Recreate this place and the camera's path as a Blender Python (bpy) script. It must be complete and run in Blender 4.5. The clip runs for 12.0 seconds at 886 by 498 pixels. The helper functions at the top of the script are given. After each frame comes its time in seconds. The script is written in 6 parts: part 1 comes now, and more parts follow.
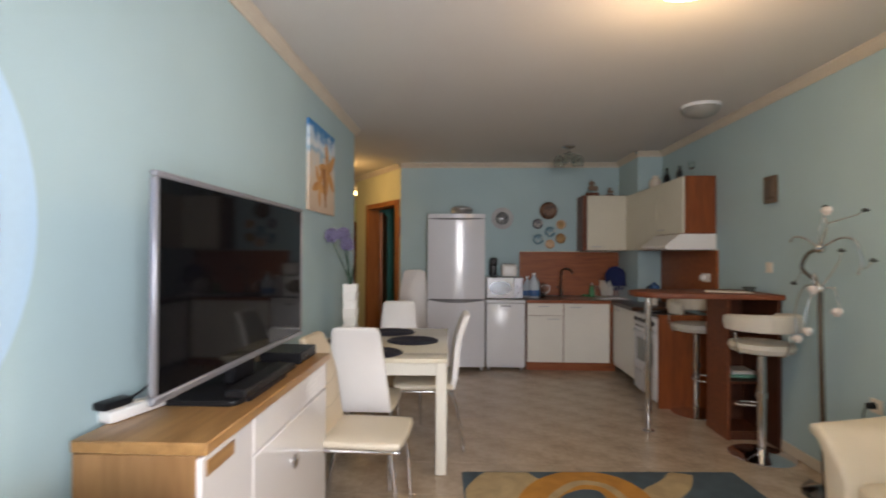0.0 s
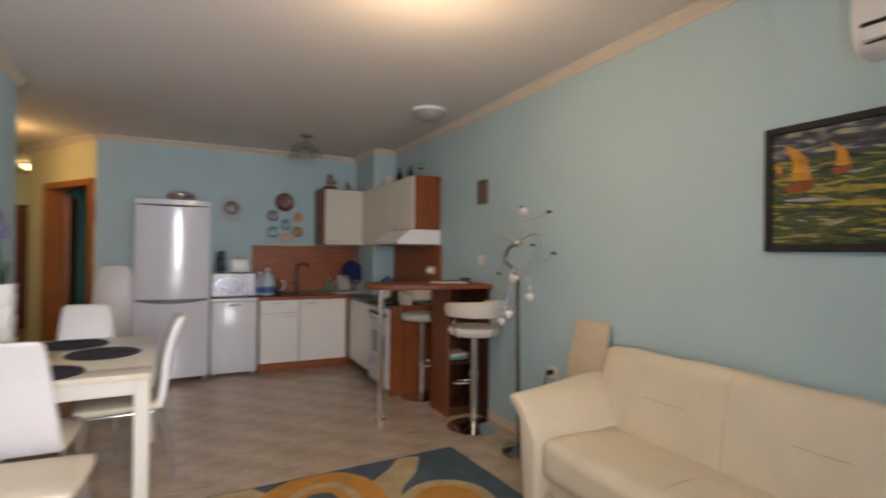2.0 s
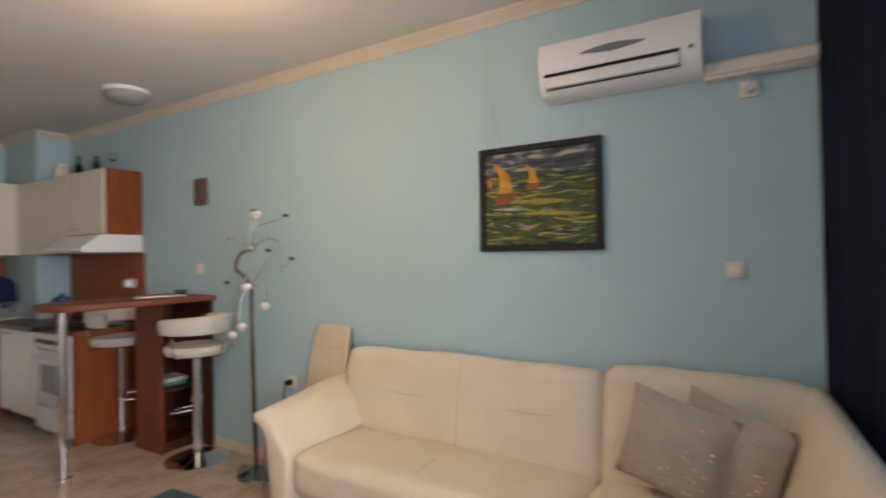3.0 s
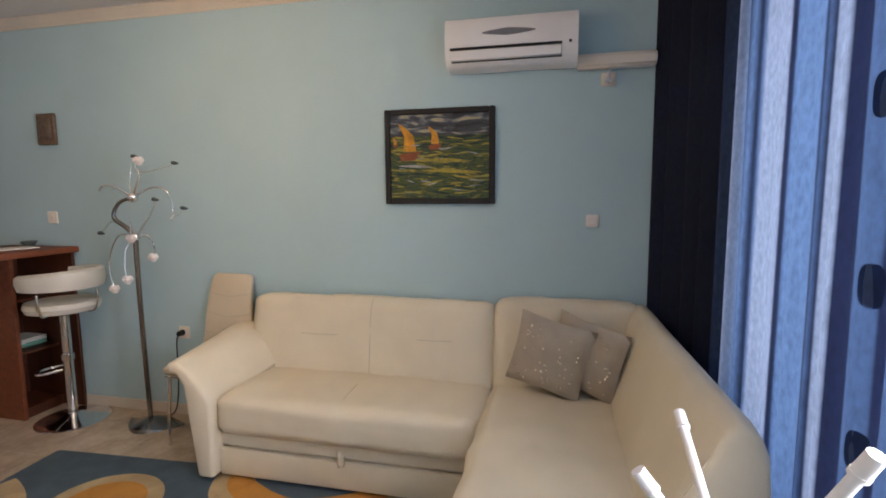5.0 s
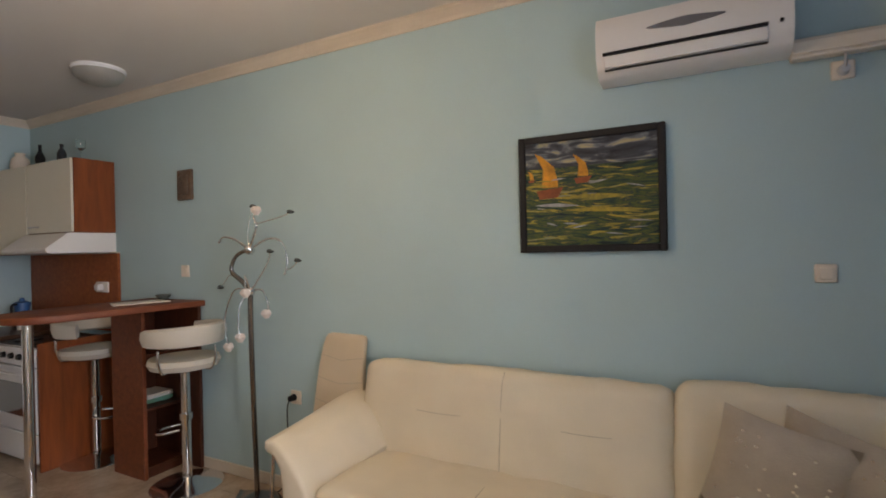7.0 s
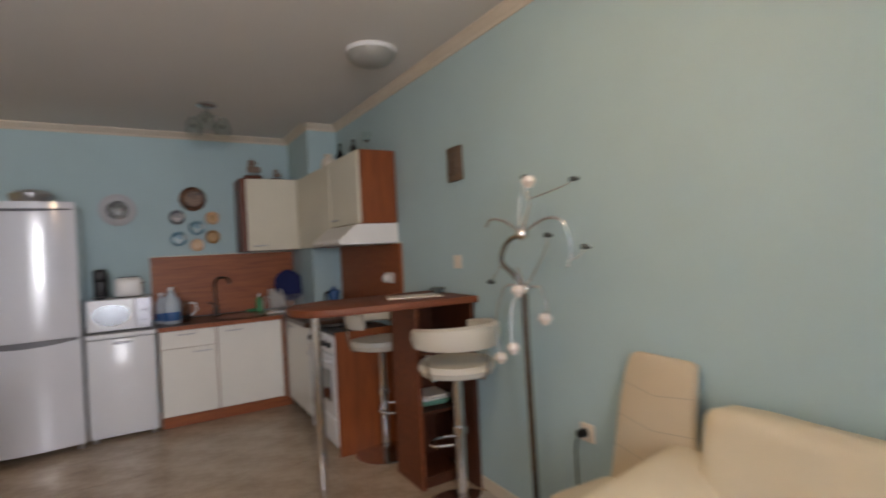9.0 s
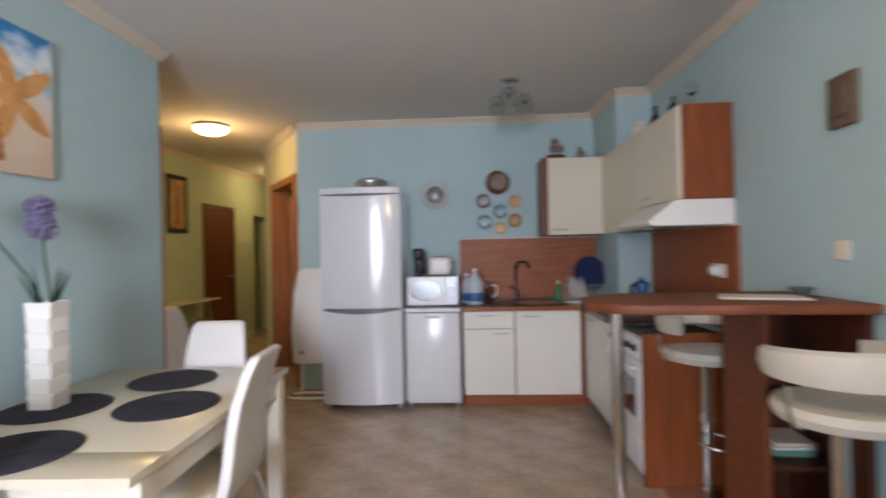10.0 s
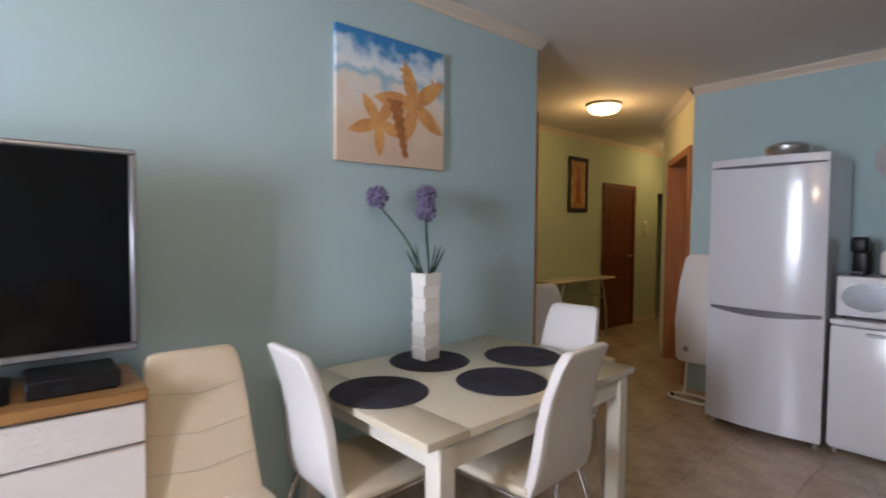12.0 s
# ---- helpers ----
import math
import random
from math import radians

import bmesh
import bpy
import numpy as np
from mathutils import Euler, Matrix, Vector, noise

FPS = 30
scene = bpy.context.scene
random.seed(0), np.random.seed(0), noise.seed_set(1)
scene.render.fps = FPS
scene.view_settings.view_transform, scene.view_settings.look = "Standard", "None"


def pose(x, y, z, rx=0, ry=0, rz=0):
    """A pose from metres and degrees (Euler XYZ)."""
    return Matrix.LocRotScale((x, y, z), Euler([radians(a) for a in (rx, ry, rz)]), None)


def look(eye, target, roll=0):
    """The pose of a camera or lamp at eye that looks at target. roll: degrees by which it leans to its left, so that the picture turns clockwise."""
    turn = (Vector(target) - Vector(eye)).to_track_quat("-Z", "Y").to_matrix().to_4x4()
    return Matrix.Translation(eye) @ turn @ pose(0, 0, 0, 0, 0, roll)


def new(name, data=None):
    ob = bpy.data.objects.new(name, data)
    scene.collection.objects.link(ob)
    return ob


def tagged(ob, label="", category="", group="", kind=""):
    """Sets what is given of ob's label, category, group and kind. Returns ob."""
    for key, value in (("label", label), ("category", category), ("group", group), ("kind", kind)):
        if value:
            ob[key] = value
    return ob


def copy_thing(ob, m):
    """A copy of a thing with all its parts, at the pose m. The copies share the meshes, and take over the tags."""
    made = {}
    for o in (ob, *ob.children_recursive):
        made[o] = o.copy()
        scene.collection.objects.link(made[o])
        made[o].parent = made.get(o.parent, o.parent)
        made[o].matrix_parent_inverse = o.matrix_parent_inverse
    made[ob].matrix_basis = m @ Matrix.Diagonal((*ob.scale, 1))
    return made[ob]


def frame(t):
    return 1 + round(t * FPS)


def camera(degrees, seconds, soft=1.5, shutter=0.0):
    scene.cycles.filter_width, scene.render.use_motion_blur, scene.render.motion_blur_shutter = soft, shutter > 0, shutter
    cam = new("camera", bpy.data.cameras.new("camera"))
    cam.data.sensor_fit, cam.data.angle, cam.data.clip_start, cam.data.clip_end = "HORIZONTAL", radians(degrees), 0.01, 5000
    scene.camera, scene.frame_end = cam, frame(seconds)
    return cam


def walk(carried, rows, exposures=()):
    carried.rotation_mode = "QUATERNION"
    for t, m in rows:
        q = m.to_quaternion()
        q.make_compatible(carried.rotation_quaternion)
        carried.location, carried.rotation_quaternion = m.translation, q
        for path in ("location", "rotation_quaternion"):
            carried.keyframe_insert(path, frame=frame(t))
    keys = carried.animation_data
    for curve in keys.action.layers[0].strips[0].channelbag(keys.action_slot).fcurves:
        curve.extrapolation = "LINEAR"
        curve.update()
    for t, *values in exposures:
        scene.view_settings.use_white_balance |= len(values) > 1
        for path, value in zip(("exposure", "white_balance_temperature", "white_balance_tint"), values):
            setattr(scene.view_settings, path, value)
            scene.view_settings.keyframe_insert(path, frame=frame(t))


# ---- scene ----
cam = camera(83.0, 12.0, 1.8, 0.5)
EXPOSURES = [(0.0, -0.4, 7150, 19), (0.5, -0.15, 6700, 17), (1.0, -0.15, 6450, 17), (1.5, -0.15, 6900, 20), (2.0, -0.27, 7000, 22), (3.0, -0.02, 6800, 21), (3.5, 0.15, 6600, 21), (5.5, -0.27, 6650, 23),
             (6.5, -0.35, 7000, 22), (8.5, -0.42, 7000, 22), (9.5, 0.05, 6700, 19), (10.0, 0.3, 6400, 20), (10.5, 0.45, 6300, 19), (11.0, 0.41, 6400, 20), (11.5, 0.08, 6400, 20), (12.0, -0.14, 6350, 22)]
PATH = [
    (0, (1.062, -0.079, 1.382), (0.974, 1.919, 1.4), 0.3),
    (0.5, (0.951, -0.059, 1.359), (0.68, 1.922, 1.355), 0.5),
    (1, (0.899, 0.034, 1.344), (0.693, 2.024, 1.317), 0.2),
    (1.5, (1.09, 0.008, 1.364), (1.44, 1.977, 1.349), 1.0),
    (2, (1.141, 0.096, 1.357), (2.034, 1.886, 1.369), 0.7),
    (2.5, (1.227, 0.217, 1.348), (2.563, 1.704, 1.384), -0.6),
    (3, (1.037, 0.249, 1.365), (2.752, 1.278, 1.388), -1.0),
    (3.5, (0.844, 0.364, 1.331), (2.729, 1.033, 1.362), 0.2),
    (5.5, (0.623, 0.458, 1.463), (2.559, 0.893, 1.215), -0.3),
    (6, (0.728, 0.485, 1.391), (2.599, 1.188, 1.33), -0.6),
    (6.5, (0.955, 0.566, 1.411), (2.758, 1.431, 1.404), -1.0),
    (8.5, (1.543, 1.011, 1.381), (2.992, 2.389, 1.394), -1.9),
    (9, (1.719, 1.236, 1.385), (2.747, 2.952, 1.375), -2.8),
    (9.5, (1.825, 1.537, 1.347), (2.303, 3.479, 1.323), -2.2),
    (10, (1.877, 1.714, 1.327), (1.766, 3.711, 1.327), -1.2),
    (10.5, (1.882, 1.937, 1.341), (1.164, 3.803, 1.38), 0.4),
    (11, (1.894, 1.957, 1.375), (0.606, 3.487, 1.398), 0.3),
    (11.5, (1.988, 1.957, 1.377), (0.423, 3.197, 1.265), 1.7),
    (12, (2.066, 2.088, 1.363), (0.555, 3.396, 1.282), 0.5),
]
walk(cam, [(t, look(eye, target, roll)) for t, eye, target, roll in PATH], EXPOSURES)

# ---- light ----
W0 = bpy.data.worlds.new("sky")
scene.world = W0
W0.use_nodes = True
sky = W0.node_tree.nodes.new("ShaderNodeTexSky")
sky.sky_type, sky.sun_disc = "NISHITA", False
sky.sun_elevation, sky.sun_rotation = radians(40), radians(60)
W0.node_tree.links.new(sky.outputs[0], W0.node_tree.nodes["Background"].inputs[0])
W0.node_tree.nodes["Background"].inputs[1].default_value = 0.1


def area_lamp(name, x, y, z, rx, ry, rz, sx, sy, power, colour):
    data = bpy.data.lights.new(name, "AREA")
    data.shape, data.size, data.size_y, data.energy, data.color = "RECTANGLE", sx, sy, power, colour
    ob = new(name, data)
    ob.matrix_world = pose(x, y, z, rx, ry, rz)
    return ob


def point_lamp(name, x, y, z, r, power, colour):
    data = bpy.data.lights.new(name, "POINT")
    data.shadow_soft_size, data.energy, data.color = r, power, colour
    ob = new(name, data)
    ob.location = (x, y, z)
    return ob


WINDOW_POWER, LAMP_POWER, HALL_POWER = 110, 22, 9.5
area_lamp("window_daylight", 1.73, -0.62, 1.32, 74, 0, 0, 1.95, 1.8, WINDOW_POWER * 0.66, (0.86, 0.93, 1.0))
open_pane = area_lamp("open_pane_daylight", 1.36, -0.45, 1.52, 90, 0, 9, 0.40, 1.10, WINDOW_POWER * 0.30, (0.84, 0.92, 1.0))
open_pane.data.spread = radians(105)
point_lamp("living_lamp_bulb", 2.03, 2.09, 2.16, 0.06, LAMP_POWER, (1.0, 0.73, 0.42))
point_lamp("hall_lamp_bulb", -0.60, 6.42, 2.28, 0.06, HALL_POWER, (1.0, 0.63, 0.23))
point_lamp("hall_end_lamp_bulb", -0.97, 9.3, 2.36, 0.05, HALL_POWER * 0.7, (1.0, 0.68, 0.30))


# ---- materials ----
def set_ramp(node, stops, constant=False):
    cr = node.color_ramp
    if constant:
        cr.interpolation = "CONSTANT"
    while len(cr.elements) > 1:
        cr.elements.remove(cr.elements[-1])
    cr.elements[0].position, cr.elements[0].color = stops[0][0], (*stops[0][1], 1)
    for pos, c in stops[1:]:
        cr.elements.new(pos).color = (*c, 1)


def material(name, colour, rough=0.6, metal=0.0, vary=0.12, scale=3.0, fine=60.0, bump=0.0, coat=0.0, dark=None, per_piece=0.0, trans=0.0):
    """Base colour with a slow stain, a fine grain, both at real size, and a little relief."""
    m = bpy.data.materials.new(name)
    m.use_nodes = True
    nt = m.node_tree
    p = nt.nodes["Principled BSDF"]
    p.inputs["Roughness"].default_value, p.inputs["Metallic"].default_value = rough, metal
    p.inputs["Coat Weight"].default_value = coat
    co = nt.nodes.new("ShaderNodeTexCoord")
    slow, quick = nt.nodes.new("ShaderNodeTexNoise"), nt.nodes.new("ShaderNodeTexNoise")
    slow.inputs["Scale"].default_value, quick.inputs["Scale"].default_value = scale, fine
    slow.inputs["Detail"].default_value, quick.inputs["Detail"].default_value = 5, 3
    for n in (slow, quick):
        nt.links.new(co.outputs["Object"], n.inputs["Vector"])
    ramp = nt.nodes.new("ShaderNodeMix")
    ramp.data_type = "RGBA"
    c2 = dark or tuple(c * (1 - 2 * vary) for c in colour)
    ramp.inputs[6].default_value, ramp.inputs[7].default_value = (*colour, 1), (*c2, 1)
    f = nt.nodes.new("ShaderNodeMath")
    f.operation = "MULTIPLY_ADD"
    nt.links.new(quick.outputs[0], f.inputs[0])
    f.inputs[1].default_value = 0.45
    nt.links.new(slow.outputs[0], f.inputs[2])
    g = nt.nodes.new("ShaderNodeMapRange")
    g.inputs[1].default_value, g.inputs[2].default_value = 0.45, 1.0
    nt.links.new(f.outputs[0], g.inputs[0])
    nt.links.new(g.outputs[0], ramp.inputs[0])
    out = ramp.outputs[2]
    if per_piece:
        info, hsv, k = nt.nodes.new("ShaderNodeObjectInfo"), nt.nodes.new("ShaderNodeHueSaturation"), nt.nodes.new("ShaderNodeMapRange")
        k.inputs[3].default_value, k.inputs[4].default_value = 1 - per_piece, 1 + per_piece
        nt.links.new(info.outputs["Random"], k.inputs[0])
        nt.links.new(k.outputs[0], hsv.inputs["Value"])
        nt.links.new(out, hsv.inputs["Color"])
        out = hsv.outputs[0]
    nt.links.new(out, p.inputs["Base Color"])
    if bump:
        b = nt.nodes.new("ShaderNodeBump")
        b.inputs["Strength"].default_value, b.inputs["Distance"].default_value = bump, 0.004
        nt.links.new(quick.outputs[0], b.inputs["Height"])
        nt.links.new(b.outputs[0], p.inputs["Normal"])
    if trans:
        tr, mx = nt.nodes.new("ShaderNodeBsdfTranslucent"), nt.nodes.new("ShaderNodeMixShader")
        nt.links.new(out, tr.inputs[0])
        mx.inputs[0].default_value = trans
        nt.links.new(p.outputs[0], mx.inputs[1])
        nt.links.new(tr.outputs[0], mx.inputs[2])
        nt.links.new(mx.outputs[0], nt.nodes["Material Output"].inputs[0])
    return m


def wood(name, light, dark, rough=0.4, stretch=(14, 1.2, 14), coat=0.0):
    m = bpy.data.materials.new(name)
    m.use_nodes = True
    nt = m.node_tree
    p = nt.nodes["Principled BSDF"]
    p.inputs["Roughness"].default_value, p.inputs["Coat Weight"].default_value = rough, coat
    co, mp = nt.nodes.new("ShaderNodeTexCoord"), nt.nodes.new("ShaderNodeMapping")
    mp.inputs["Scale"].default_value = stretch
    n, n2 = nt.nodes.new("ShaderNodeTexNoise"), nt.nodes.new("ShaderNodeTexNoise")
    n.inputs["Scale"].default_value, n.inputs["Detail"].default_value, n.inputs["Distortion"].default_value = 2.2, 8, 0.6
    n2.inputs["Scale"].default_value = 9
    r = nt.nodes.new("ShaderNodeValToRGB")
    r.color_ramp.elements[0].position, r.color_ramp.elements[1].position = 0.3, 0.72
    r.color_ramp.elements[0].color, r.color_ramp.elements[1].color = (*dark, 1), (*light, 1)
    nt.links.new(co.outputs["Object"], mp.inputs[0])
    nt.links.new(mp.outputs[0], n.inputs["Vector"])
    nt.links.new(mp.outputs[0], n2.inputs["Vector"])
    nt.links.new(n.outputs[0], r.inputs[0])
    nt.links.new(r.outputs[0], p.inputs["Base Color"])
    b = nt.nodes.new("ShaderNodeBump")
    b.inputs["Strength"].default_value, b.inputs["Distance"].default_value = 0.12, 0.002
    nt.links.new(n2.outputs[0], b.inputs["Height"])
    nt.links.new(b.outputs[0], p.inputs["Normal"])
    return m


def glowing(name, colour, strength):
    m = bpy.data.materials.new(name)
    m.use_nodes = True
    p = m.node_tree.nodes["Principled BSDF"]
    p.inputs["Base Color"].default_value = (0.9, 0.85, 0.75, 1)
    p.inputs["Emission Color"].default_value, p.inputs["Emission Strength"].default_value = (*colour, 1), strength
    return m


def glass(name, colour=(0.9, 0.95, 0.95), rough=0.03):
    m = bpy.data.materials.new(name)
    m.use_nodes = True
    p = m.node_tree.nodes["Principled BSDF"]
    p.inputs["Base Color"].default_value, p.inputs["Roughness"].default_value = (*colour, 1), rough
    p.inputs["Transmission Weight"].default_value, p.inputs["IOR"].default_value = 1.0, 1.45
    return m


def banded(name, stops, scale, distortion=1.5, axis=(1, 1, 1), rough=0.9, detail=1.0, fine=180, bump=0.5, constant=True, trans=0.0, ang=0.0, loc=(0, 0, 0)):
    """A noise field cut into flat bands of colour: woven or painted patterns."""
    m = bpy.data.materials.new(name)
    m.use_nodes = True
    nt = m.node_tree
    p = nt.nodes["Principled BSDF"]
    p.inputs["Roughness"].default_value = rough
    co, mp = nt.nodes.new("ShaderNodeTexCoord"), nt.nodes.new("ShaderNodeMapping")
    mp.inputs["Scale"].default_value, mp.inputs["Location"].default_value = axis, loc
    mp.inputs["Rotation"].default_value = (0, 0, ang)
    n = nt.nodes.new("ShaderNodeTexNoise")
    n.inputs["Scale"].default_value, n.inputs["Detail"].default_value, n.inputs["Distortion"].default_value = scale, detail, distortion
    r = nt.nodes.new("ShaderNodeValToRGB")
    set_ramp(r, stops, constant)
    q = nt.nodes.new("ShaderNodeTexNoise")
    q.inputs["Scale"].default_value = fine
    nt.links.new(co.outputs["Object"], mp.inputs[0])
    nt.links.new(mp.outputs[0], n.inputs["Vector"])
    nt.links.new(co.outputs["Object"], q.inputs["Vector"])
    nt.links.new(n.outputs[0], r.inputs[0])
    hsv, k = nt.nodes.new("ShaderNodeHueSaturation"), nt.nodes.new("ShaderNodeMapRange")
    k.inputs[3].default_value, k.inputs[4].default_value = 0.75, 1.2
    nt.links.new(q.outputs[0], k.inputs[0])
    nt.links.new(k.outputs[0], hsv.inputs["Value"])
    nt.links.new(r.outputs[0], hsv.inputs["Color"])
    nt.links.new(hsv.outputs[0], p.inputs["Base Color"])
    b = nt.nodes.new("ShaderNodeBump")
    b.inputs["Strength"].default_value, b.inputs["Distance"].default_value = bump, 0.004
    nt.links.new(q.outputs[0], b.inputs["Height"])
    nt.links.new(b.outputs[0], p.inputs["Normal"])
    if trans:
        tr, mx = nt.nodes.new("ShaderNodeBsdfTranslucent"), nt.nodes.new("ShaderNodeMixShader")
        nt.links.new(hsv.outputs[0], tr.inputs[0])
        mx.inputs[0].default_value = trans
        nt.links.new(p.outputs[0], mx.inputs[1])
        nt.links.new(tr.outputs[0], mx.inputs[2])
        nt.links.new(mx.outputs[0], nt.nodes["Material Output"].inputs[0])
    return m


AQUA = material("aqua_wall_paint", (0.44, 0.60, 0.635), 0.75, vary=0.05, scale=1.3, fine=160, bump=0.12)
GREEN = material("hall_green_paint", (0.52, 0.62, 0.46), 0.75, vary=0.05, scale=1.3, fine=160, bump=0.12)
CREAMWALL = material("cream_yellow_paint", (0.74, 0.70, 0.44), 0.75, vary=0.05, scale=1.3, fine=160, bump=0.1)
CEIL = material("white_ceiling_paint", (0.68, 0.65, 0.62), 0.85, vary=0.03, scale=0.9, fine=90, bump=0.1)
CROWN = material("crown_cream_paint", (0.68, 0.60, 0.50), 0.7, vary=0.05, scale=4, fine=60)
TILE = material("beige_stone_tile", (0.56, 0.44, 0.325), 0.26, vary=0.09, scale=5, fine=26, bump=0.04, dark=(0.30, 0.225, 0.16), per_piece=0.03)
GROUT = material("beige_grout", (0.45, 0.35, 0.255), 0.7, vary=0.15, scale=6)
WHITE = material("white_enamel", (0.80, 0.81, 0.84), 0.22, vary=0.02, scale=2, fine=30)
FRIDGE = material("fridge_pearl_enamel", (0.74, 0.75, 0.80), 0.16, vary=0.02, scale=2, fine=30, coat=0.6)
FRONT = material("white_cabinet_front", (0.83, 0.81, 0.75), 0.35, vary=0.025, scale=3, fine=30)
UPPER = material("vanilla_cabinet_front", (0.74, 0.70, 0.58), 0.4, vary=0.03, scale=3, fine=30)
GLOSS = material("white_gloss_lacquer", (0.82, 0.80, 0.79), 0.12, vary=0.015, scale=2, fine=20, coat=0.5)
CHERRY = wood("cherry_laminate", (0.29, 0.072, 0.014), (0.18, 0.042, 0.009), 0.45, (12, 12, 1.5))
# the same cherry laminate, its colour darkened to hold the shade inside the bar
CHERRYSHADE = wood("shaded_cherry_laminate", (0.095, 0.024, 0.008), (0.055, 0.014, 0.005), 0.5, (12, 12, 1.5))
CHERRYH = wood("cherry_laminate_across", (0.36, 0.10, 0.024), (0.23, 0.056, 0.014), 0.5, (1.5, 12, 14))
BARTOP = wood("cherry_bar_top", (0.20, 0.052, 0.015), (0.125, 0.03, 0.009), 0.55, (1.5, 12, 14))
DOORWOOD = wood("red_brown_door_veneer", (0.17, 0.05, 0.022), (0.11, 0.03, 0.014), 0.4, (12, 12, 1.2))
CASING = wood("orange_brown_casing", (0.42, 0.16, 0.05), (0.30, 0.10, 0.03), 0.4, (12, 12, 1.2))
OAK = wood("oak_veneer", (0.37, 0.20, 0.085), (0.24, 0.12, 0.048), 0.4, (14, 14, 1.3))
OAKTOP = wood("oak_veneer_top", (0.44, 0.24, 0.09), (0.28, 0.14, 0.05), 0.3, (14, 1.4, 14))
WORKTOP = wood("dark_worktop", (0.10, 0.05, 0.03), (0.05, 0.03, 0.02), 0.3, (2, 12, 12))
CHROME = material("chrome", (0.78, 0.78, 0.80), 0.1, 1.0, vary=0.03)
STEEL = material("brushed_steel", (0.60, 0.60, 0.62), 0.3, 1.0, vary=0.05)
SILVER = material("silver_plastic", (0.34, 0.34, 0.37), 0.35, 0.6, vary=0.03)
GRIP = material("grey_grip_plastic", (0.16, 0.16, 0.18), 0.4, vary=0.05)
BLACK = material("black_plastic", (0.012, 0.012, 0.014), 0.35, vary=0.1)
BLACK.node_tree.nodes["Principled BSDF"].inputs["Specular IOR Level"].default_value = 0.22
SCREEN = material("black_screen", (0.004, 0.004, 0.005), 0.06, vary=0.05)
SCREEN.node_tree.nodes["Principled BSDF"].inputs["Specular IOR Level"].default_value = 0.16
TAPBRONZE = material("dark_bronze_tap", (0.10, 0.085, 0.075), 0.3, 0.9, vary=0.1)
MESHGLASS = material("silvered_oven_window", (0.26, 0.27, 0.29), 0.2, 0.85, vary=0.12, scale=40, fine=200)
DARKGLASS = material("dark_oven_glass", (0.03, 0.035, 0.04), 0.08, vary=0.05, coat=0.5)
LEATHER = material("cream_leather", (0.74, 0.65, 0.49), 0.45, vary=0.05, scale=5, fine=220, bump=0.25)
SEAM = material("leather_seam", (0.50, 0.43, 0.32), 0.7, vary=0.1)
CHAIRW = material("white_chair_leather", (0.80, 0.785, 0.77), 0.4, vary=0.03, scale=4, fine=200, bump=0.2)
STOOLW = material("cream_stool_leather", (0.62, 0.58, 0.50), 0.5, vary=0.04, scale=4, fine=200, bump=0.2)
CHAIRC = material("cream_chair_seat", (0.74, 0.66, 0.52), 0.45, vary=0.05, scale=4, fine=200, bump=0.2)
CHAIRTAN = material("tan_chair_leather", (0.66, 0.55, 0.40), 0.5, vary=0.05, scale=4, fine=200, bump=0.2)
TABLETOP = material("cream_lacquered_table", (0.70, 0.64, 0.50), 0.22, vary=0.03, scale=2, fine=25, coat=0.3)
TABLEW = material("cream_white_lacquer", (0.80, 0.77, 0.68), 0.3, vary=0.02)
MAT = material("woven_slate_placemat", (0.035, 0.036, 0.055), 0.9, vary=0.25, scale=30, fine=300, bump=0.8)
PORCELAIN = material("white_porcelain", (0.85, 0.83, 0.79), 0.3, vary=0.02)
LILAC = material("lilac_flower", (0.25, 0.22, 0.38), 0.9, vary=0.3, scale=60, fine=300, bump=0.6)
STEM = material("dark_green_stem", (0.03, 0.08, 0.05), 0.7, vary=0.2)
PLASTIC = material("white_plastic", (0.82, 0.80, 0.78), 0.35, vary=0.02)
CREAMPL = material("cream_plastic", (0.78, 0.70, 0.60), 0.4, vary=0.02)
NAVY = material("navy_enamel", (0.02, 0.025, 0.10), 0.2, vary=0.1)
BLUEP = material("blue_plastic", (0.03, 0.12, 0.32), 0.35, vary=0.1)
FRAMEB = material("black_frame_wood", (0.012, 0.011, 0.012), 0.7, vary=0.2)
LAMPOFF = material("opal_lamp_glass", (0.31, 0.31, 0.29), 0.3, vary=0.02)
LAMPON = glowing("lit_opal_glass", (1.0, 0.78, 0.42), 9.0)
LAMPHALL = glowing("lit_hall_glass", (1.0, 0.72, 0.30), 7.0)
CLEAR = glass("clear_glass")
BOTTLE = glass("bottle_plastic", (0.78, 0.88, 0.97), 0.15)
BOTTLE.node_tree.nodes["Principled BSDF"].inputs["Transmission Weight"].default_value = 0.45
PILLOW = material("taupe_pillow_cloth", (0.46, 0.39, 0.31), 0.8, vary=0.12, scale=9, fine=260, bump=0.5)
SEQUIN = material("silver_sequin", (0.85, 0.80, 0.72), 0.2, 0.9, vary=0.05)


# ---- building blocks ----
PLACE = {}


def thing(name, x, y, z=0.0, rz=0.0, label="", category="", group=""):
    ob = new(name)
    ob.matrix_basis = pose(x, y, z, 0, 0, rz)
    ob.empty_display_size = 0.05
    PLACE[ob] = pose(x, y, z, 0, 0, rz)
    return tagged(ob, label, category, group)


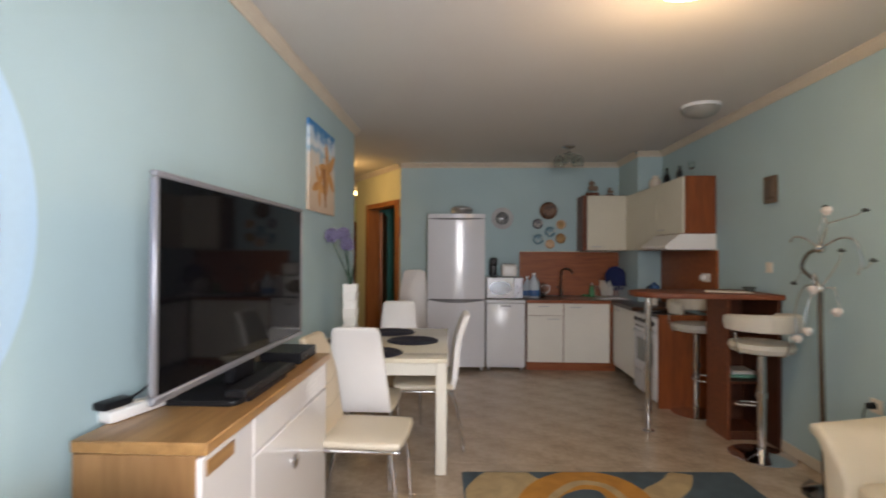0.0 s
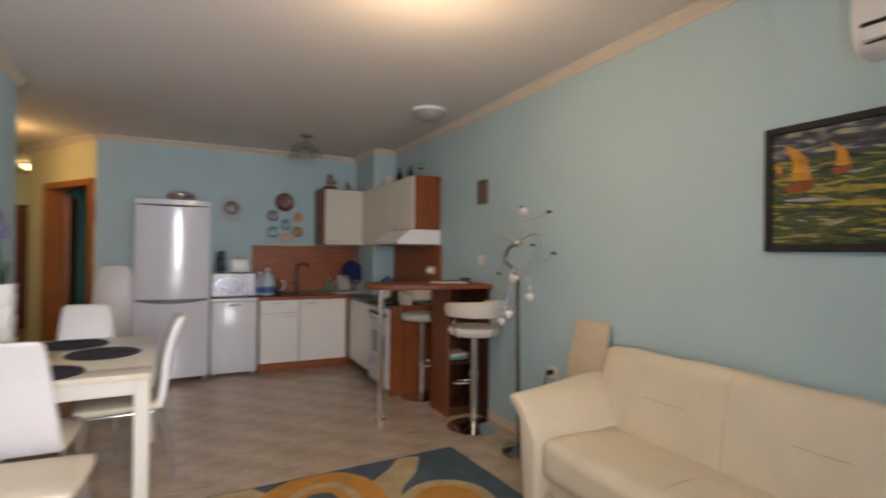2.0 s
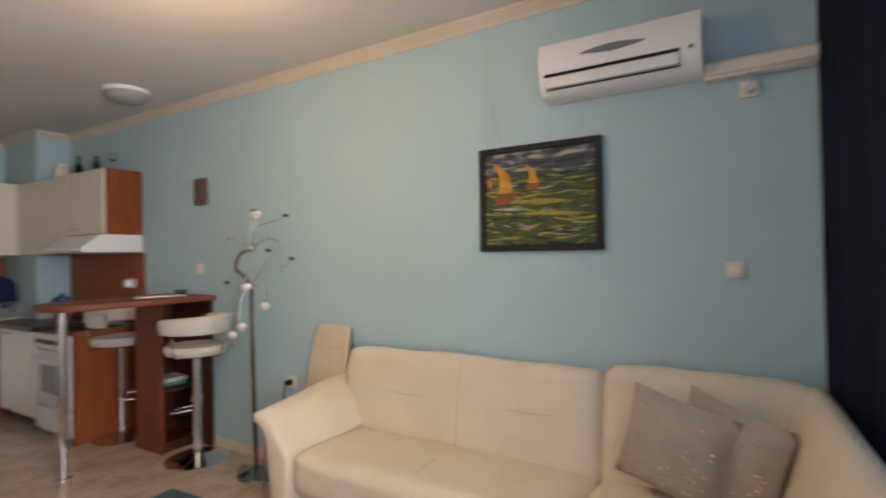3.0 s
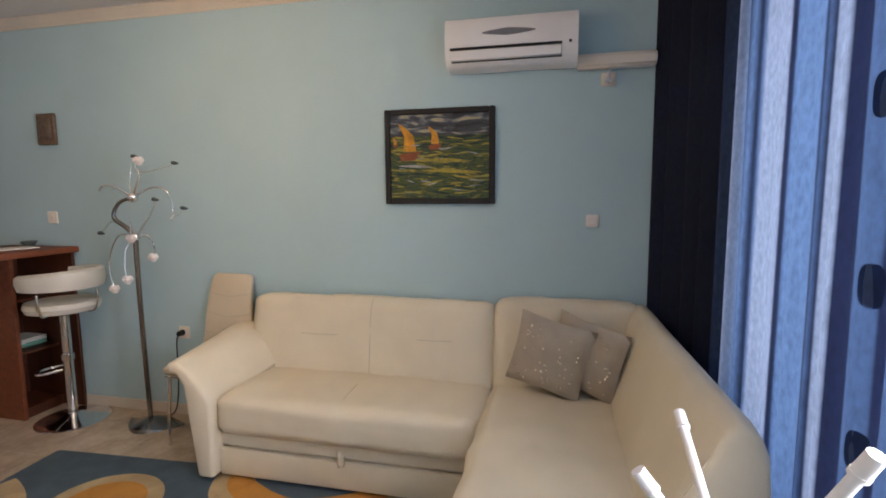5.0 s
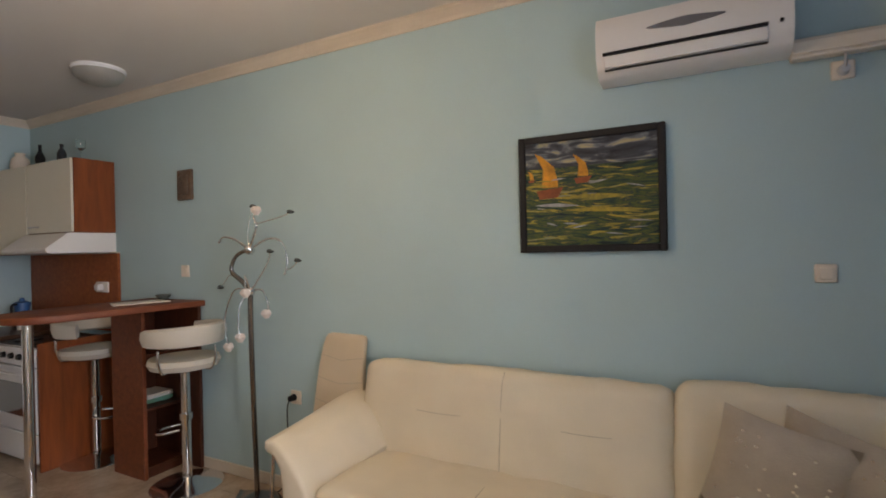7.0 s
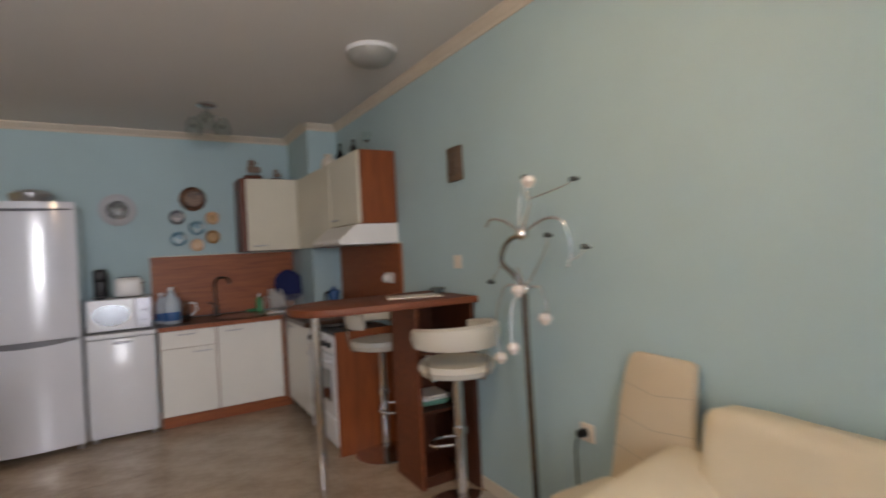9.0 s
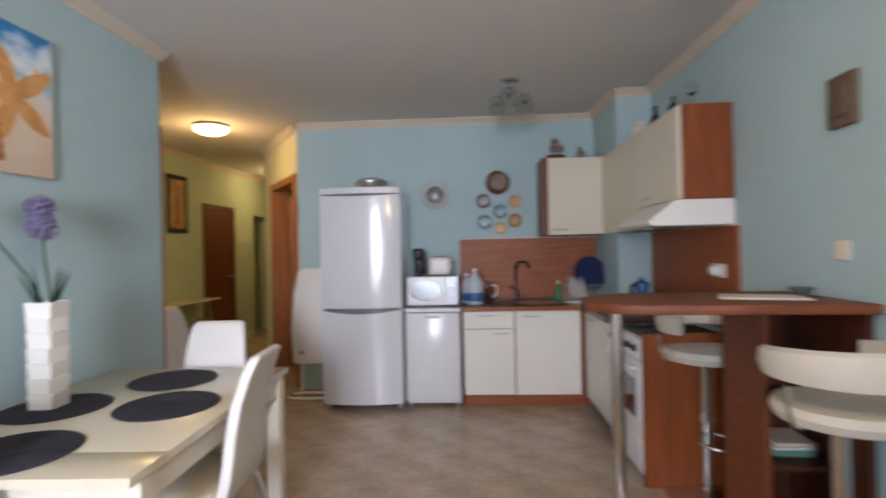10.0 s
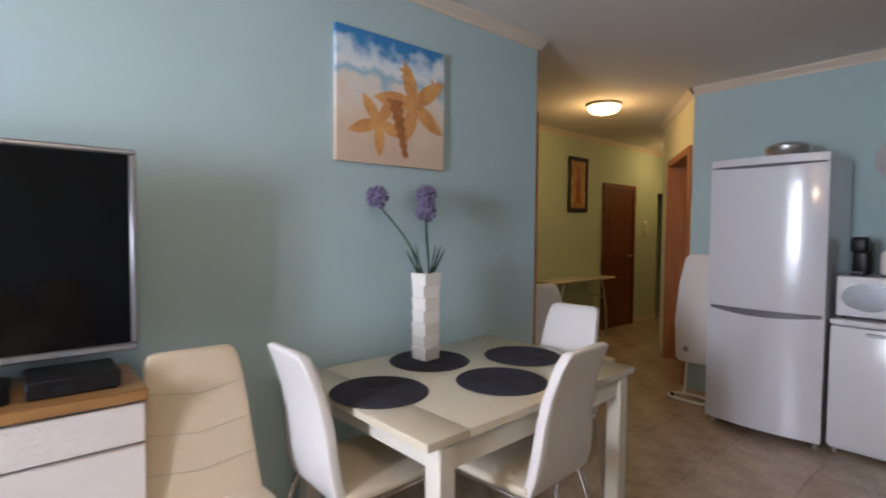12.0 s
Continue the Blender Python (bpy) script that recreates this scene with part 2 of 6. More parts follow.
def part(name, bm, mat, parent=None, label="", local=False, smooth=None):
    """Link a bmesh as one mesh object under a thing or a part. local: its places are given in the thing's own frame."""
    me = bpy.data.meshes.new(name)
    if parent is not None and not local:
        bm.transform(PLACE[parent].inverted())
    bmesh.ops.recalc_face_normals(bm, faces=bm.faces)
    bm.to_mesh(me)
    bm.free()
    me.materials.append(mat)
    me.set_sharp_from_angle(angle=radians(38))
    ob = new(name, me)
    for f in me.polygons:
        f.use_smooth = True
    if parent is not None:
        ob.parent = parent
        PLACE[ob] = PLACE[parent]
    return tagged(ob, label)


def structure(name, bm, mat, label, category):
    ob = part(name, bm, mat)
    PLACE[ob] = Matrix.Identity(4)
    return tagged(ob, label, category, kind="structure")


def solo(name, bm, mat, label, category, group=""):
    ob = part(name, bm, mat)
    PLACE[ob] = Matrix.Identity(4)
    return tagged(ob, label, category, group)


def box(lo, hi, bevel=0.004, bm=None, seg=1, m=None):
    bm2 = bmesh.new()
    bmesh.ops.create_cube(bm2, size=1)
    size = [max(1e-4, b - a) for a, b in zip(lo, hi)]
    bm2.transform(Matrix.LocRotScale([(a + b) / 2 for a, b in zip(lo, hi)], None, size))
    b = min(bevel, min(size) * 0.45)
    if b > 0:
        bmesh.ops.bevel(bm2, geom=bm2.edges[:], offset=b, segments=seg, affect="EDGES", profile=0.5)
    if m is not None:
        bm2.transform(m)
    return merge(bm, bm2)


def merge(bm, bm2):
    if bm is None:
        return bm2
    me = bpy.data.meshes.new("tmp")
    bm2.to_mesh(me)
    bm2.free()
    bm.from_mesh(me)
    bpy.data.meshes.remove(me)
    return bm


def cyl(p0, p1, r0, r1=None, seg=20, bm=None):
    p0, p1 = Vector(p0), Vector(p1)
    bm2 = bmesh.new()
    d = p1 - p0
    bmesh.ops.create_cone(bm2, cap_ends=True, segments=seg, radius1=r0, radius2=r0 if r1 is None else r1, depth=d.length)
    bm2.transform(Matrix.Translation((p0 + p1) / 2) @ d.to_track_quat("Z", "Y").to_matrix().to_4x4())
    return merge(bm, bm2)


def ball(c, r, bm=None, seg=16, squash=(1, 1, 1), rot=None):
    bm2 = bmesh.new()
    bmesh.ops.create_uvsphere(bm2, u_segments=seg, v_segments=max(6, seg // 2), radius=1)
    m = Matrix.Translation(c) @ (rot or Matrix.Identity(4)) @ Matrix.Diagonal((r * squash[0], r * squash[1], r * squash[2], 1))
    bm2.transform(m)
    return merge(bm, bm2)


def lathe(profile, c=(0, 0, 0), seg=28, bm=None, m=None):
    """Turn (radius, height) pairs about the upright axis through c."""
    bm2 = bmesh.new()
    rings = []
    for r, z in profile:
        if r < 1e-5:
            rings.append([bm2.verts.new((c[0], c[1], c[2] + z))])
        else:
            rings.append([bm2.verts.new((c[0] + r * math.cos(2 * math.pi * i / seg), c[1] + r * math.sin(2 * math.pi * i / seg), c[2] + z)) for i in range(seg)])
    for a, b in zip(rings, rings[1:]):
        for i in range(seg):
            j = (i + 1) % seg
            q = [a[i % len(a)], a[j % len(a)], b[j % len(b)], b[i % len(b)]]
            q = [v for k, v in enumerate(q) if v not in q[:k]]
            if len(q) > 2:
                bm2.faces.new(q)
    if m is not None:
        bm2.transform(m)
    return merge(bm, bm2)


def tube(points, r, seg=10, bm=None, smooth=4, taper=None):
    """A round bar along a smooth line through the points."""
    pts = [Vector(p) for p in points]
    line = []
    for i in range(len(pts) - 1):
        a, b, c, d = pts[max(0, i - 1)], pts[i], pts[i + 1], pts[min(len(pts) - 1, i + 2)]
        for k in range(smooth):
            t = k / smooth
            line.append(0.5 * (2 * b + (c - a) * t + (2 * a - 5 * b + 4 * c - d) * t * t + (3 * b - a - 3 * c + d) * t ** 3))
    line.append(pts[-1])
    bm2 = bmesh.new()
    rings, side = [], None
    for i, p in enumerate(line):
        way = (line[min(i + 1, len(line) - 1)] - line[max(i - 1, 0)]).normalized()
        if side is None:
            side = way.orthogonal().normalized()
        side = (side - way * side.dot(way)).normalized()
        up = way.cross(side)
        rr = r if taper is None else r + (taper - r) * i / (len(line) - 1)
        rings.append([bm2.verts.new(p + rr * (math.cos(2 * math.pi * k / seg) * side + math.sin(2 * math.pi * k / seg) * up)) for k in range(seg)])
    for a, b in zip(rings, rings[1:]):
        for k in range(seg):
            bm2.faces.new((a[k], a[(k + 1) % seg], b[(k + 1) % seg], b[k]))
    bm2.faces.new(rings[0]), bm2.faces.new(rings[-1])
    return merge(bm, bm2)


def prism(outline, z0, z1, bevel=0.0, bm=None, m=None, seg=2):
    """An upright slab over a flat outline of (x, y)."""
    bm2 = bmesh.new()
    low = [bm2.verts.new((x, y, z0)) for x, y in outline]
    top = [bm2.verts.new((x, y, z1)) for x, y in outline]
    n = len(outline)
    bm2.faces.new(low[::-1]), bm2.faces.new(top)
    for i in range(n):
        bm2.faces.new((low[i], low[(i + 1) % n], top[(i + 1) % n], top[i]))
    if bevel:
        edges = [e for e in bm2.edges if abs(e.verts[0].co.z - e.verts[1].co.z) < 1e-6]
        bmesh.ops.bevel(bm2, geom=edges, offset=bevel, segments=seg, affect="EDGES", profile=0.5)
    if m is not None:
        bm2.transform(m)
    return merge(bm, bm2)


def soft_box(lo, hi, r, bulge=0.0, cuts=6, bm=None, m=None, seed=1, crease=0.0):
    """A stuffed block: rounded edges and swelling faces."""
    bm2 = bmesh.new()
    bmesh.ops.create_cube(bm2, size=2)
    bmesh.ops.subdivide_edges(bm2, edges=bm2.edges[:], cuts=cuts, use_grid_fill=True)
    half = Vector([(b - a) / 2 for a, b in zip(lo, hi)])
    mid = Vector([(b + a) / 2 for a, b in zip(lo, hi)])
    for v in bm2.verts:
        u = v.co.copy()
        p = Vector([u[i] * half[i] for i in range(3)])
        core = Vector([max(-half[i] + r, min(half[i] - r, p[i])) if half[i] > r else 0 for i in range(3)])
        d = p - core
        if d.length > 1e-6:
            p = core + d.normalized() * r
        for i in range(3):
            j, k = (i + 1) % 3, (i + 2) % 3
            if abs(u[i]) > 0.99:
                p[i] += math.copysign(bulge * (1 - u[j] ** 2) * (1 - u[k] ** 2), u[i])
        if crease:
            p += crease * (Vector(noise.noise_vector(p * 7 + Vector((seed, 0, 0)))) + 0.4 * Vector(noise.noise_vector(p * 21 + Vector((0, seed, 0)))))
        v.co = p + mid
    if m is not None:
        bm2.transform(m)
    return merge(bm, bm2)


def star(c, r_out, r_in, points=5, turn=0.0):
    return [(c[0] + (r_out if k % 2 == 0 else r_in) * math.cos(turn + math.pi * k / points), c[1] + (r_out if k % 2 == 0 else r_in) * math.sin(turn + math.pi * k / points)) for k in range(2 * points)]


def sea_star(c, r, turn=0.0, n=60, body=0.34, slim=1.5):
    """Outline of a starfish with five rounded, tapering arms."""
    out = []
    for k in range(n):
        q = 2 * math.pi * k / n
        off = abs((q + math.pi / 5) % (2 * math.pi / 5) - math.pi / 5) / (math.pi / 5)
        rr = r * (body + (1 - body) * (1 - off) ** slim) * (1 + 0.07 * math.sin(3 * q + turn))
        out.append((c[0] + rr * math.cos(q + turn), c[1] + rr * math.sin(q + turn)))
    return out


def disc_outline(c, r, n=36, sy=1.0):
    return [(c[0] + r * math.cos(2 * math.pi * k / n), c[1] + sy * r * math.sin(2 * math.pi * k / n)) for k in range(n)]


def rounded_rect(x0, y0, x1, y1, r, n=5):
    out = []
    for cx, cy, a in ((x1 - r, y1 - r, 0), (x0 + r, y1 - r, 90), (x0 + r, y0 + r, 180), (x1 - r, y0 + r, 270)):
        out += [(cx + r * math.cos(radians(a + 90 * k / n)), cy + r * math.sin(radians(a + 90 * k / n))) for k in range(n + 1)]
    return out


# ---- the rooms ----
RW, BW, H = 3.33, 6.50, 2.57          # right wall, back wall, ceiling height
FW = -0.35                            # window wall
HL, HE = -1.65, 10.60                 # hall's left wall and end wall
U = Vector((-0.56, 0.83, 0)).normalized()
DIAG = Matrix.Translation((0.21, BW, 0)) @ Matrix.Rotation(math.atan2(U.y, U.x), 4, "Z")   # local x along the slanted wall, +y behind it to the left

bm = box((-1.9, FW - 0.2, -0.12), (RW + 0.2, HE + 0.2, -0.002), 0)
FLOOR = structure("floor", bm, GROUT, "beige stone-look tiled floor with grey grout", "floor")
bm = box((-2.9, FW - 0.2, H), (RW + 0.2, HE + 0.2, H + 0.12), 0)
structure("ceiling", bm, CEIL, "plain off-white painted ceiling", "ceiling")

bm = box((RW, FW - 0.2, -0.1), (RW + 0.2, BW + 0.2, H), 0)
structure("wall_right", bm, AQUA, "smooth aqua painted living room wall", "wall")
bm = box((-0.16, FW, -0.1), (0, 4.66, H), 0)
structure("wall_left", bm, AQUA, "smooth aqua painted wall behind the television", "wall")
bm = box((0.21, BW, -0.1), (RW, BW + 0.15, H), 0)
structure("wall_back", bm, AQUA, "aqua painted kitchen end wall", "wall")
bm = box((-0.16, FW - 0.2, -0.1), (0.75, FW, H), 0)
box((2.72, FW - 0.2, -0.1), (RW, FW, H), 0, bm)
box((0.75, FW - 0.2, 2.22), (2.72, FW, H), 0, bm)
structure("wall_window", bm, AQUA, "aqua painted wall round the balcony window", "wall")
bm = box((3.05, 5.78, 0.0), (RW, BW, H), 0)
structure("wall_column", bm, AQUA, "boxed-in aqua corner column of the kitchen", "wall")

bm = box((HL, 4.51, -0.1), (-0.16, 4.66, H), 0)
structure("wall_hall_near", bm, GREEN, "green painted hall wall", "wall")
bm = box((HL - 0.15, 4.51, -0.1), (HL, 9.70, H), 0)
box((HL - 0.15, 10.25, -0.1), (HL, HE, H), 0, bm)
box((HL - 0.15, 9.70, 1.94), (HL, 10.25, H), 0, bm)
structure("wall_hall_left", bm, GREEN, "green painted hall wall with an open recess", "wall")
bm = box((HL - 0.15, HE, -0.1), (-0.4, HE + 0.15, H), 0)
structure("wall_hall_end", bm, GREEN, "green painted hall end wall", "wall")
bm = box((0.0, -0.15, -0.1), (0.12, 0.0, H), 0, m=DIAG)
box((0.12, -0.15, 2.04), (1.05, 0.0, H), 0, bm, m=DIAG)
box((1.05, -0.15, -0.1), (1.55, 0.0, H), 0, bm, m=DIAG)
structure("wall_slanted", bm, CREAMWALL, "slanted cream-yellow hall wall with a doorway", "wall")
e = DIAG @ Vector((1.55, 0, 0))
bm = box((e.x, e.y, -0.1), (e.x + 0.15, HE, H), 0)
structure("wall_hall_right", bm, CREAMWALL, "cream-yellow hall wall", "wall")
# rooms behind the two openings
bm = box((HL - 1.2, 9.5, -0.1), (HL - 1.1, 10.55, H), 0)
box((HL - 1.1, 9.5, -0.1), (HL - 0.15, 9.6, H), 0, bm)
box((HL - 1.1, 10.45, -0.1), (HL - 0.15, 10.55, H), 0, bm)
structure("wall_recess", bm, GREEN, "dim green recess wall off the hall", "wall")
bm = box((HL - 1.2, 9.5, -0.1), (HL, 10.55, -0.005), 0)
structure("floor_recess", bm, TILE, "beige tiled recess floor", "floor")
TEAL = material("teal_tile_wall", (0.10, 0.36, 0.30), 0.4, vary=0.1, scale=2)
bm = box((0.0, -1.6, -0.1), (0.1, -0.15, H), 0, m=DIAG)
box((0.1, -1.7, -0.1), (2.0, -1.6, H), 0, bm, m=DIAG)
box((1.90, -1.6, -0.1), (2.0, -0.40, H), 0, bm, m=DIAG)
structure("wall_bathroom", bm, TEAL, "teal wall of the room behind the open door", "wall")

# crown mouldings: three steps
def crown(a, b, inward, name):
    a, b, n = Vector(a), Vector(b), Vector(inward).normalized()
    steps = ((0.0, 0.062), (0.009, 0.062), (0.014, 0.044), (0.026, 0.036), (0.038, 0.019), (0.047, 0.013), (0.05, 0.0))
    bm = bmesh.new()
    rows = [[bm.verts.new((p.x + n.x * d, p.y + n.y * d, H - 0.001 - h)) for d, h in steps] for p in (a, b)]
    for i in range(len(steps) - 1):
        bm.faces.new((rows[0][i], rows[0][i + 1], rows[1][i + 1], rows[1][i]))
    bm.faces.new(rows[0]), bm.faces.new(rows[1])
    return structure(name, bm, CROWN, "cream stepped crown moulding under the ceiling", "moulding")


crown((RW, FW), (RW, 5.78), (-1, 0), "trim_crown_right")
crown((0, FW), (0, 4.70), (1, 0), "trim_crown_left")
crown((0.21, BW), (3.05, BW), (0, -1), "trim_crown_back")
crown((RW, 5.78), (3.03, 5.78), (0, -1), "trim_crown_column")
crown((3.05, 5.76), (3.05, BW), (-1, 0), "trim_crown_column_side")
crown((0.21, BW), tuple(e.xy), (-0.83, -0.56), "trim_crown_slanted")
crown((HL, 4.66), (HL, HE), (1, 0), "trim_crown_hall")
crown((0.02, 4.66), (HL, 4.66), (0, 1), "trim_crown_hall_near")
crown((HL, HE), (e.x, HE), (0, -1), "trim_crown_hall_end")
bm = box((RW - 0.012, -0.3, 0), (RW, 4.5, 0.07), 0.003)
structure("baseboard_right", bm, CROWN, "low beige skirting along the aqua wall", "baseboard")
bm = box((0, FW, 0), (0.012, 4.66, 0.07), 0.003)
structure("baseboard_left", bm, CROWN, "low beige skirting along the television wall", "baseboard")
bm = box((HL, 4.66, 0), (HL + 0.012, 8.12, 0.07), 0.003)
box((HL, 8.99, 0), (HL + 0.012, 9.70, 0.07), 0.003, bm)
structure("baseboard_hall", bm, CROWN, "low beige skirting in the hall", "baseboard")

# window behind the walker: frame and panes
win = thing("window_1", 1.73, FW - 0.1, 0.0, 0, "white framed glazed balcony window with three panes", "window")
win["kind"] = "structure"
bm = box((0.75, FW - 0.14, 0.0), (0.81, FW - 0.07, 2.22))
box((2.66, FW - 0.14, 0.0), (2.72, FW - 0.07, 2.22), 0.004, bm)
box((0.81, FW - 0.14, 2.15), (2.66, FW - 0.07, 2.22), 0.004, bm)
box((0.81, FW - 0.14, 0.0), (2.66, FW - 0.07, 0.07), 0.004, bm)
for x in (1.40, 2.02):
    box((x, FW - 0.14, 0.07), (x + 0.06, FW - 0.07, 2.15), 0.004, bm)
part("window_frame", bm, WHITE, win)
for a, b in ((0.81, 1.40), (1.46, 2.02), (2.08, 2.66)):
    pane = part("pane", box((a, FW - 0.108, 0.07), (b, FW - 0.102, 2.15), 0), CLEAR, win)
    pane.visible_shadow = False

# door in the hall's left wall, its frame, and the end door
def hall_door(name, m, width, height, label):
    d = thing(name, m.translation.x, m.translation.y, 0, 0, label, "door")
    d["kind"] = "structure"
    bm = box((-0.07, 0, 0), (0, 0.03, height + 0.07), 0.004, m=m)
    box((width, 0, 0), (width + 0.07, 0.03, height + 0.07), 0.004, bm, m=m)
    box((0, 0, height), (width, 0.03, height + 0.07), 0.004, bm, m=m)
    part("door_frame", bm, DOORWOOD, d)
    leaf = part("door_leaf", box((0.002, 0.0, 0.004), (width - 0.002, 0.018, height - 0.003), 0.003, m=m), DOORWOOD, d)
    bm = box((0.07, 0.018, 0.12), (width - 0.07, 0.023, 0.9), 0.002, m=m)
    box((0.07, 0.018, 1.02), (width - 0.07, 0.023, height - 0.12), 0.002, bm, m=m)
    part("door_panel", bm, DOORWOOD, d)
    bm = cyl(m @ Vector((0.06, 0.02, 1.0)), m @ Vector((0.06, 0.065, 1.0)), 0.009)
    tube([m @ Vector(p) for p in ((0.06, 0.06, 1.0), (0.11, 0.065, 1.0), (0.17, 0.062, 1.0))], 0.008, 8, bm)
    part("door_handle", bm, STEEL, d)
    return d


hall_door("door_1", Matrix.Translation((HL, 8.91, 0)) @ Matrix.Rotation(radians(-90), 4, "Z"), 0.70, 1.93, "closed red-brown veneered door in the green hall wall")
hall_door("door_2", Matrix.Translation((-0.74, HE, 0)) @ Matrix.Rotation(radians(180), 4, "Z"), 0.76, 1.98, "closed red-brown entrance door at the hall's end")
d3 = thing("door_3", 0.1, 6.6, 0, 0, "open doorway with orange-brown wooden casing", "door")
d3["kind"] = "structure"
bm = box((0.03, -0.17, 0), (0.128, 0.025, 2.10), 0.005, m=DIAG)
box((1.042, -0.17, 0), (1.13, 0.025, 2.10), 0.005, bm, m=DIAG)
box((0.129, -0.17, 2.03), (1.041, 0.025, 2.10), 0.005, bm, m=DIAG)
part("door_frame", bm, CASING, d3)
LEAF = DIAG @ Matrix.Translation((1.03, -0.19, 0)) @ Matrix.Rotation(radians(-30), 4, "Z")
part("door_leaf", box((0, -0.02, 0.01), (0.85, 0.02, 2.0), 0.004, m=LEAF), CASING, d3)
d4 = thing("door_4", -0.5, 4.67, 0, 0, "wooden door casing round the corner of the television wall", "door")
d4["kind"] = "structure"
bm = box((-0.09, 4.66, 0), (-0.004, 4.695, 2.12), 0.004)
box((-0.90, 4.66, 0), (-0.82, 4.695, 2.12), 0.004, bm)
box((-0.82, 4.66, 2.04), (-0.09, 4.695, 2.12), 0.004, bm)
part("door_frame", bm, CASING, d4)
part("door_leaf", box((-0.82, 4.66, 0.005), (-0.09, 4.675, 2.04), 0.003), DOORWOOD, d4)


# ---- kitchen ----
def cabinet_unit(name, lo, hi, label, body_mat=FRONT):
    c = thing(name, (lo[0] + hi[0]) / 2, (lo[1] + hi[1]) / 2, lo[2], 0, label, "cabinet", "kitchen cabinets")
    part("body", box(lo, hi, 0.002), body_mat, c)
    return c


def bow_handle(a, b, out, mat=STEEL, r=0.005):
    a, b, o = Vector(a), Vector(b), Vector(out)
    return tube([a, a + o * 0.9 + (b - a) * 0.08, (a + b) / 2 + o * 1.1, b + o * 0.9 + (a - b) * 0.08, b], r, 8)


def kitchen():
    FY = 5.90
    # base units along the back wall
    c = cabinet_unit("base_cabinet", (1.80, FY + 0.02, 0.10), (2.228, 6.47, 0.80), "white base cabinet with a drawer over a door", CHERRY)
    d = part("drawer_front", box((1.803, FY, 0.655), (2.225, FY + 0.019, 0.798), 0.003), FRONT, c)
    part("handle", bow_handle((1.93, FY, 0.765), (2.06, FY, 0.765), (0, -0.022, 0)), STEEL, d)
    d = part("door", box((1.803, FY, 0.103), (2.225, FY + 0.019, 0.651), 0.003), FRONT, c)
    part("handle", bow_handle((2.05, FY, 0.615), (2.18, FY, 0.615), (0, -0.022, 0)), STEEL, d)
    c = cabinet_unit("base_cabinet", (2.231, FY + 0.02, 0.10), (2.77, 6.47, 0.80), "white base cabinet with one door under the sink", CHERRY)
    d = part("door", box((2.234, FY, 0.103), (2.768, FY + 0.019, 0.798), 0.003), FRONT, c)
    part("handle", bow_handle((2.30, FY, 0.755), (2.43, FY, 0.755), (0, -0.022, 0)), STEEL, d)
    solo("kitchen_plinth", box((1.80, FY + 0.045, 0.0), (2.845, FY + 0.063, 0.098), 0.002), CHERRYH, "cherry laminate plinth under the base cabinets", "plinth")
    # corner post and the run along the right wall
    solo("corner_filler_panel", box((2.773, FY - 0.01, 0.10), (2.80, FY + 0.05, 0.80), 0.002), CHERRY, "cherry laminate corner filler panel", "panel")
    c = cabinet_unit("base_cabinet", (2.82, 5.16, 0.10), (3.04, 5.87, 0.80), "white base cabinet with a door beside the oven", CHERRY)
    d = part("door", box((2.80, 5.165, 0.103), (2.819, 5.865, 0.798), 0.003), FRONT, c)
    part("handle", bow_handle((2.80, 5.62, 0.755), (2.80, 5.75, 0.755), (-0.022, 0, 0)), STEEL, d)
    # oven
    o = thing("cooker", 3.06, 4.83, 0.0, 0, "white freestanding electric cooker with dark oven window", "cooker")
    part("body", box((2.83, 4.545, 0.02), (3.31, 5.145, 0.80), 0.004), WHITE, o)
    part("control_panel", box((2.80, 4.55, 0.68), (2.829, 5.14, 0.798), 0.004), WHITE, o)
    for k in range(5):
        part("knob", cyl((2.801, 4.63 + 0.11 * k, 0.74), (2.778, 4.63 + 0.11 * k, 0.74), 0.022, 0.017), BLACK, o)
    d = part("oven_door", box((2.80, 4.55, 0.24), (2.829, 5.14, 0.67), 0.005), WHITE, o)
    part("oven_window", box((2.796, 4.64, 0.34), (2.80, 5.05, 0.56), 0.001), DARKGLASS, d)
    part("handle", bow_handle((2.80, 4.60, 0.63), (2.80, 5.09, 0.63), (-0.035, 0, 0), WHITE, 0.010), WHITE, d)
    part("drawer", box((2.80, 4.55, 0.05), (2.829, 5.14, 0.23), 0.004), WHITE, o)
    part("hob", box((2.83, 4.56, 0.801), (3.29, 5.13, 0.812), 0.003), BLACK, o)
    for x, y in ((2.95, 4.70), (3.17, 4.70), (2.95, 4.98), (3.17, 4.98)):
        part("hotplate", cyl((x, y, 0.812), (x, y, 0.822), 0.085, 0.08, 24), BLACK, o)
    solo("cooker_side_panel", box((2.80, 4.50, 0.0), (3.32, 4.522, 0.84), 0.003), CHERRY, "cherry laminate end panel beside the cooker", "panel")
    # worktop in two pieces
    out = [(1.79, FY - 0.02), (2.775, FY - 0.02), (2.775, 5.15), (3.32, 5.15), (3.32, 5.775), (3.045, 5.775), (3.045, 6.47), (1.79, 6.47)]
    solo("worktop", prism(out, 0.801, 0.84, 0.004), WORKTOP, "dark brown laminate kitchen worktop with a sink", "worktop")
    solo("worktop_edge", box((1.79, FY - 0.028, 0.802), (2.775, FY - 0.021, 0.839), 0.002), CHERRYH, "cherry edge strip of the worktop", "edge strip")
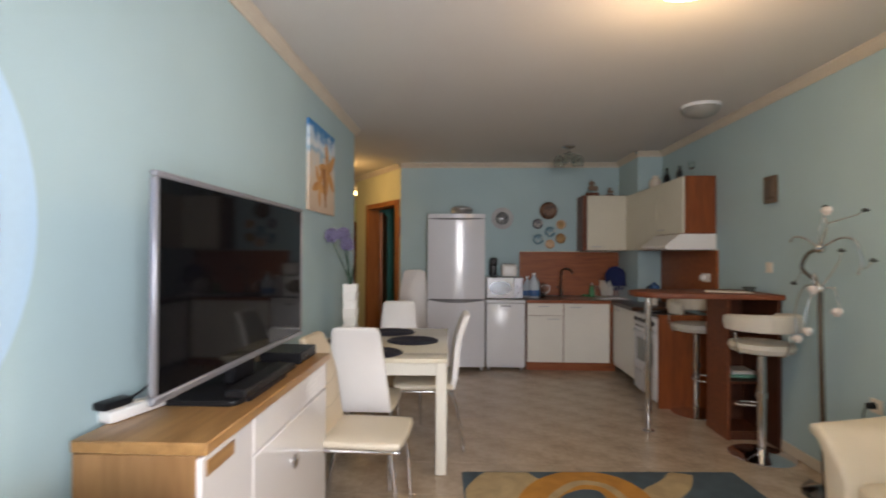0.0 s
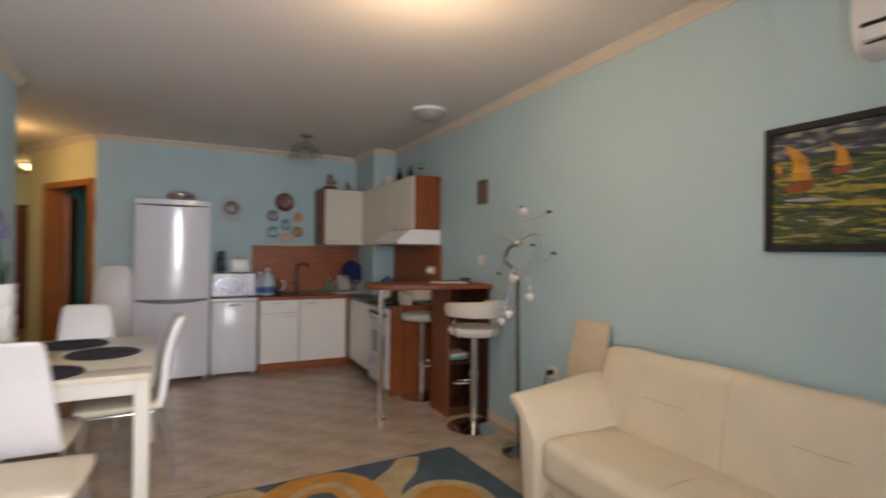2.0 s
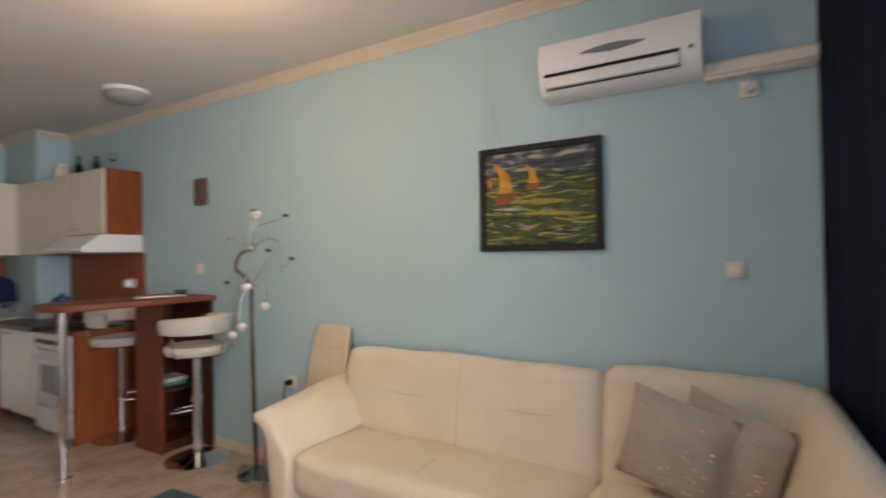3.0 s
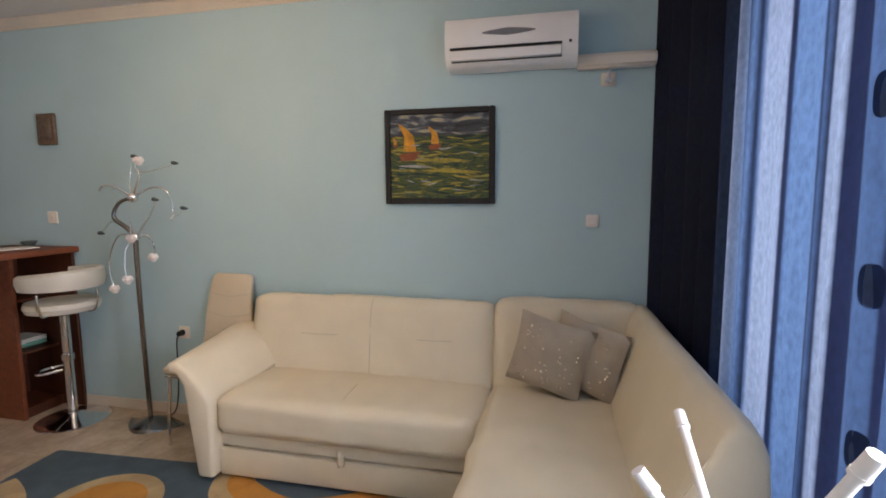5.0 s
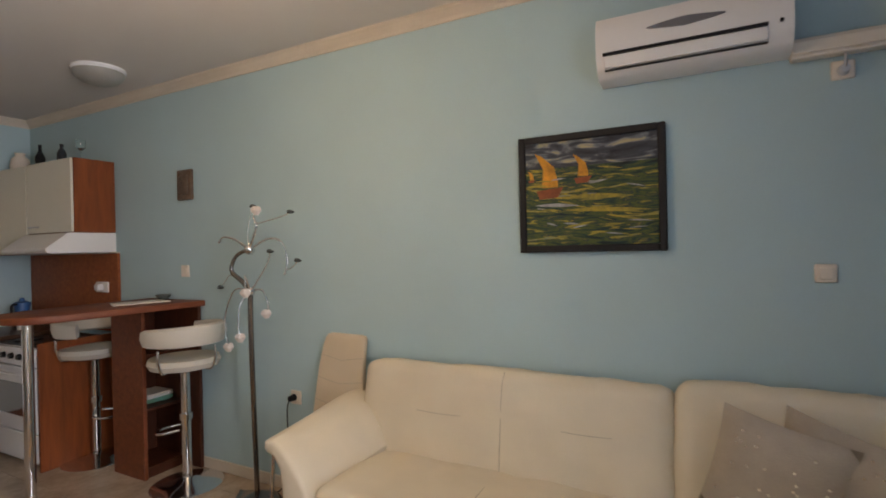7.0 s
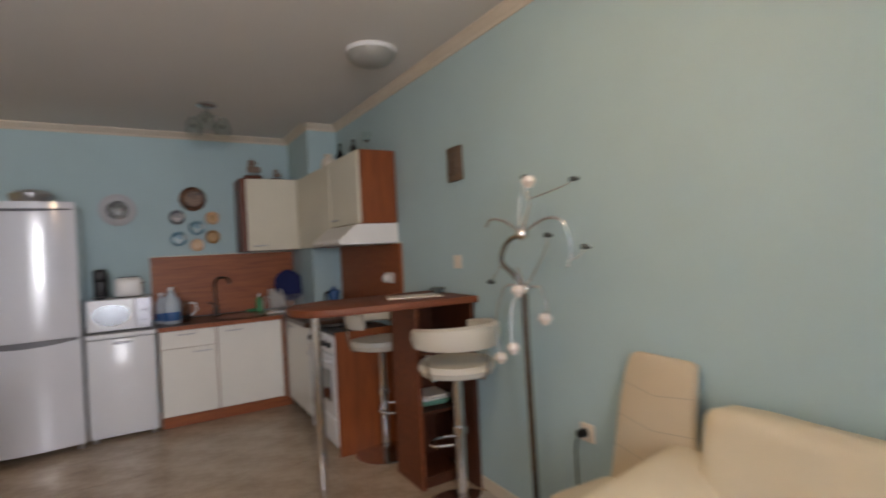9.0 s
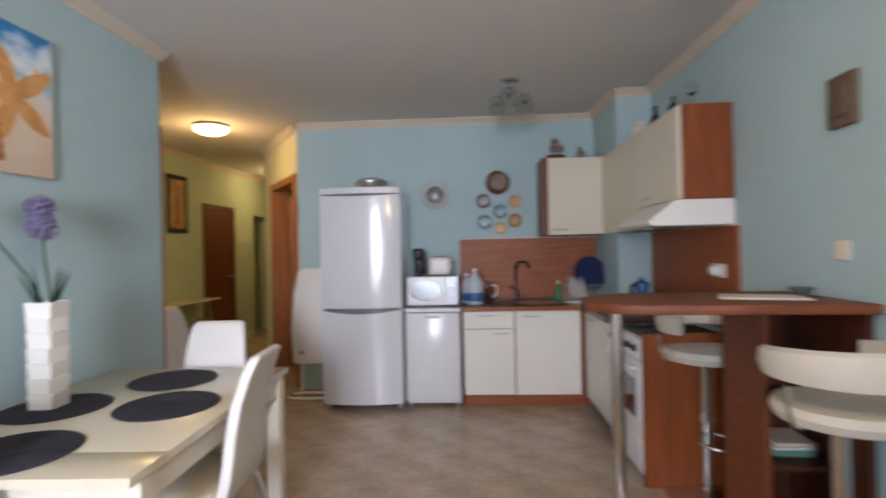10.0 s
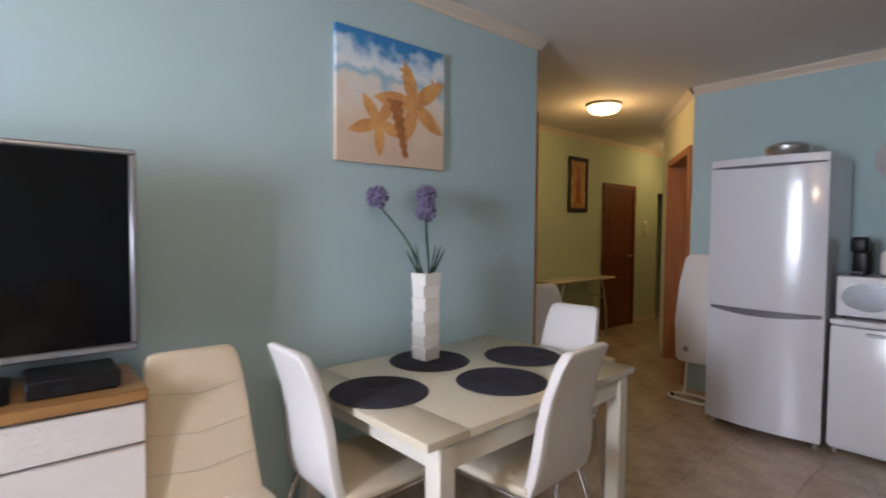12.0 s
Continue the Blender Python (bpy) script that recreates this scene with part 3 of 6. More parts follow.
    # splashbacks
    for lo, hi, strip, label in (((1.77, 6.478, 0.84), (3.045, 6.498, 1.412), ((1.77, 6.474, 1.413), (3.045, 6.498, 1.42)), "cherry wood-look splashback panel behind the sink"),
                                 ((3.308, 4.50, 0.84), (3.328, 5.77, 1.422), ((3.304, 4.50, 1.423), (3.328, 5.77, 1.43)), "cherry wood-look splashback panel behind the cooker")):
        p = thing("splashback", (lo[0] + hi[0]) / 2, (lo[1] + hi[1]) / 2, lo[2], 0, label, "splashback")
        part("panel", box(lo, hi, 0.002), CHERRYH, p)
        part("top_strip", box(*strip, 0.001), CREAMPL, p, "thin cream edge strip")
        along = 0 if hi[0] - lo[0] > 0.5 else 1
        sealed = [(lo[0], lo[1] - 0.006, 0.8402), (hi[0], lo[1], 0.8502)] if along == 0 else [(lo[0] - 0.006, 5.16, 0.8402), (lo[0], hi[1], 0.8502)]
        part("joint_strip", box(*sealed, 0.001), WORKTOP, p, "dark joint strip")
    # sink and tap
    s = thing("sink", 2.45, 6.15, 0.84, 0, "round stainless steel sink set in the worktop", "sink")
    part("rim", lathe([(0.155, 0.001), (0.21, 0.001), (0.213, 0.005), (0.20, 0.009), (0.165, 0.006), (0.155, 0.001)], (2.47, 6.13, 0.84), 32), STEEL, s)
    part("bowl", lathe([(0.0, 0.0015), (0.155, 0.0015), (0.158, 0.004)], (2.47, 6.13, 0.84), 32), STEEL, s)
    t = thing("tap", 2.28, 6.33, 0.84, 0, "dark tall curved kitchen mixer tap", "tap")
    part("column", cyl((2.28, 6.33, 0.84), (2.28, 6.33, 0.94), 0.024, 0.02), TAPBRONZE, t)
    part("spout", tube([(2.28, 6.33, 0.94), (2.28, 6.33, 1.12), (2.30, 6.30, 1.19), (2.37, 6.26, 1.19), (2.40, 6.24, 1.14)], 0.011), TAPBRONZE, t)
    part("lever", tube([(2.28, 6.33, 0.945), (2.25, 6.31, 0.96), (2.21, 6.29, 0.975)], 0.006), TAPBRONZE, t)
    # upper units
    c = thing("wall_cabinet", 2.80, 6.32, 1.42, 0, "vanilla wall cabinet with a single door", "cabinet", "kitchen wall cabinets")
    part("body", box((2.512, 6.17, 1.425), (3.045, 6.495, 2.11), 0.003), DOORWOOD, c)
    d = part("door", box((2.565, 6.15, 1.43), (3.11, 6.169, 2.105), 0.003), UPPER, c)
    part("handle", bow_handle((2.61, 6.15, 1.475), (2.73, 6.15, 1.475), (0, -0.022, 0)), STEEL, d)
    c = thing("wall_cabinet", 3.17, 5.5, 1.42, 0, "vanilla wall cabinet in the kitchen corner", "cabinet", "kitchen wall cabinets")
    part("body", box((3.05, 5.16, 1.425), (3.325, 5.775, 2.10), 0.003), CHERRY, c)
    d = part("door", box((3.03, 5.165, 1.43), (3.049, 6.145, 2.095), 0.003), UPPER, c)
    part("handle", bow_handle((3.03, 5.21, 1.475), (3.03, 5.33, 1.475), (-0.022, 0, 0)), STEEL, d)
    c = thing("wall_cabinet", 3.17, 4.85, 1.57, 0, "vanilla wall cabinet with a cherry side over the hood", "cabinet", "kitchen wall cabinets")
    part("body", box((3.05, 4.54, 1.575), (3.325, 5.155, 2.10), 0.003), CHERRY, c)
    d = part("door", box((3.03, 4.545, 1.58), (3.049, 5.15, 2.095), 0.003), UPPER, c)
    part("handle", bow_handle((3.03, 4.98, 1.625), (3.03, 5.10, 1.625), (-0.022, 0, 0)), STEEL, d)
    h = thing("cooker_hood", 3.1, 4.85, 1.43, 0, "white slanted cooker hood under the wall cabinet", "cooker hood")
    bm = bmesh.new()
    prof = [(3.325, 1.432), (2.885, 1.432), (2.87, 1.447), (2.87, 1.462), (3.00, 1.565), (3.02, 1.573), (3.325, 1.573)]
    rows = [[bm.verts.new((x, y, z)) for x, z in prof] for y in (4.54, 5.15)]
    for i in range(len(prof)):
        bm.faces.new((rows[0][i], rows[0][(i + 1) % len(prof)], rows[1][(i + 1) % len(prof)], rows[1][i]))
    bm.faces.new(rows[0]), bm.faces.new(rows[1])
    part("shell", bm, PLASTIC, h)
    part("filter_grille", box((2.92, 4.58, 1.426), (3.30, 5.11, 1.433), 0.001), STEEL, h)
    # fridge with bowed doors
    f = thing("fridge_freezer", 0.96, 6.12, 0.0, 0, "tall pearl-white fridge freezer with bowed doors", "fridge")
    part("body", box((0.625, 5.86, 0.04), (1.295, 6.46, 1.845), 0.006), FRIDGE, f)

    def bowed(z0, z1):
        n = 12
        outline = [(0.622 + 0.676 * k / n, 5.835 - 0.045 * (1 - (2 * k / n - 1) ** 2)) for k in range(n + 1)]
        return prism(outline + [(1.298, 5.858), (0.622, 5.858)], z0, z1, 0.006)

    part("fridge_door", bowed(0.85, 1.79), FRIDGE, f)
    part("freezer_door", bowed(0.055, 0.825), FRIDGE, f)
    part("top_cap", bowed(1.80, 1.85), FRIDGE, f)
    for z, s in ((0.836, -1), (1.795, -1)):
        grip = bmesh.new()
        n = 12
        lo = [grip.verts.new((0.64 + 0.64 * k / n, 5.834 - 0.044 * (1 - (2 * k / n - 1) ** 2) + 0.003, z + 0.011)) for k in range(n + 1)]
        hi = [grip.verts.new((0.64 + 0.64 * k / n, 5.832 - 0.05 * (1 - (2 * k / n - 1) ** 2), z - 0.004 - (0.028 if z < 1 else 0.012) * (1 - (2 * k / n - 1) ** 2))) for k in range(n + 1)]
        for k in range(n):
            grip.faces.new((lo[k], lo[k + 1], hi[k + 1], hi[k]))
        ret = bmesh.ops.extrude_face_region(grip, geom=grip.faces[:])
        bmesh.ops.translate(grip, vec=(0, 0.012, 0), verts=[v for v in ret["geom"] if isinstance(v, bmesh.types.BMVert)])
        part("handle", grip, GRIP, f, "grey curved grip")
    for x in (0.66, 1.26):
        part("foot", cyl((x, 5.90, 0), (x, 5.90, 0.045), 0.018), STEEL, f)
    p = thing("metal_dish", 1.02, 6.05, 1.85, 0, "round silver metal serving dish on the fridge", "dish")
    part("bowl", lathe([(0, 0.0), (0.10, 0.0), (0.13, 0.04), (0.135, 0.075), (0.125, 0.075), (0.12, 0.045), (0.0, 0.012)], (1.02, 6.05, 1.851)), STEEL, p)
    part("lid", lathe([(0.13, 0.076), (0.10, 0.10), (0.03, 0.112), (0, 0.114)], (1.02, 6.05, 1.851)), STEEL, p)
    # small fridge, microwave and what stands on it
    f = thing("small_fridge", 1.54, 6.15, 0.0, 0, "white undercounter fridge below the microwave", "fridge")
    part("body", box((1.318, 5.92, 0.03), (1.775, 6.46, 0.80), 0.005), WHITE, f)
    d = part("door", box((1.318, 5.875, 0.06), (1.775, 5.917, 0.795), 0.008, seg=2), WHITE, f)
    part("handle", box((1.49, 5.866, 0.752), (1.61, 5.876, 0.772), 0.004), SILVER, d)
    part("top", box((1.312, 5.88, 0.802), (1.780, 6.465, 0.835), 0.006), WHITE, f)
    for x in (1.35, 1.74):
        part("foot", cyl((x, 5.94, 0), (x, 5.94, 0.035), 0.018), STEEL, f)
    m = thing("microwave", 1.54, 6.15, 0.835, 0, "white microwave with a shiny oval window", "microwave")
    part("casing", box((1.325, 5.97, 0.848), (1.76, 6.34, 1.095), 0.006), WHITE, m)
    d = part("door", box((1.327, 5.953, 0.852), (1.65, 5.969, 1.092), 0.004), WHITE, m)
    part("window", prism(disc_outline((0, 0), 0.135, 32, 0.62), 0, 0.004, 0, m=Matrix.Translation((1.485, 5.953, 0.972)) @ Matrix.Rotation(radians(90), 4, "X")), MESHGLASS, d)
    part("control_panel", box((1.652, 5.955, 0.852), (1.758, 5.969, 1.092), 0.003), SILVER, m)
    for z in (0.90, 0.98):
        part("knob", cyl((1.705, 5.956, z), (1.705, 5.938, z), 0.022, 0.018), SILVER, m)
    for x in (1.36, 1.72):
        for y in (6.0, 6.3):
            part("foot", cyl((x, y, 0.8355), (x, y, 0.849), 0.012), BLACK, m)
    c = thing("coffee_machine", 1.42, 6.15, 1.096, 0, "black capsule coffee machine on the microwave", "coffee machine")
    part("body", box((1.368, 6.09, 1.096), (1.462, 6.27, 1.31), 0.025, seg=3), BLACK, c)
    part("head", box((1.371, 6.02, 1.235), (1.459, 6.12, 1.335), 0.02, seg=3), BLACK, c)
    part("drip_tray", box((1.38, 6.0, 1.0965), (1.45, 6.088, 1.115), 0.005), BLACK, c)
    part("cup_grid", box((1.385, 6.005, 1.1155), (1.445, 6.08, 1.118), 0.001), STEEL, c)
    t = thing("toaster", 1.60, 6.12, 1.096, 0, "white two-slot toaster on the microwave", "toaster")
    part("body", soft_box((1.51, 6.05, 1.10), (1.70, 6.20, 1.255), 0.03, 0.004), PLASTIC, t)
    for y in (6.095, 6.155):
        part("slot", box((1.54, y - 0.012, 1.252), (1.67, y + 0.012, 1.262), 0.001), BLACK, t)
    part("lever", box((1.695, 6.11, 1.20), (1.72, 6.14, 1.215), 0.003), BLACK, t)
    part("base", box((1.52, 6.06, 1.0965), (1.69, 6.19, 1.104), 0.002), BLACK, t)
    for x, y, s, wide in ((1.835, 6.20, 0.85, 1.0), (1.905, 6.09, 1.0, 1.3)):
        b = thing("water_bottle", x, y, 0.84, 0, "large clear plastic water bottle with blue label", "bottle", "water bottles")
        prof = [(0, 0.002), (0.05, 0.002), (0.055, 0.02), (0.053, 0.09), (0.055, 0.10), (0.055, 0.17), (0.05, 0.2), (0.02, 0.26), (0.016, 0.285), (0, 0.285)]
        part("bottle_body", lathe([(r * s * wide, z * s) for r, z in prof], (x, y, 0.841), 20), BOTTLE, b)
        part("bottle_label", lathe([(0.0555 * s * wide, 0.03 * s), (0.0563 * s * wide, 0.032 * s), (0.0563 * s * wide, 0.10 * s), (0.0555 * s * wide, 0.102 * s)], (x, y, 0.841), 20), BLUEP, b)
        part("cap", cyl((x, y, 0.841 + 0.285 * s), (x, y, 0.841 + 0.31 * s), 0.017), PLASTIC, b)
    j = thing("water_jug", 2.005, 6.15, 0.84, 0, "clear glass water jug with a handle", "jug")
    part("jug_body", lathe([(0, 0.004), (0.05, 0.004), (0.062, 0.04), (0.055, 0.13), (0.05, 0.18), (0.047, 0.18), (0.052, 0.13), (0.058, 0.04), (0.045, 0.01), (0, 0.01)], (2.0, 6.15, 0.841)), CLEAR, j)
    part("handle", tube([(2.05, 6.15, 1.0), (2.095, 6.15, 0.99), (2.10, 6.15, 0.93), (2.057, 6.15, 0.89)], 0.007), PLASTIC, j)
    # dish corner
    r = thing("dish_rack", 2.86, 6.2, 0.84, 0, "white wire dish rack with plates on the worktop", "dish rack")
    bm = tube([(2.70, 6.05, 0.85), (3.03, 6.05, 0.85)], 0.004, 6)
    for k in range(9):
        x = 2.71 + 0.038 * k
        tube([(x, 6.05, 0.848), (x, 6.06, 0.97), (x, 6.2, 0.99), (x, 6.34, 0.97), (x, 6.35, 0.848)], 0.003, 6, bm, 3)
    part("wires", bm, PLASTIC, r)
    part("tray", box((2.69, 6.04, 0.8405), (3.035, 6.36, 0.848), 0.003), PLASTIC, r)
    tilt = Matrix.Translation((2.92, 6.20, 1.08)) @ Matrix.Rotation(radians(78), 4, "X") @ Matrix.Rotation(radians(12), 4, "Y")
    solo("serving_plate", lathe([(0, 0), (0.09, 0), (0.15, 0.018), (0.152, 0.022), (0.09, 0.008), (0, 0.006)], m=tilt), NAVY, "large navy blue plate leaning in the rack", "plate")
    for k in range(4):
        tl = Matrix.Translation((2.745 + 0.032 * k, 6.2, 0.965)) @ Matrix.Rotation(radians(80), 4, "Y")
        solo("plate", lathe([(0, 0), (0.06, 0), (0.10, 0.012), (0.10, 0.015), (0.06, 0.005), (0, 0.004)], m=tl), PORCELAIN, "white plate drying upright in the rack", "plate", "plates in the rack")
    b = thing("detergent_bottle", 2.66, 6.3, 0.84, 0, "green washing-up liquid bottle by the sink", "bottle")
    GREENP = material("green_soap", (0.05, 0.25, 0.10), 0.3)
    part("bottle_body", lathe([(0, 0.001), (0.03, 0.001), (0.034, 0.02), (0.03, 0.12), (0.012, 0.15), (0, 0.15)], (2.66, 6.3, 0.84), 16), GREENP, b)
    part("cap", cyl((2.66, 6.3, 0.99), (2.66, 6.3, 1.02), 0.011, 0.008, 12), PLASTIC, b)
    solo("sponge", box((2.56, 6.36, 0.8405), (2.64, 6.41, 0.87), 0.008), GREENP, "green dish sponge on the worktop", "sponge")
    k = thing("moka_pot", 3.18, 5.62, 0.84, 0, "blue enamel coffee pot with black base", "coffee pot")
    part("base", lathe([(0, 0.001), (0.055, 0.001), (0.05, 0.09), (0.042, 0.10), (0, 0.10)], (3.17, 5.6, 0.84), 12), BLACK, k)
    part("upper_pot", lathe([(0.042, 0.10), (0.06, 0.19), (0.056, 0.20), (0.02, 0.215), (0.015, 0.235), (0, 0.24)], (3.17, 5.6, 0.84), 12), BLUEP, k)
    part("handle", tube([(3.12, 5.57, 1.03), (3.08, 5.55, 1.02), (3.075, 5.545, 0.95)], 0.009), BLACK, k)
    solo("glass_jar", lathe([(0, 0.001), (0.04, 0.001), (0.042, 0.08), (0.035, 0.10), (0, 0.10)], (3.1, 5.42, 0.84), 16), PORCELAIN, "small white lidded jar on the worktop", "jar")
    # wall plates
    def wall_plate(x, z, r, col, inner, label):
        w = thing("wall_plate", x, BW - 0.004, z, 0, label, "decorative plate", "plates on the kitchen wall")
        M = Matrix.Translation((x, BW - 0.003, z)) @ Matrix.Rotation(radians(90), 4, "X")
        part("dish", lathe([(0, 0.004), (r * 0.62, 0.004), (r * 0.97, 0.02), (r, 0.022), (r * 0.98, 0.014), (r * 0.6, 0.0), (0, 0.0)], m=M), col, w)
        part("centre_motif", lathe([(0, 0.0065), (r * 0.58, 0.0065), (r * 0.6, 0.0045)], m=M), inner, w)

    c_brown = banded("brown_plate_glaze", [(0.3, (0.035, 0.02, 0.015)), (0.5, (0.12, 0.055, 0.03)), (0.66, (0.26, 0.14, 0.08))], 26, constant=False, rough=0.3, bump=0.1)
    c_blue = banded("blue_plate_glaze", [(0.3, (0.03, 0.10, 0.18)), (0.5, (0.16, 0.34, 0.42)), (0.62, (0.55, 0.60, 0.58))], 26, constant=False, rough=0.3, bump=0.1)
    c_dark = banded("dark_plate_glaze", [(0.3, (0.04, 0.06, 0.10)), (0.5, (0.20, 0.20, 0.22)), (0.65, (0.5, 0.48, 0.45))], 26, constant=False, rough=0.3, bump=0.1)
    c_peach = banded("peach_plate_glaze", [(0.3, (0.55, 0.30, 0.16)), (0.6, (0.70, 0.50, 0.32))], 22, constant=False, rough=0.3, bump=0.1)
    c_ochre = banded("ochre_plate_glaze", [(0.3, (0.22, 0.12, 0.05)), (0.6, (0.50, 0.30, 0.12))], 22, constant=False, rough=0.3, bump=0.1)
    wall_plate(2.142, 1.945, 0.115, c_brown, c_brown, "large dark brown decorative plate on the kitchen wall")
    wall_plate(1.545, 1.845, 0.142, material("lilac_white_porcelain", (0.56, 0.57, 0.60), 0.2), material("etched_grey_glaze", (0.34, 0.36, 0.37), 0.25, vary=0.5, scale=30, fine=120), "white plate with grey patterned centre on the wall")
    wall_plate(2.005, 1.775, 0.068, c_dark, c_dark, "small dark glazed souvenir plate on the kitchen wall")
    wall_plate(2.165, 1.672, 0.068, c_blue, c_blue, "small blue glazed souvenir plate on the kitchen wall")
    wall_plate(2.303, 1.765, 0.062, c_peach, c_ochre, "small peach souvenir plate on the kitchen wall")
    wall_plate(2.012, 1.575, 0.068, c_blue, c_blue, "small blue and dark souvenir plate on the wall")
    wall_plate(2.300, 1.585, 0.066, c_ochre, c_ochre, "small brown and peach souvenir plate on the wall")
    wall_plate(2.162, 1.512, 0.060, c_peach, c_peach, "small pale peach souvenir plate on the wall")
    # on top of the wall cabinets
    SAILTAN = material("old_sailcloth", (0.30, 0.22, 0.17), 0.9, vary=0.25, scale=30, fine=200)

    def ship(x, y, z, s):
        q = thing("model_ship", x, y, z, 0, "small wooden model sailing ship on the wall cabinet", "model ship", "model ships")
        part("hull", prism([(-0.07 * s, 0), (-0.05 * s, -0.022 * s), (0.05 * s, -0.022 * s), (0.09 * s, 0), (0.05 * s, 0.022 * s), (-0.05 * s, 0.022 * s)], 0.0, 0.045 * s, 0.008 * s, m=Matrix.Translation((x, y, z))), DOORWOOD, q)
        bm = cyl((x, y, z + 0.04 * s), (x, y, z + 0.21 * s), 0.004 * s, 0.002 * s, 8)
        cyl((x + 0.045 * s, y, z + 0.04 * s), (x + 0.045 * s, y, z + 0.17 * s), 0.0035 * s, 0.002 * s, 8, bm)
        part("masts", bm, DOORWOOD, q)
        for xx, zz, w, h in ((0.0, 0.07, 0.075, 0.055), (0.0, 0.13, 0.055, 0.05), (0.045, 0.07, 0.06, 0.05)):
            part("sail", soft_box((x + (xx - w / 2) * s, y - 0.012 * s, z + zz * s), (x + (xx + w / 2) * s, y - 0.006 * s, z + (zz + h) * s), 0.002, 0.004 * s, 3), SAILTAN, q)

    ship(2.65, 6.3, 2.111, 1.05)
    ship(2.88, 6.32, 2.111, 0.62)
    b = solo("clay_pot", lathe([(0, 0), (0.05, 0), (0.07, 0.05), (0.06, 0.11), (0.03, 0.14), (0.038, 0.16), (0, 0.16)], (3.19, 5.62, 2.101)), CREAMPL, "pale clay pot on the wall cabinet", "pot")
    b = solo("bottle", lathe([(0, 0), (0.032, 0), (0.034, 0.09), (0.012, 0.14), (0.012, 0.19), (0, 0.19)], (3.18, 5.28, 2.101), 14), BLACK, "small dark glass bottle on the wall cabinet", "bottle")
    b = solo("bottle", lathe([(0, 0), (0.03, 0), (0.032, 0.08), (0.012, 0.12), (0.014, 0.15), (0, 0.15)], (3.16, 4.92, 2.101), 14), DARKGLASS, "small dark decanter on the wall cabinet", "bottle")
    b = solo("wine_glass", lathe([(0, 0), (0.03, 0.0), (0.004, 0.008), (0.004, 0.07), (0.028, 0.09), (0.033, 0.15), (0.031, 0.15), (0.025, 0.09), (0, 0.08)], (3.16, 4.66, 2.101), 16), CLEAR, "clear wine glass on the wall cabinet", "glass")


kitchen()


# ---- breakfast bar and stools ----
def bar():
    b = thing("breakfast_bar", 3.0, 3.85, 0.0, 0, "cherry laminate breakfast bar with open shelves and chrome post", "bar counter")
    out = [(3.325, 3.56), (3.325, 4.14), (2.58, 4.13), (2.43, 4.07), (2.355, 3.95), (2.345, 3.79), (2.40, 3.69), (2.52, 3.63)]
    part("top", prism(out, 1.062, 1.10, 0.006), BARTOP, b)
    part("side_panel", box((3.02, 3.755, 0.0), (3.045, 4.08, 1.061), 0.002), BARTOP, b)
    # inner panels and shelves: cherry with the recess's shade put into the colour
    part("side_panel", box((3.30, 3.60, 0.0), (3.322, 4.10, 1.061), 0.002), CHERRYSHADE, b)
    part("back_panel", box((3.046, 4.062, 0.0), (3.299, 4.08, 1.061), 0.002), CHERRYSHADE, b)
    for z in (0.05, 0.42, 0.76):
        part("shelf", box((3.046, 3.765, z), (3.299, 4.061, z + 0.018), 0.002), CHERRYSHADE, b)
    part("toe_board", box((3.046, 3.775, 0.0), (3.299, 3.793, 0.049), 0.001), CHERRYSHADE, b)
    p = part("post", cyl((2.505, 3.93, 0.012), (2.505, 3.93, 1.061), 0.026, None, 28), CHROME, b)
    part("flange", lathe([(0.026, 0.0), (0.045, 0.0), (0.045, 0.006), (0.03, 0.014), (0.026, 0.014)], (2.505, 3.93, 0.0)), CHROME, p)
    part("flange", lathe([(0.026, -0.014), (0.045, -0.006), (0.045, 0.0), (0.026, 0.0)], (2.505, 3.93, 1.0615)), CHROME, p)
    solo("folded_cloth", soft_box((3.09, 3.84, 0.4385), (3.28, 4.05, 0.475), 0.014, 0.004, crease=0.004), material("sea_green_cloth", (0.14, 0.34, 0.25), 0.9, bump=0.4), "folded sea-green cloth on the bar shelf", "cloth")
    solo("magazine", box((3.10, 3.83, 0.475), (3.27, 4.02, 0.486), 0.003), PORCELAIN, "pale magazine lying on the folded cloth", "magazine", "magazines on the bar shelf")
    solo("magazine", box((3.115, 3.845, 0.4862), (3.28, 4.03, 0.498), 0.003), CREAMPL, "cream magazine lying on another magazine", "magazine", "magazines on the bar shelf")
    solo("glass_dish", lathe([(0, 0), (0.022, 0), (0.028, 0.006), (0.05, 0.035), (0.046, 0.036), (0.024, 0.012), (0, 0.01)], (3.25, 3.88, 1.1005), 24), material("green_grey_glass", (0.16, 0.20, 0.19), 0.15, vary=0.2, coat=0.4), "small grey-green glass dish on the bar", "dish")
    solo("serving_mat", prism([(2.88, 3.80), (3.18, 3.70), (3.22, 3.86), (2.95, 3.96)], 1.1005, 1.108, 0.002), CREAMPL, "pale place mat lying on the bar", "place mat")


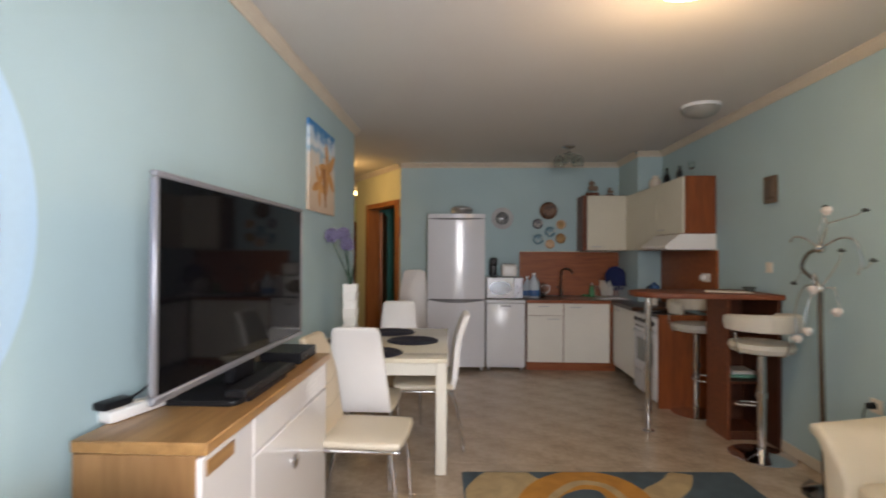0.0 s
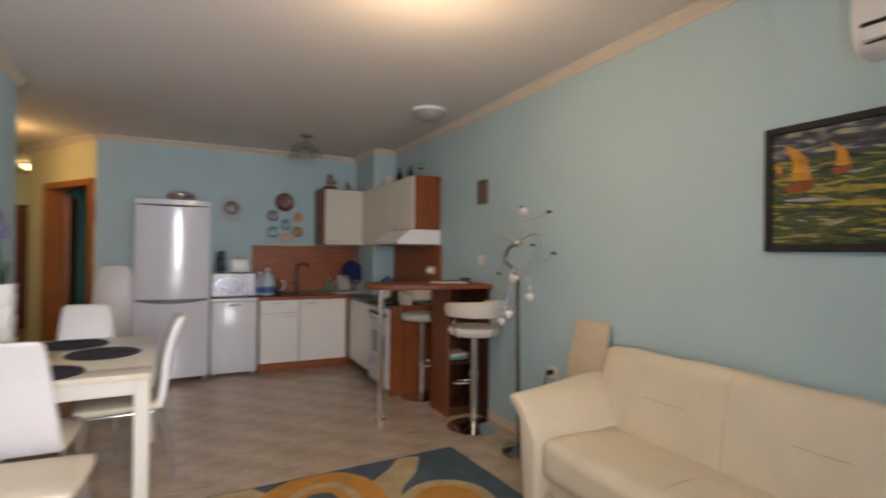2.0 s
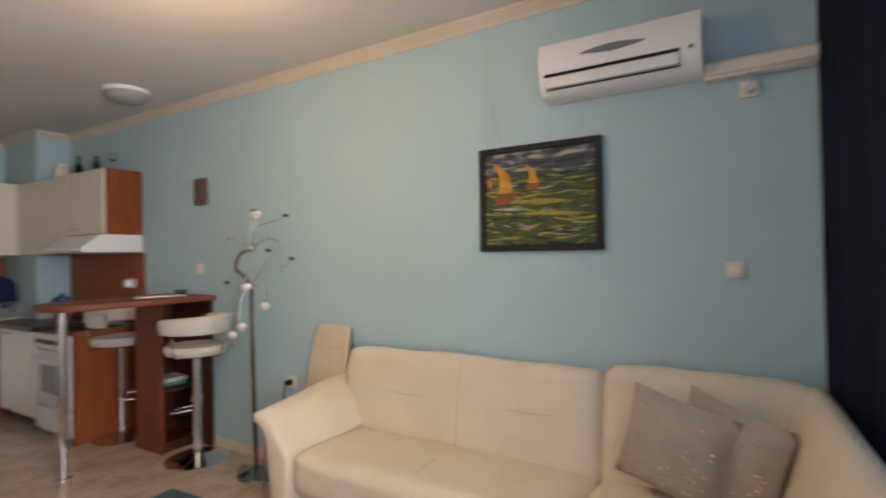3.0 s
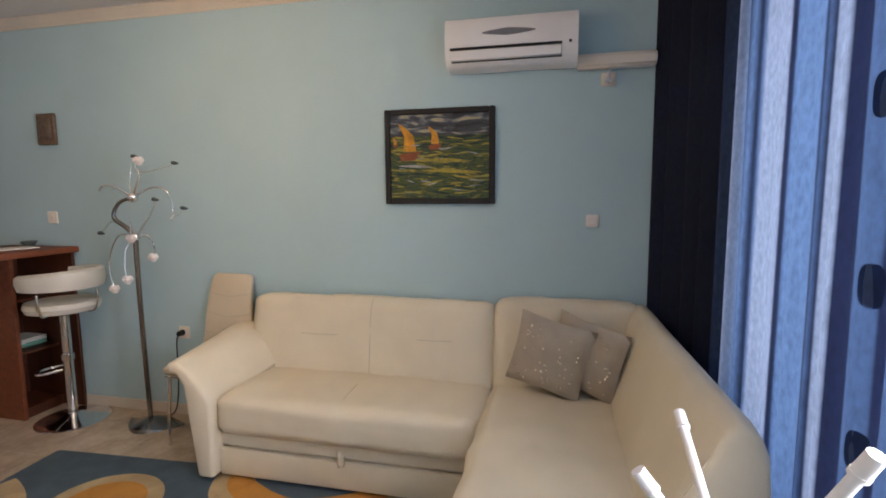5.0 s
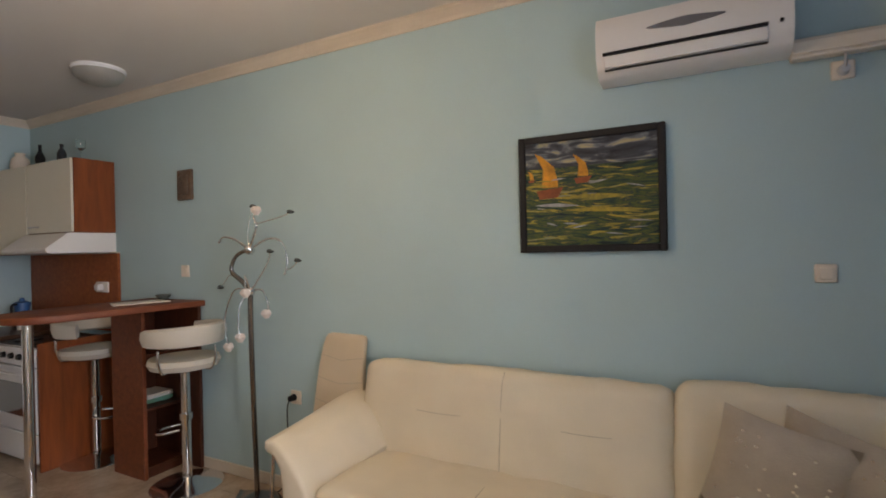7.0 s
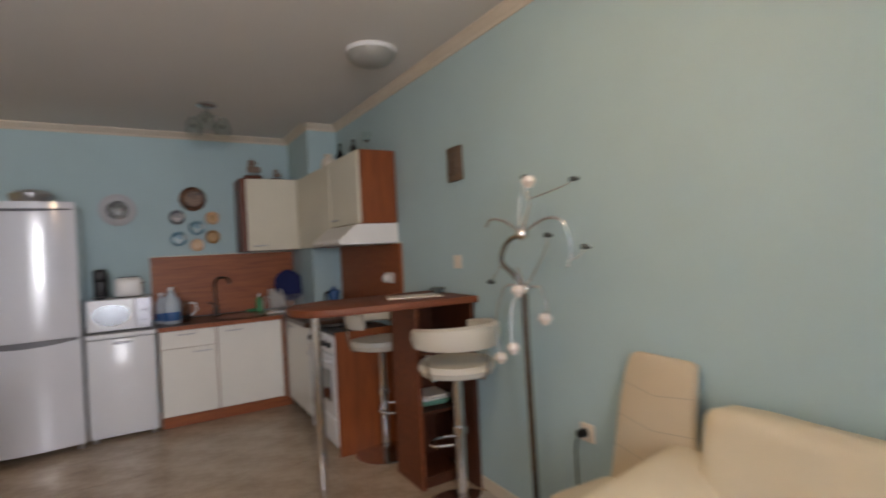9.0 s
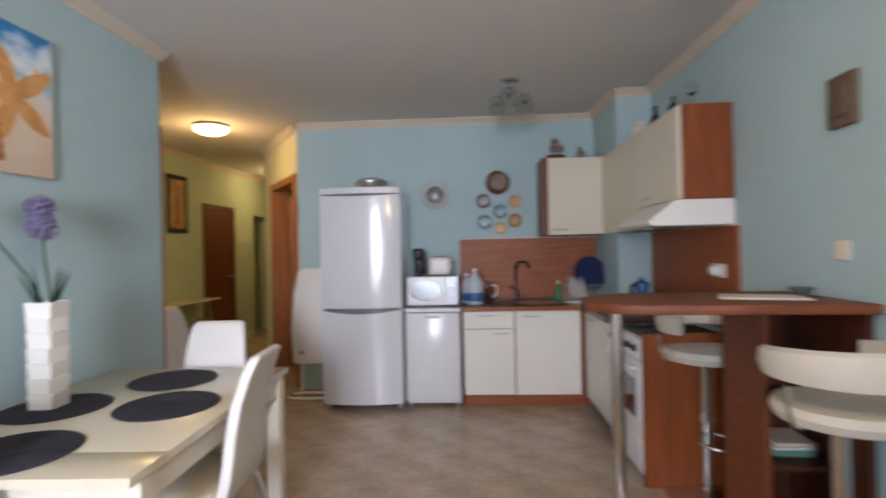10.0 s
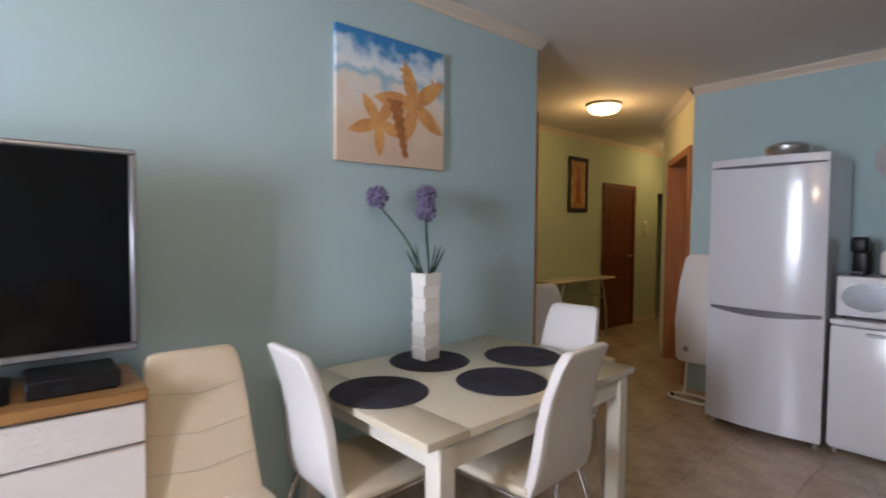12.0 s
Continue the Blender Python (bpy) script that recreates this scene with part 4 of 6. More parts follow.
def stool(x, y, rz, seat_z, label):
    s = thing("bar_stool", x, y, 0, rz, label, "bar stool", "bar stools")
    part("base", lathe([(0, 0), (0.205, 0), (0.207, 0.006), (0.19, 0.014), (0.08, 0.026), (0.04, 0.05), (0, 0.05)], seg=40), CHROME, s, local=True)
    part("column", cyl((0, 0, 0.03), (0, 0, seat_z - 0.03), 0.028, 0.026), CHROME, s, local=True)
    part("collar", cyl((0, 0, 0.40), (0, 0, 0.44), 0.036), CHROME, s, local=True)
    part("footrest", tube([(0.02, -0.03, 0.34), (0.10, -0.10, 0.33), (0.17, -0.06, 0.32), (0.19, 0.0, 0.32), (0.17, 0.06, 0.32), (0.10, 0.10, 0.33), (0.02, 0.03, 0.34)], 0.009), CHROME, s, local=True)
    part("seat", lathe([(0, -0.035), (0.15, -0.035), (0.19, -0.025), (0.205, 0.005), (0.195, 0.032), (0.12, 0.042), (0, 0.04)], (0, 0, seat_z), 36), STOOLW, s, local=True)
    part("seat_pan", cyl((0, 0, seat_z - 0.05), (0, 0, seat_z - 0.036), 0.10, 0.14), CHROME, s, local=True)
    bm = bmesh.new()
    n, rows = 18, []
    for k in range(n + 1):
        a = radians(-118 + 236 * k / n) + math.pi
        hgt = 0.105 - 0.025 * abs(2 * k / n - 1) ** 2
        ring = []
        for r, z in ((0.195, 0.14), (0.225, 0.125), (0.24, 0.13 + hgt * 0.5), (0.235, 0.13 + hgt), (0.215, 0.142 + hgt), (0.198, 0.13 + hgt), (0.19, 0.13 + hgt * 0.5)):
            ring.append(bm.verts.new((r * math.cos(a), r * math.sin(a), seat_z + z - 0.005)))
        rows.append(ring)
    for a, b in zip(rows, rows[1:]):
        for i in range(7):
            bm.faces.new((a[i], a[(i + 1) % 7], b[(i + 1) % 7], b[i]))
    bm.faces.new(rows[0]), bm.faces.new(rows[-1])
    part("backrest", bm, STOOLW, s, local=True)
    for a in (100, 180, 260):
        c, q = math.cos(radians(a)), math.sin(radians(a))
        part("bracket", tube([(0.15 * c, 0.15 * q, seat_z - 0.03), (0.205 * c, 0.205 * q, seat_z - 0.025), (0.232 * c, 0.232 * q, seat_z + 0.05), (0.232 * c, 0.232 * q, seat_z + 0.11)], 0.007), CHROME, s, local=True)
    return s


bar()
stool(3.11, 3.475, 100, 0.75, "chrome bar stool with round white padded seat before the bar")
stool(3.085, 4.40, -80, 0.75, "chrome bar stool with white seat behind the bar")


# ---- dining corner ----
def chair(back_mat, seat_mat, seams, label):
    """Dining chair at the origin, its front towards -y, its back at +y."""
    c = thing("dining_chair", 0, 0, 0, 0, label, "chair", "dining chairs")
    part("seat", soft_box((-0.205, -0.22, 0.425), (0.205, 0.20, 0.475), 0.022, 0.010, 6), seat_mat, c, local=True)
    bm = bmesh.new()
    prof = ((0.43, 0.185, 0.195), (0.50, 0.205, 0.19), (0.58, 0.215, 0.18), (0.68, 0.222, 0.166), (0.78, 0.240, 0.156), (0.88, 0.272, 0.147), (0.925, 0.292, 0.140), (0.943, 0.301, 0.130), (0.952, 0.306, 0.110))
    rows = []
    for i, (z, y, w) in enumerate(prof):
        t = 0.02 if i < len(prof) - 1 else 0.008
        ring = []
        for k in range(9):
            u = -1 + 2 * k / 8
            ring.append((u * w, y - t - 0.004 * (1 - u * u), z))
        for k in range(9):
            u = 1 - 2 * k / 8
            ring.append((u * w, y + t, z))
        rows.append([bm.verts.new(p) for p in ring])
    for a, b in zip(rows, rows[1:]):
        for k in range(18):
            bm.faces.new((a[k], a[(k + 1) % 18], b[(k + 1) % 18], b[k]))
    bm.faces.new(rows[0]), bm.faces.new(rows[-1])
    bmesh.ops.recalc_face_normals(bm, faces=bm.faces)
    edges = [e for e in bm.edges if len(e.link_faces) == 2 and e.calc_face_angle() > 0.9]
    bmesh.ops.bevel(bm, geom=edges, offset=0.007, segments=2, affect="EDGES", profile=0.5)
    b = part("backrest", bm, back_mat, c, local=True)
    if seams:
        for z0 in (0.60, 0.72, 0.84):
            pts = []
            for k in range(9):
                u = -1 + 2 * k / 8
                z = z0 - 0.022 * (1 - abs(u))
                for (za, ya, wa), (zb, yb, wb) in zip(prof, prof[1:]):
                    if za <= z <= zb:
                        f = (z - za) / (zb - za)
                        pts.append((u * (wa + (wb - wa) * f), ya + (yb - ya) * f - 0.0205 - 0.004 * (1 - u * u), z))
            part("stitched_seam", tube(pts, 0.0016, 6, None, 2), SEAM, b, local=True)
    for s in (-1, 1):
        part("leg", tube([(s * 0.185, 0.16, 0.425), (s * 0.19, 0.20, 0.34), (s * 0.195, 0.25, 0.15), (s * 0.20, 0.27, 0.004)], 0.012, 10), CHROME, c, local=True)
        part("leg", tube([(s * 0.185, -0.17, 0.425), (s * 0.187, -0.185, 0.30), (s * 0.19, -0.20, 0.15), (s * 0.19, -0.205, 0.004)], 0.012, 10), CHROME, c, local=True)
    bm = tube([(-0.188, 0.16, 0.418), (-0.188, -0.17, 0.418), (-0.15, -0.20, 0.418), (0.15, -0.20, 0.418), (0.188, -0.17, 0.418), (0.188, 0.16, 0.418)], 0.011, 10)
    part("seat_frame", bm, CHROME, c, local=True)
    return c


def dining():
    w = chair(CHAIRW, CHAIRC, False, "white leather dining chair with cream seat and chrome legs")
    w.matrix_basis = pose(0.43, 3.10, 0, 0, 0, 180)                      # near end of the table
    copy_thing(w, pose(0.775, 3.60, 0, 0, 0, -86))                        # window side of the table
    copy_thing(w, pose(0.50, 4.14, 0, 0, 0, 6))                          # far end
    copy_thing(w, pose(0.0, 5.1, 0, 0, 0, 84))                        # in the hall
    t = chair(CHAIRTAN, CHAIRC, True, "tan quilted dining chair against the wall by the television")
    t.matrix_basis = pose(0.55, 2.53, 0, 0, 0, 87)
    q = copy_thing(t, Matrix.Translation((0.085, 0, 0)) @ pose(3.0, 2.40, 0, 0, 0, 266) @ Matrix.Diagonal((1, 0.74, 1, 1)))
    q["label"] = "tan quilted dining chair squeezed beside the sofa arm"

    T = Matrix.Translation((0.485, 3.61, 0)) @ Matrix.Rotation(radians(1.8), 4, "Z")
    d = thing("dining_table", 0.485, 3.61, 0, 0, "cream lacquered extending dining table by the wall", "table")
    part("tabletop", prism(rounded_rect(-0.455, -0.45, 0.455, 0.63, 0.002), 0.708, 0.735, 0.001, m=T), TABLETOP, d)
    part("extension_leaf", prism(rounded_rect(-0.455, -0.63, 0.455, -0.4506, 0.002), 0.708, 0.7348, 0.001, m=T), TABLETOP, d)
    for lo, hi in (((-0.38, -0.56, 0.615), (0.38, -0.54, 0.707)), ((-0.38, 0.54, 0.615), (0.38, 0.56, 0.707)), ((-0.435, -0.51, 0.615), (-0.415, 0.51, 0.707)), ((0.415, -0.51, 0.615), (0.435, 0.51, 0.707))):
        part("apron", box(lo, hi, 0.003, m=T), TABLEW, d)
    for x in (-0.415, 0.415):
        for y in (-0.545, 0.545):
            part("leg", box((x - 0.035, y - 0.035, 0.0), (x + 0.035, y + 0.035, 0.706), 0.006, m=T), TABLEW, d)
    for x, y in ((0.473, 3.15), (0.245, 3.585), (0.467, 4.00), (0.68, 3.615)):
        prof = [(0, 0.0), (0.188, 0.0), (0.19, 0.0025), (0.186, 0.005)]
        for r in np.linspace(0.18, 0.012, 15):
            prof += [(r + 0.003, 0.0072), (r - 0.003, 0.0048)]
        bm = lathe(prof + [(0, 0.006)], (x, y, 0.7355), 44)
        solo("placemat", bm, MAT, "round dark slate woven placemat on the table", "placemat", "round placemats")
    # faceted vase with three ball flowers
    VX, VY = 0.222, 3.58
    v = thing("vase", VX, VY, 0.743, 0, "tall white faceted square porcelain vase", "vase")
    bm, rows = bmesh.new(), []
    for k in range(14):
        z, r = 0.744 + 0.0587 * (k // 2) + (0.0575 if k % 2 else 0.0), (0.053 if k < 12 else 0.056) - (0.0 if k % 2 else 0.005)
        tw = radians(4 if k % 4 < 2 else -3)
        rows.append([bm.verts.new((VX + 1.3 * r * math.cos(tw + radians(45 + 90 * i)), VY + 1.3 * r * math.sin(tw + radians(45 + 90 * i)), z)) for i in range(4)])
    top = rows[-1]
    rows.append([bm.verts.new(Vector((VX, VY, 1.155)).lerp(q.co, 0.88)) for q in top])
    rows.append([bm.verts.new(Vector((VX, VY, 0.95)) + (q.co - Vector((VX, VY, 1.155))) * 0.7) for q in top])
    for a, b in zip(rows, rows[1:]):
        for i in range(4):
            bm.faces.new((a[i], a[(i + 1) % 4], b[(i + 1) % 4], b[i]))
    bm.faces.new(rows[0]), bm.faces.new(rows[-1])
    part("body", bm, PORCELAIN, v)
    for (x, y, z), lean in (((0.135, 3.36, 1.505), -1), ((0.15, 3.635, 1.525), 1), ((0.19, 3.60, 1.445), 1)):
        f = thing("ball_flower", VX, VY, 1.1, 0, "artificial lilac ball flower on a dark stem in the vase", "flower", "ball flowers")
        bm = tube([(VX, VY, 0.96), (VX - 0.005, VY + lean * 0.02, 1.16), ((x + VX - 0.015) / 2, (y + VY + 0.02) / 2, (z + 1.16) / 2), (x, y, z - 0.03)], 0.0045, 8)
        part("stem", bm, STEM, f)
        head = ball((x, y, z), 0.038, None, 12)
        rng = random.Random(int(z * 1000))
        for k in range(110):
            u = Vector((rng.gauss(0, 1), rng.gauss(0, 1), rng.gauss(0, 1))).normalized()
            cyl(Vector((x, y, z)) + u * 0.032, Vector((x, y, z)) + u * 0.055, 0.0075, 0.003, 5, head)
        part("flower_head", head, LILAC, f)
        bm = bmesh.new()
        for k in range(3):
            a = VX + 0.012 * k
            merge(bm, prism([(-0.006, 0), (0.006, 0), (0.004, 0.16), (0, 0.2), (-0.004, 0.16)], -0.0008, 0.0008, 0, m=Matrix.Translation((VX - 0.002, VY + lean * 0.015, 1.10)) @ Matrix.Rotation(radians(90 + (14 + 9 * k) * -lean), 4, "X") @ Matrix.Rotation(radians(40 * k), 4, "Y")))
        part("leaves", bm, STEM, f)


dining()


# ---- television wall ----
def television():
    y0, y1 = 1.20, 2.385
    c = thing("tv_sideboard", 0.21, 1.75, 0, 0, "oak sideboard with white gloss fronts under the television", "sideboard")
    part("side_panel", box((0.03, y0, 0.0), (0.365, y0 + 0.03, 0.85), 0.002), OAK, c)
    part("side_panel", box((0.03, y1 - 0.03, 0.0), (0.365, y1, 0.85), 0.002), OAK, c)
    part("top", box((0.026, y0 - 0.004, 0.851), (0.395, y1 + 0.004, 0.885), 0.004), OAKTOP, c)
    part("body", box((0.035, y0 + 0.031, 0.06), (0.35, y1 - 0.031, 0.849), 0.002), OAK, c)
    d = part("door", box((0.352, y0 + 0.002, 0.06), (0.378, 1.525, 0.842), 0.004), GLOSS, c)
    part("oak_grip", box((0.3775, 1.225, 0.785), (0.3825, 1.385, 0.828), 0.002), OAKTOP, d, "inset oak grip strip")
    d = part("drawer_front", box((0.352, 1.531, 0.722), (0.378, y1 - 0.002, 0.842), 0.004), GLOSS, c)
    rel = bmesh.new()
    for i in range(9):
        for j in range(5):
            y, z = 2.06 + i * 0.034 + (j % 2) * 0.017, 0.738 + j * 0.021
            prism([(-0.013, 0), (0, -0.008), (0.013, 0), (0, 0.008)], 0, 0.0015, 0, rel, Matrix.Translation((0.378, y, z)) @ Matrix.Rotation(radians(90), 4, "Z") @ Matrix.Rotation(radians(90), 4, "X"))
    part("relief_pattern", rel, GLOSS, d)
    for a, b in ((1.531, y1 - 0.002),):
        d = part("door", box((0.352, a, 0.06), (0.378, b, 0.714), 0.004), GLOSS, c)
        k = 1.88
        part("knob", lathe([(0.012, 0), (0.012, 0.01), (0.026, 0.014), (0.03, 0.02), (0.02, 0.026), (0, 0.026)], m=Matrix.Translation((0.378, k, 0.56)) @ Matrix.Rotation(radians(90), 4, "Y")), CHROME, d)
    part("plinth", box((0.05, y0 + 0.031, 0.0), (0.33, y1 - 0.031, 0.058), 0.002), OAK, c)

    t = thing("television", 0.23, 1.79, 0.886, 0, "large flat television with silver rim on a black stand", "television")
    part("screen", box((0.242, 1.219, 0.999), (0.248, 2.371, 1.582), 0.001), SCREEN, t)
    bm = box((0.230, 1.20, 0.975), (0.252, 2.39, 0.998), 0.005)
    box((0.230, 1.20, 1.583), (0.252, 2.39, 1.60), 0.005, bm)
    box((0.230, 1.20, 0.9985), (0.252, 1.218, 1.5825), 0.005, bm)
    box((0.230, 2.372, 0.9985), (0.252, 2.39, 1.5825), 0.005, bm)
    part("rim", bm, SILVER, t)
    part("back_shell", box((0.165, 1.36, 1.0), (0.241, 2.25, 1.55), 0.02, seg=2), BLACK, t)
    part("neck", box((0.19, 1.70, 0.905), (0.23, 1.88, 1.01), 0.006), BLACK, t)
    part("foot", prism(rounded_rect(0.06, 1.50, 0.335, 2.08, 0.03), 0.8865, 0.904, 0.004), BLACK, t)
    s = thing("set_top_box", 0.27, 2.22, 0.886, 0, "black set-top box on the sideboard", "set-top box")
    part("casing", box((0.15, 2.11, 0.889), (0.34, 2.33, 0.938), 0.004), BLACK, s)
    part("display", box((0.3395, 2.17, 0.905), (0.341, 2.21, 0.917), 0.0005), DARKGLASS, s)
    for y in (2.13, 2.31):
        part("foot", box((0.19, y - 0.01, 0.8855), (0.33, y + 0.01, 0.89), 0.001), BLACK, s)
    s = thing("soundbar", 0.33, 1.75, 0.886, 0, "black console box before the television stand", "media box")
    part("casing", box((0.28, 1.52, 0.9045), (0.355, 1.95, 0.935), 0.006), BLACK, s)
    part("foot", box((0.3365, 1.56, 0.8855), (0.352, 1.9, 0.905), 0.002), BLACK, s)
    p = thing("power_strip", 0.08, 1.40, 0.886, 0, "white power strip with a black plug and cable", "power strip")
    M = Matrix.Translation((0.052, 1.43, 0.8855)) @ Matrix.Rotation(radians(-14), 4, "Z")
    part("strip_body", box((-0.028, -0.11, 0), (0.028, 0.13, 0.036), 0.008, seg=2, m=M), PLASTIC, p)
    for k in range(3):
        part("outlet", cyl(M @ Vector((0, -0.07 + 0.07 * k, 0.035)), M @ Vector((0, -0.07 + 0.07 * k, 0.039)), 0.02, None, 20), CREAMPL, p)
    part("plug", box((-0.026, -0.13, 0.0395), (0.024, -0.03, 0.064), 0.009, seg=2, m=M), BLACK, p)
    part("cable", tube([M @ Vector(q) for q in ((0.0, -0.035, 0.05), (0.0, 0.03, 0.07), (0.0, 0.07, 0.115), (0.0, 0.10, 0.12), (-0.01, 0.135, 0.10), (-0.03, 0.16, 0.02), (-0.04, 0.22, 0.006))], 0.004), BLACK, p)

    # canvas with starfish
    a = thing("starfish_canvas", 0.02, 3.51, 1.69, 0, "square canvas print of starfish on a sunny beach", "picture")
    CANVAS = bpy.data.materials.new("beach_print")
    CANVAS.use_nodes = True
    nt = CANVAS.node_tree
    co, sep, ns, mul, ramp = (nt.nodes.new("ShaderNode" + k) for k in ("TexCoord", "SeparateXYZ", "TexNoise", "Math", "ValToRGB"))
    ns.inputs["Scale"].default_value, ns.inputs["Detail"].default_value = 7, 6
    mul.operation = "MULTIPLY_ADD"
    mul.inputs[1].default_value = 0.36
    nt.links.new(co.outputs["Object"], sep.inputs[0])
    nt.links.new(co.outputs["Object"], ns.inputs["Vector"])
    nt.links.new(ns.outputs[0], mul.inputs[0])
    nt.links.new(sep.outputs["Z"], mul.inputs[2])
    nt.links.new(mul.outputs[0], ramp.inputs[0])
    set_ramp(ramp, ((0.12, (0.62, 0.46, 0.34)), (0.42, (0.72, 0.60, 0.48)), (0.52, (0.74, 0.70, 0.66)), (0.57, (0.30, 0.52, 0.66)), (0.62, (0.78, 0.82, 0.86)), (0.68, (0.60, 0.74, 0.84)), (0.74, (0.03, 0.22, 0.52))))
    nt.links.new(ramp.outputs[0], nt.nodes["Principled BSDF"].inputs["Base Color"])
    nt.nodes["Principled BSDF"].inputs["Roughness"].default_value = 0.7
    part("canvas", box((0.002, 3.21, 1.672), (0.024, 3.855, 2.287), 0.003), CANVAS, a)
    SHELL = material("starfish_orange", (0.76, 0.43, 0.16), 0.8, vary=0.2, scale=9, fine=60, bump=0.3, dark=(0.50, 0.20, 0.06))
    M = Matrix.Translation((0.0245, 0, 0)) @ Matrix(((0, 0, 1, 0), (1, 0, 0, 0), (0, 1, 0, 0), (0, 0, 0, 1)))
    for (y, z, ro, ri, tw) in ((3.44, 1.87, 0.17, 0.066, 0.95), (3.655, 1.99, 0.23, 0.07, 0.62), (3.60, 2.14, 0.045, 0.018, 0.3), (3.785, 2.10, 0.05, 0.02, 0.8)):
        part("printed_starfish", prism(sea_star((y, z), ro, tw, 60, 0.24, 1.25), 0, 0.0012 + ri * 0.006, 0, m=M), SHELL, a)
    spire = [(3.60 - 0.24 * h + s * (0.014 + 0.10 * h) * (1 - 0.22 * math.cos(h * 150)), 1.715 + h) for s, hs in ((-1, range(0, 29)), (1, range(28, -1, -1))) for h in (q / 100 for q in hs)]
    RUST = material("printed_rust_shell", (0.50, 0.20, 0.06), 0.8, vary=0.25, scale=25, fine=120, bump=0.3)
    part("printed_sea_shell", prism(spire, 0.0, 0.0032, 0, m=M), RUST, a)

    # round sea picture with shells, on a pale painted disc
    yc, zc = 0.49, 1.43
    a = thing("round_sea_picture", 0.01, yc, zc - 0.48, 0, "round blue sailing ship picture framed with glued shells", "picture")
    M = Matrix.Translation((0.001, 0, 0)) @ Matrix(((0, 0, 1, 0), (1, 0, 0, 0), (0, 1, 0, 0), (0, 0, 0, 1)))
    PALE = material("pale_blue_paint", (0.50, 0.70, 0.86), 0.7, vary=0.05)
    SEA = banded("painted_blue_sky", [(0.35, (0.09, 0.30, 0.66)), (0.5, (0.14, 0.40, 0.78)), (0.65, (0.24, 0.52, 0.86))], 3.0, 1.0, axis=(1, 1, 2.5), rough=0.5, detail=5, constant=False, fine=60, bump=0.1)
    part("painted_halo", prism(disc_outline((yc, zc + 0.02), 0.625, 64), 0, 0.003, 0, m=M), PALE, a)
    part("disc", prism(disc_outline((yc, zc), 0.475, 64), 0.003, 0.022, 0.004, m=M), SEA, a)
    NIGHT = material("navy_paint", (0.015, 0.03, 0.09), 0.5)
    part("painted_water", prism([(yc - 0.33, zc - 0.30), (yc + 0.335, zc - 0.27)] + [(yc + 0.465 * math.cos(radians(q)), zc + 0.465 * math.sin(radians(q))) for q in range(-38, -145, -8)], 0.0222, 0.0235, 0, m=M), NIGHT, a)
    SAIL = material("painted_sail", (0.80, 0.78, 0.72), 0.6)
    HULL = material("painted_hull", (0.62, 0.60, 0.55), 0.6)
    MASTM = material("painted_bowsprit", (0.42, 0.13, 0.05), 0.6)
    for tri in (((0.02, 0.25), (0.28, -0.02), (0.20, 0.0), (0.12, -0.02)), ((0.0, 0.10), (0.21, -0.09), (0.13, -0.07), (0.08, -0.09)), ((-0.02, 0.02), (0.12, -0.11), (0.04, -0.10)), ((-0.02, 0.33), (0.10, 0.18), (0.0, 0.2)), ((-0.32, 0.28), (-0.05, 0.30), (-0.06, 0.02), (-0.30, -0.02)), ((-0.30, 0.0), (-0.06, -0.0), (-0.08, -0.14), (-0.30, -0.14))):
        part("painted_sail", prism([(yc + p, zc + q) for p, q in tri], 0.0222, 0.0235, 0, m=M), SAIL, a)
    part("painted_hull", prism([(yc - 0.33, zc - 0.17), (yc + 0.24, zc - 0.185), (yc + 0.12, zc - 0.27), (yc - 0.28, zc - 0.29)], 0.0237, 0.025, 0, m=M), HULL, a)
    part("painted_bowsprit", prism([(yc + 0.19, zc - 0.185), (yc + 0.385, zc - 0.065), (yc + 0.38, zc - 0.055), (yc + 0.18, zc - 0.165)], 0.0252, 0.0262, 0, m=M), MASTM, a)
    rng = random.Random(5)
    tones = [material("shell_" + n, c, 0.5, vary=0.2, scale=30, fine=150, bump=0.3) for n, c in (("white", (0.74, 0.70, 0.64)), ("pink", (0.55, 0.30, 0.25)), ("red", (0.36, 0.10, 0.09)), ("tan", (0.60, 0.42, 0.26)), ("grey", (0.42, 0.40, 0.40)), ("orange", (0.46, 0.13, 0.035)))]
    meshes = {}

    def shell(y, z, r, kind, out):
        key = (kind, out)
        if key not in meshes:
            b = ball((0, 0, 0), 1.0, None, 8, (0.55, 1.0, 0.78))
            ob = part("shell", b, tones[kind], a, local=True)
            meshes[key] = ob
        else:
            ob = new("shell", meshes[key].data)
            ob.parent = a
        ob.matrix_basis = PLACE[a].inverted() @ Matrix.Translation((out, y, z)) @ Matrix.Rotation(rng.uniform(0, 6.28), 4, "X") @ Matrix.Scale(r, 4)

    for k in range(104):
        q = 2 * math.pi * k / 104
        shell(yc + 0.483 * math.cos(q), zc + 0.483 * math.sin(q), rng.uniform(0.013, 0.018), rng.choice((0, 0, 1, 1, 2, 3, 2)), 0.026)
    for k in range(260):
        q, rr = radians(rng.uniform(-128, -38)), rng.uniform(0.46, 0.60)
        q2 = 1 - abs(math.degrees(q) + 84) / 60
        if rr > 0.50 + 0.11 * max(q2, 0.15):
            rr = rng.uniform(0.46, 0.52)
        shell(yc + rr * math.cos(q), zc + rr * math.sin(q), rng.uniform(0.012, 0.024), rng.choice((0, 0, 4, 1, 3, 5, 4, 2)), 0.03 + rng.uniform(0, 0.012))
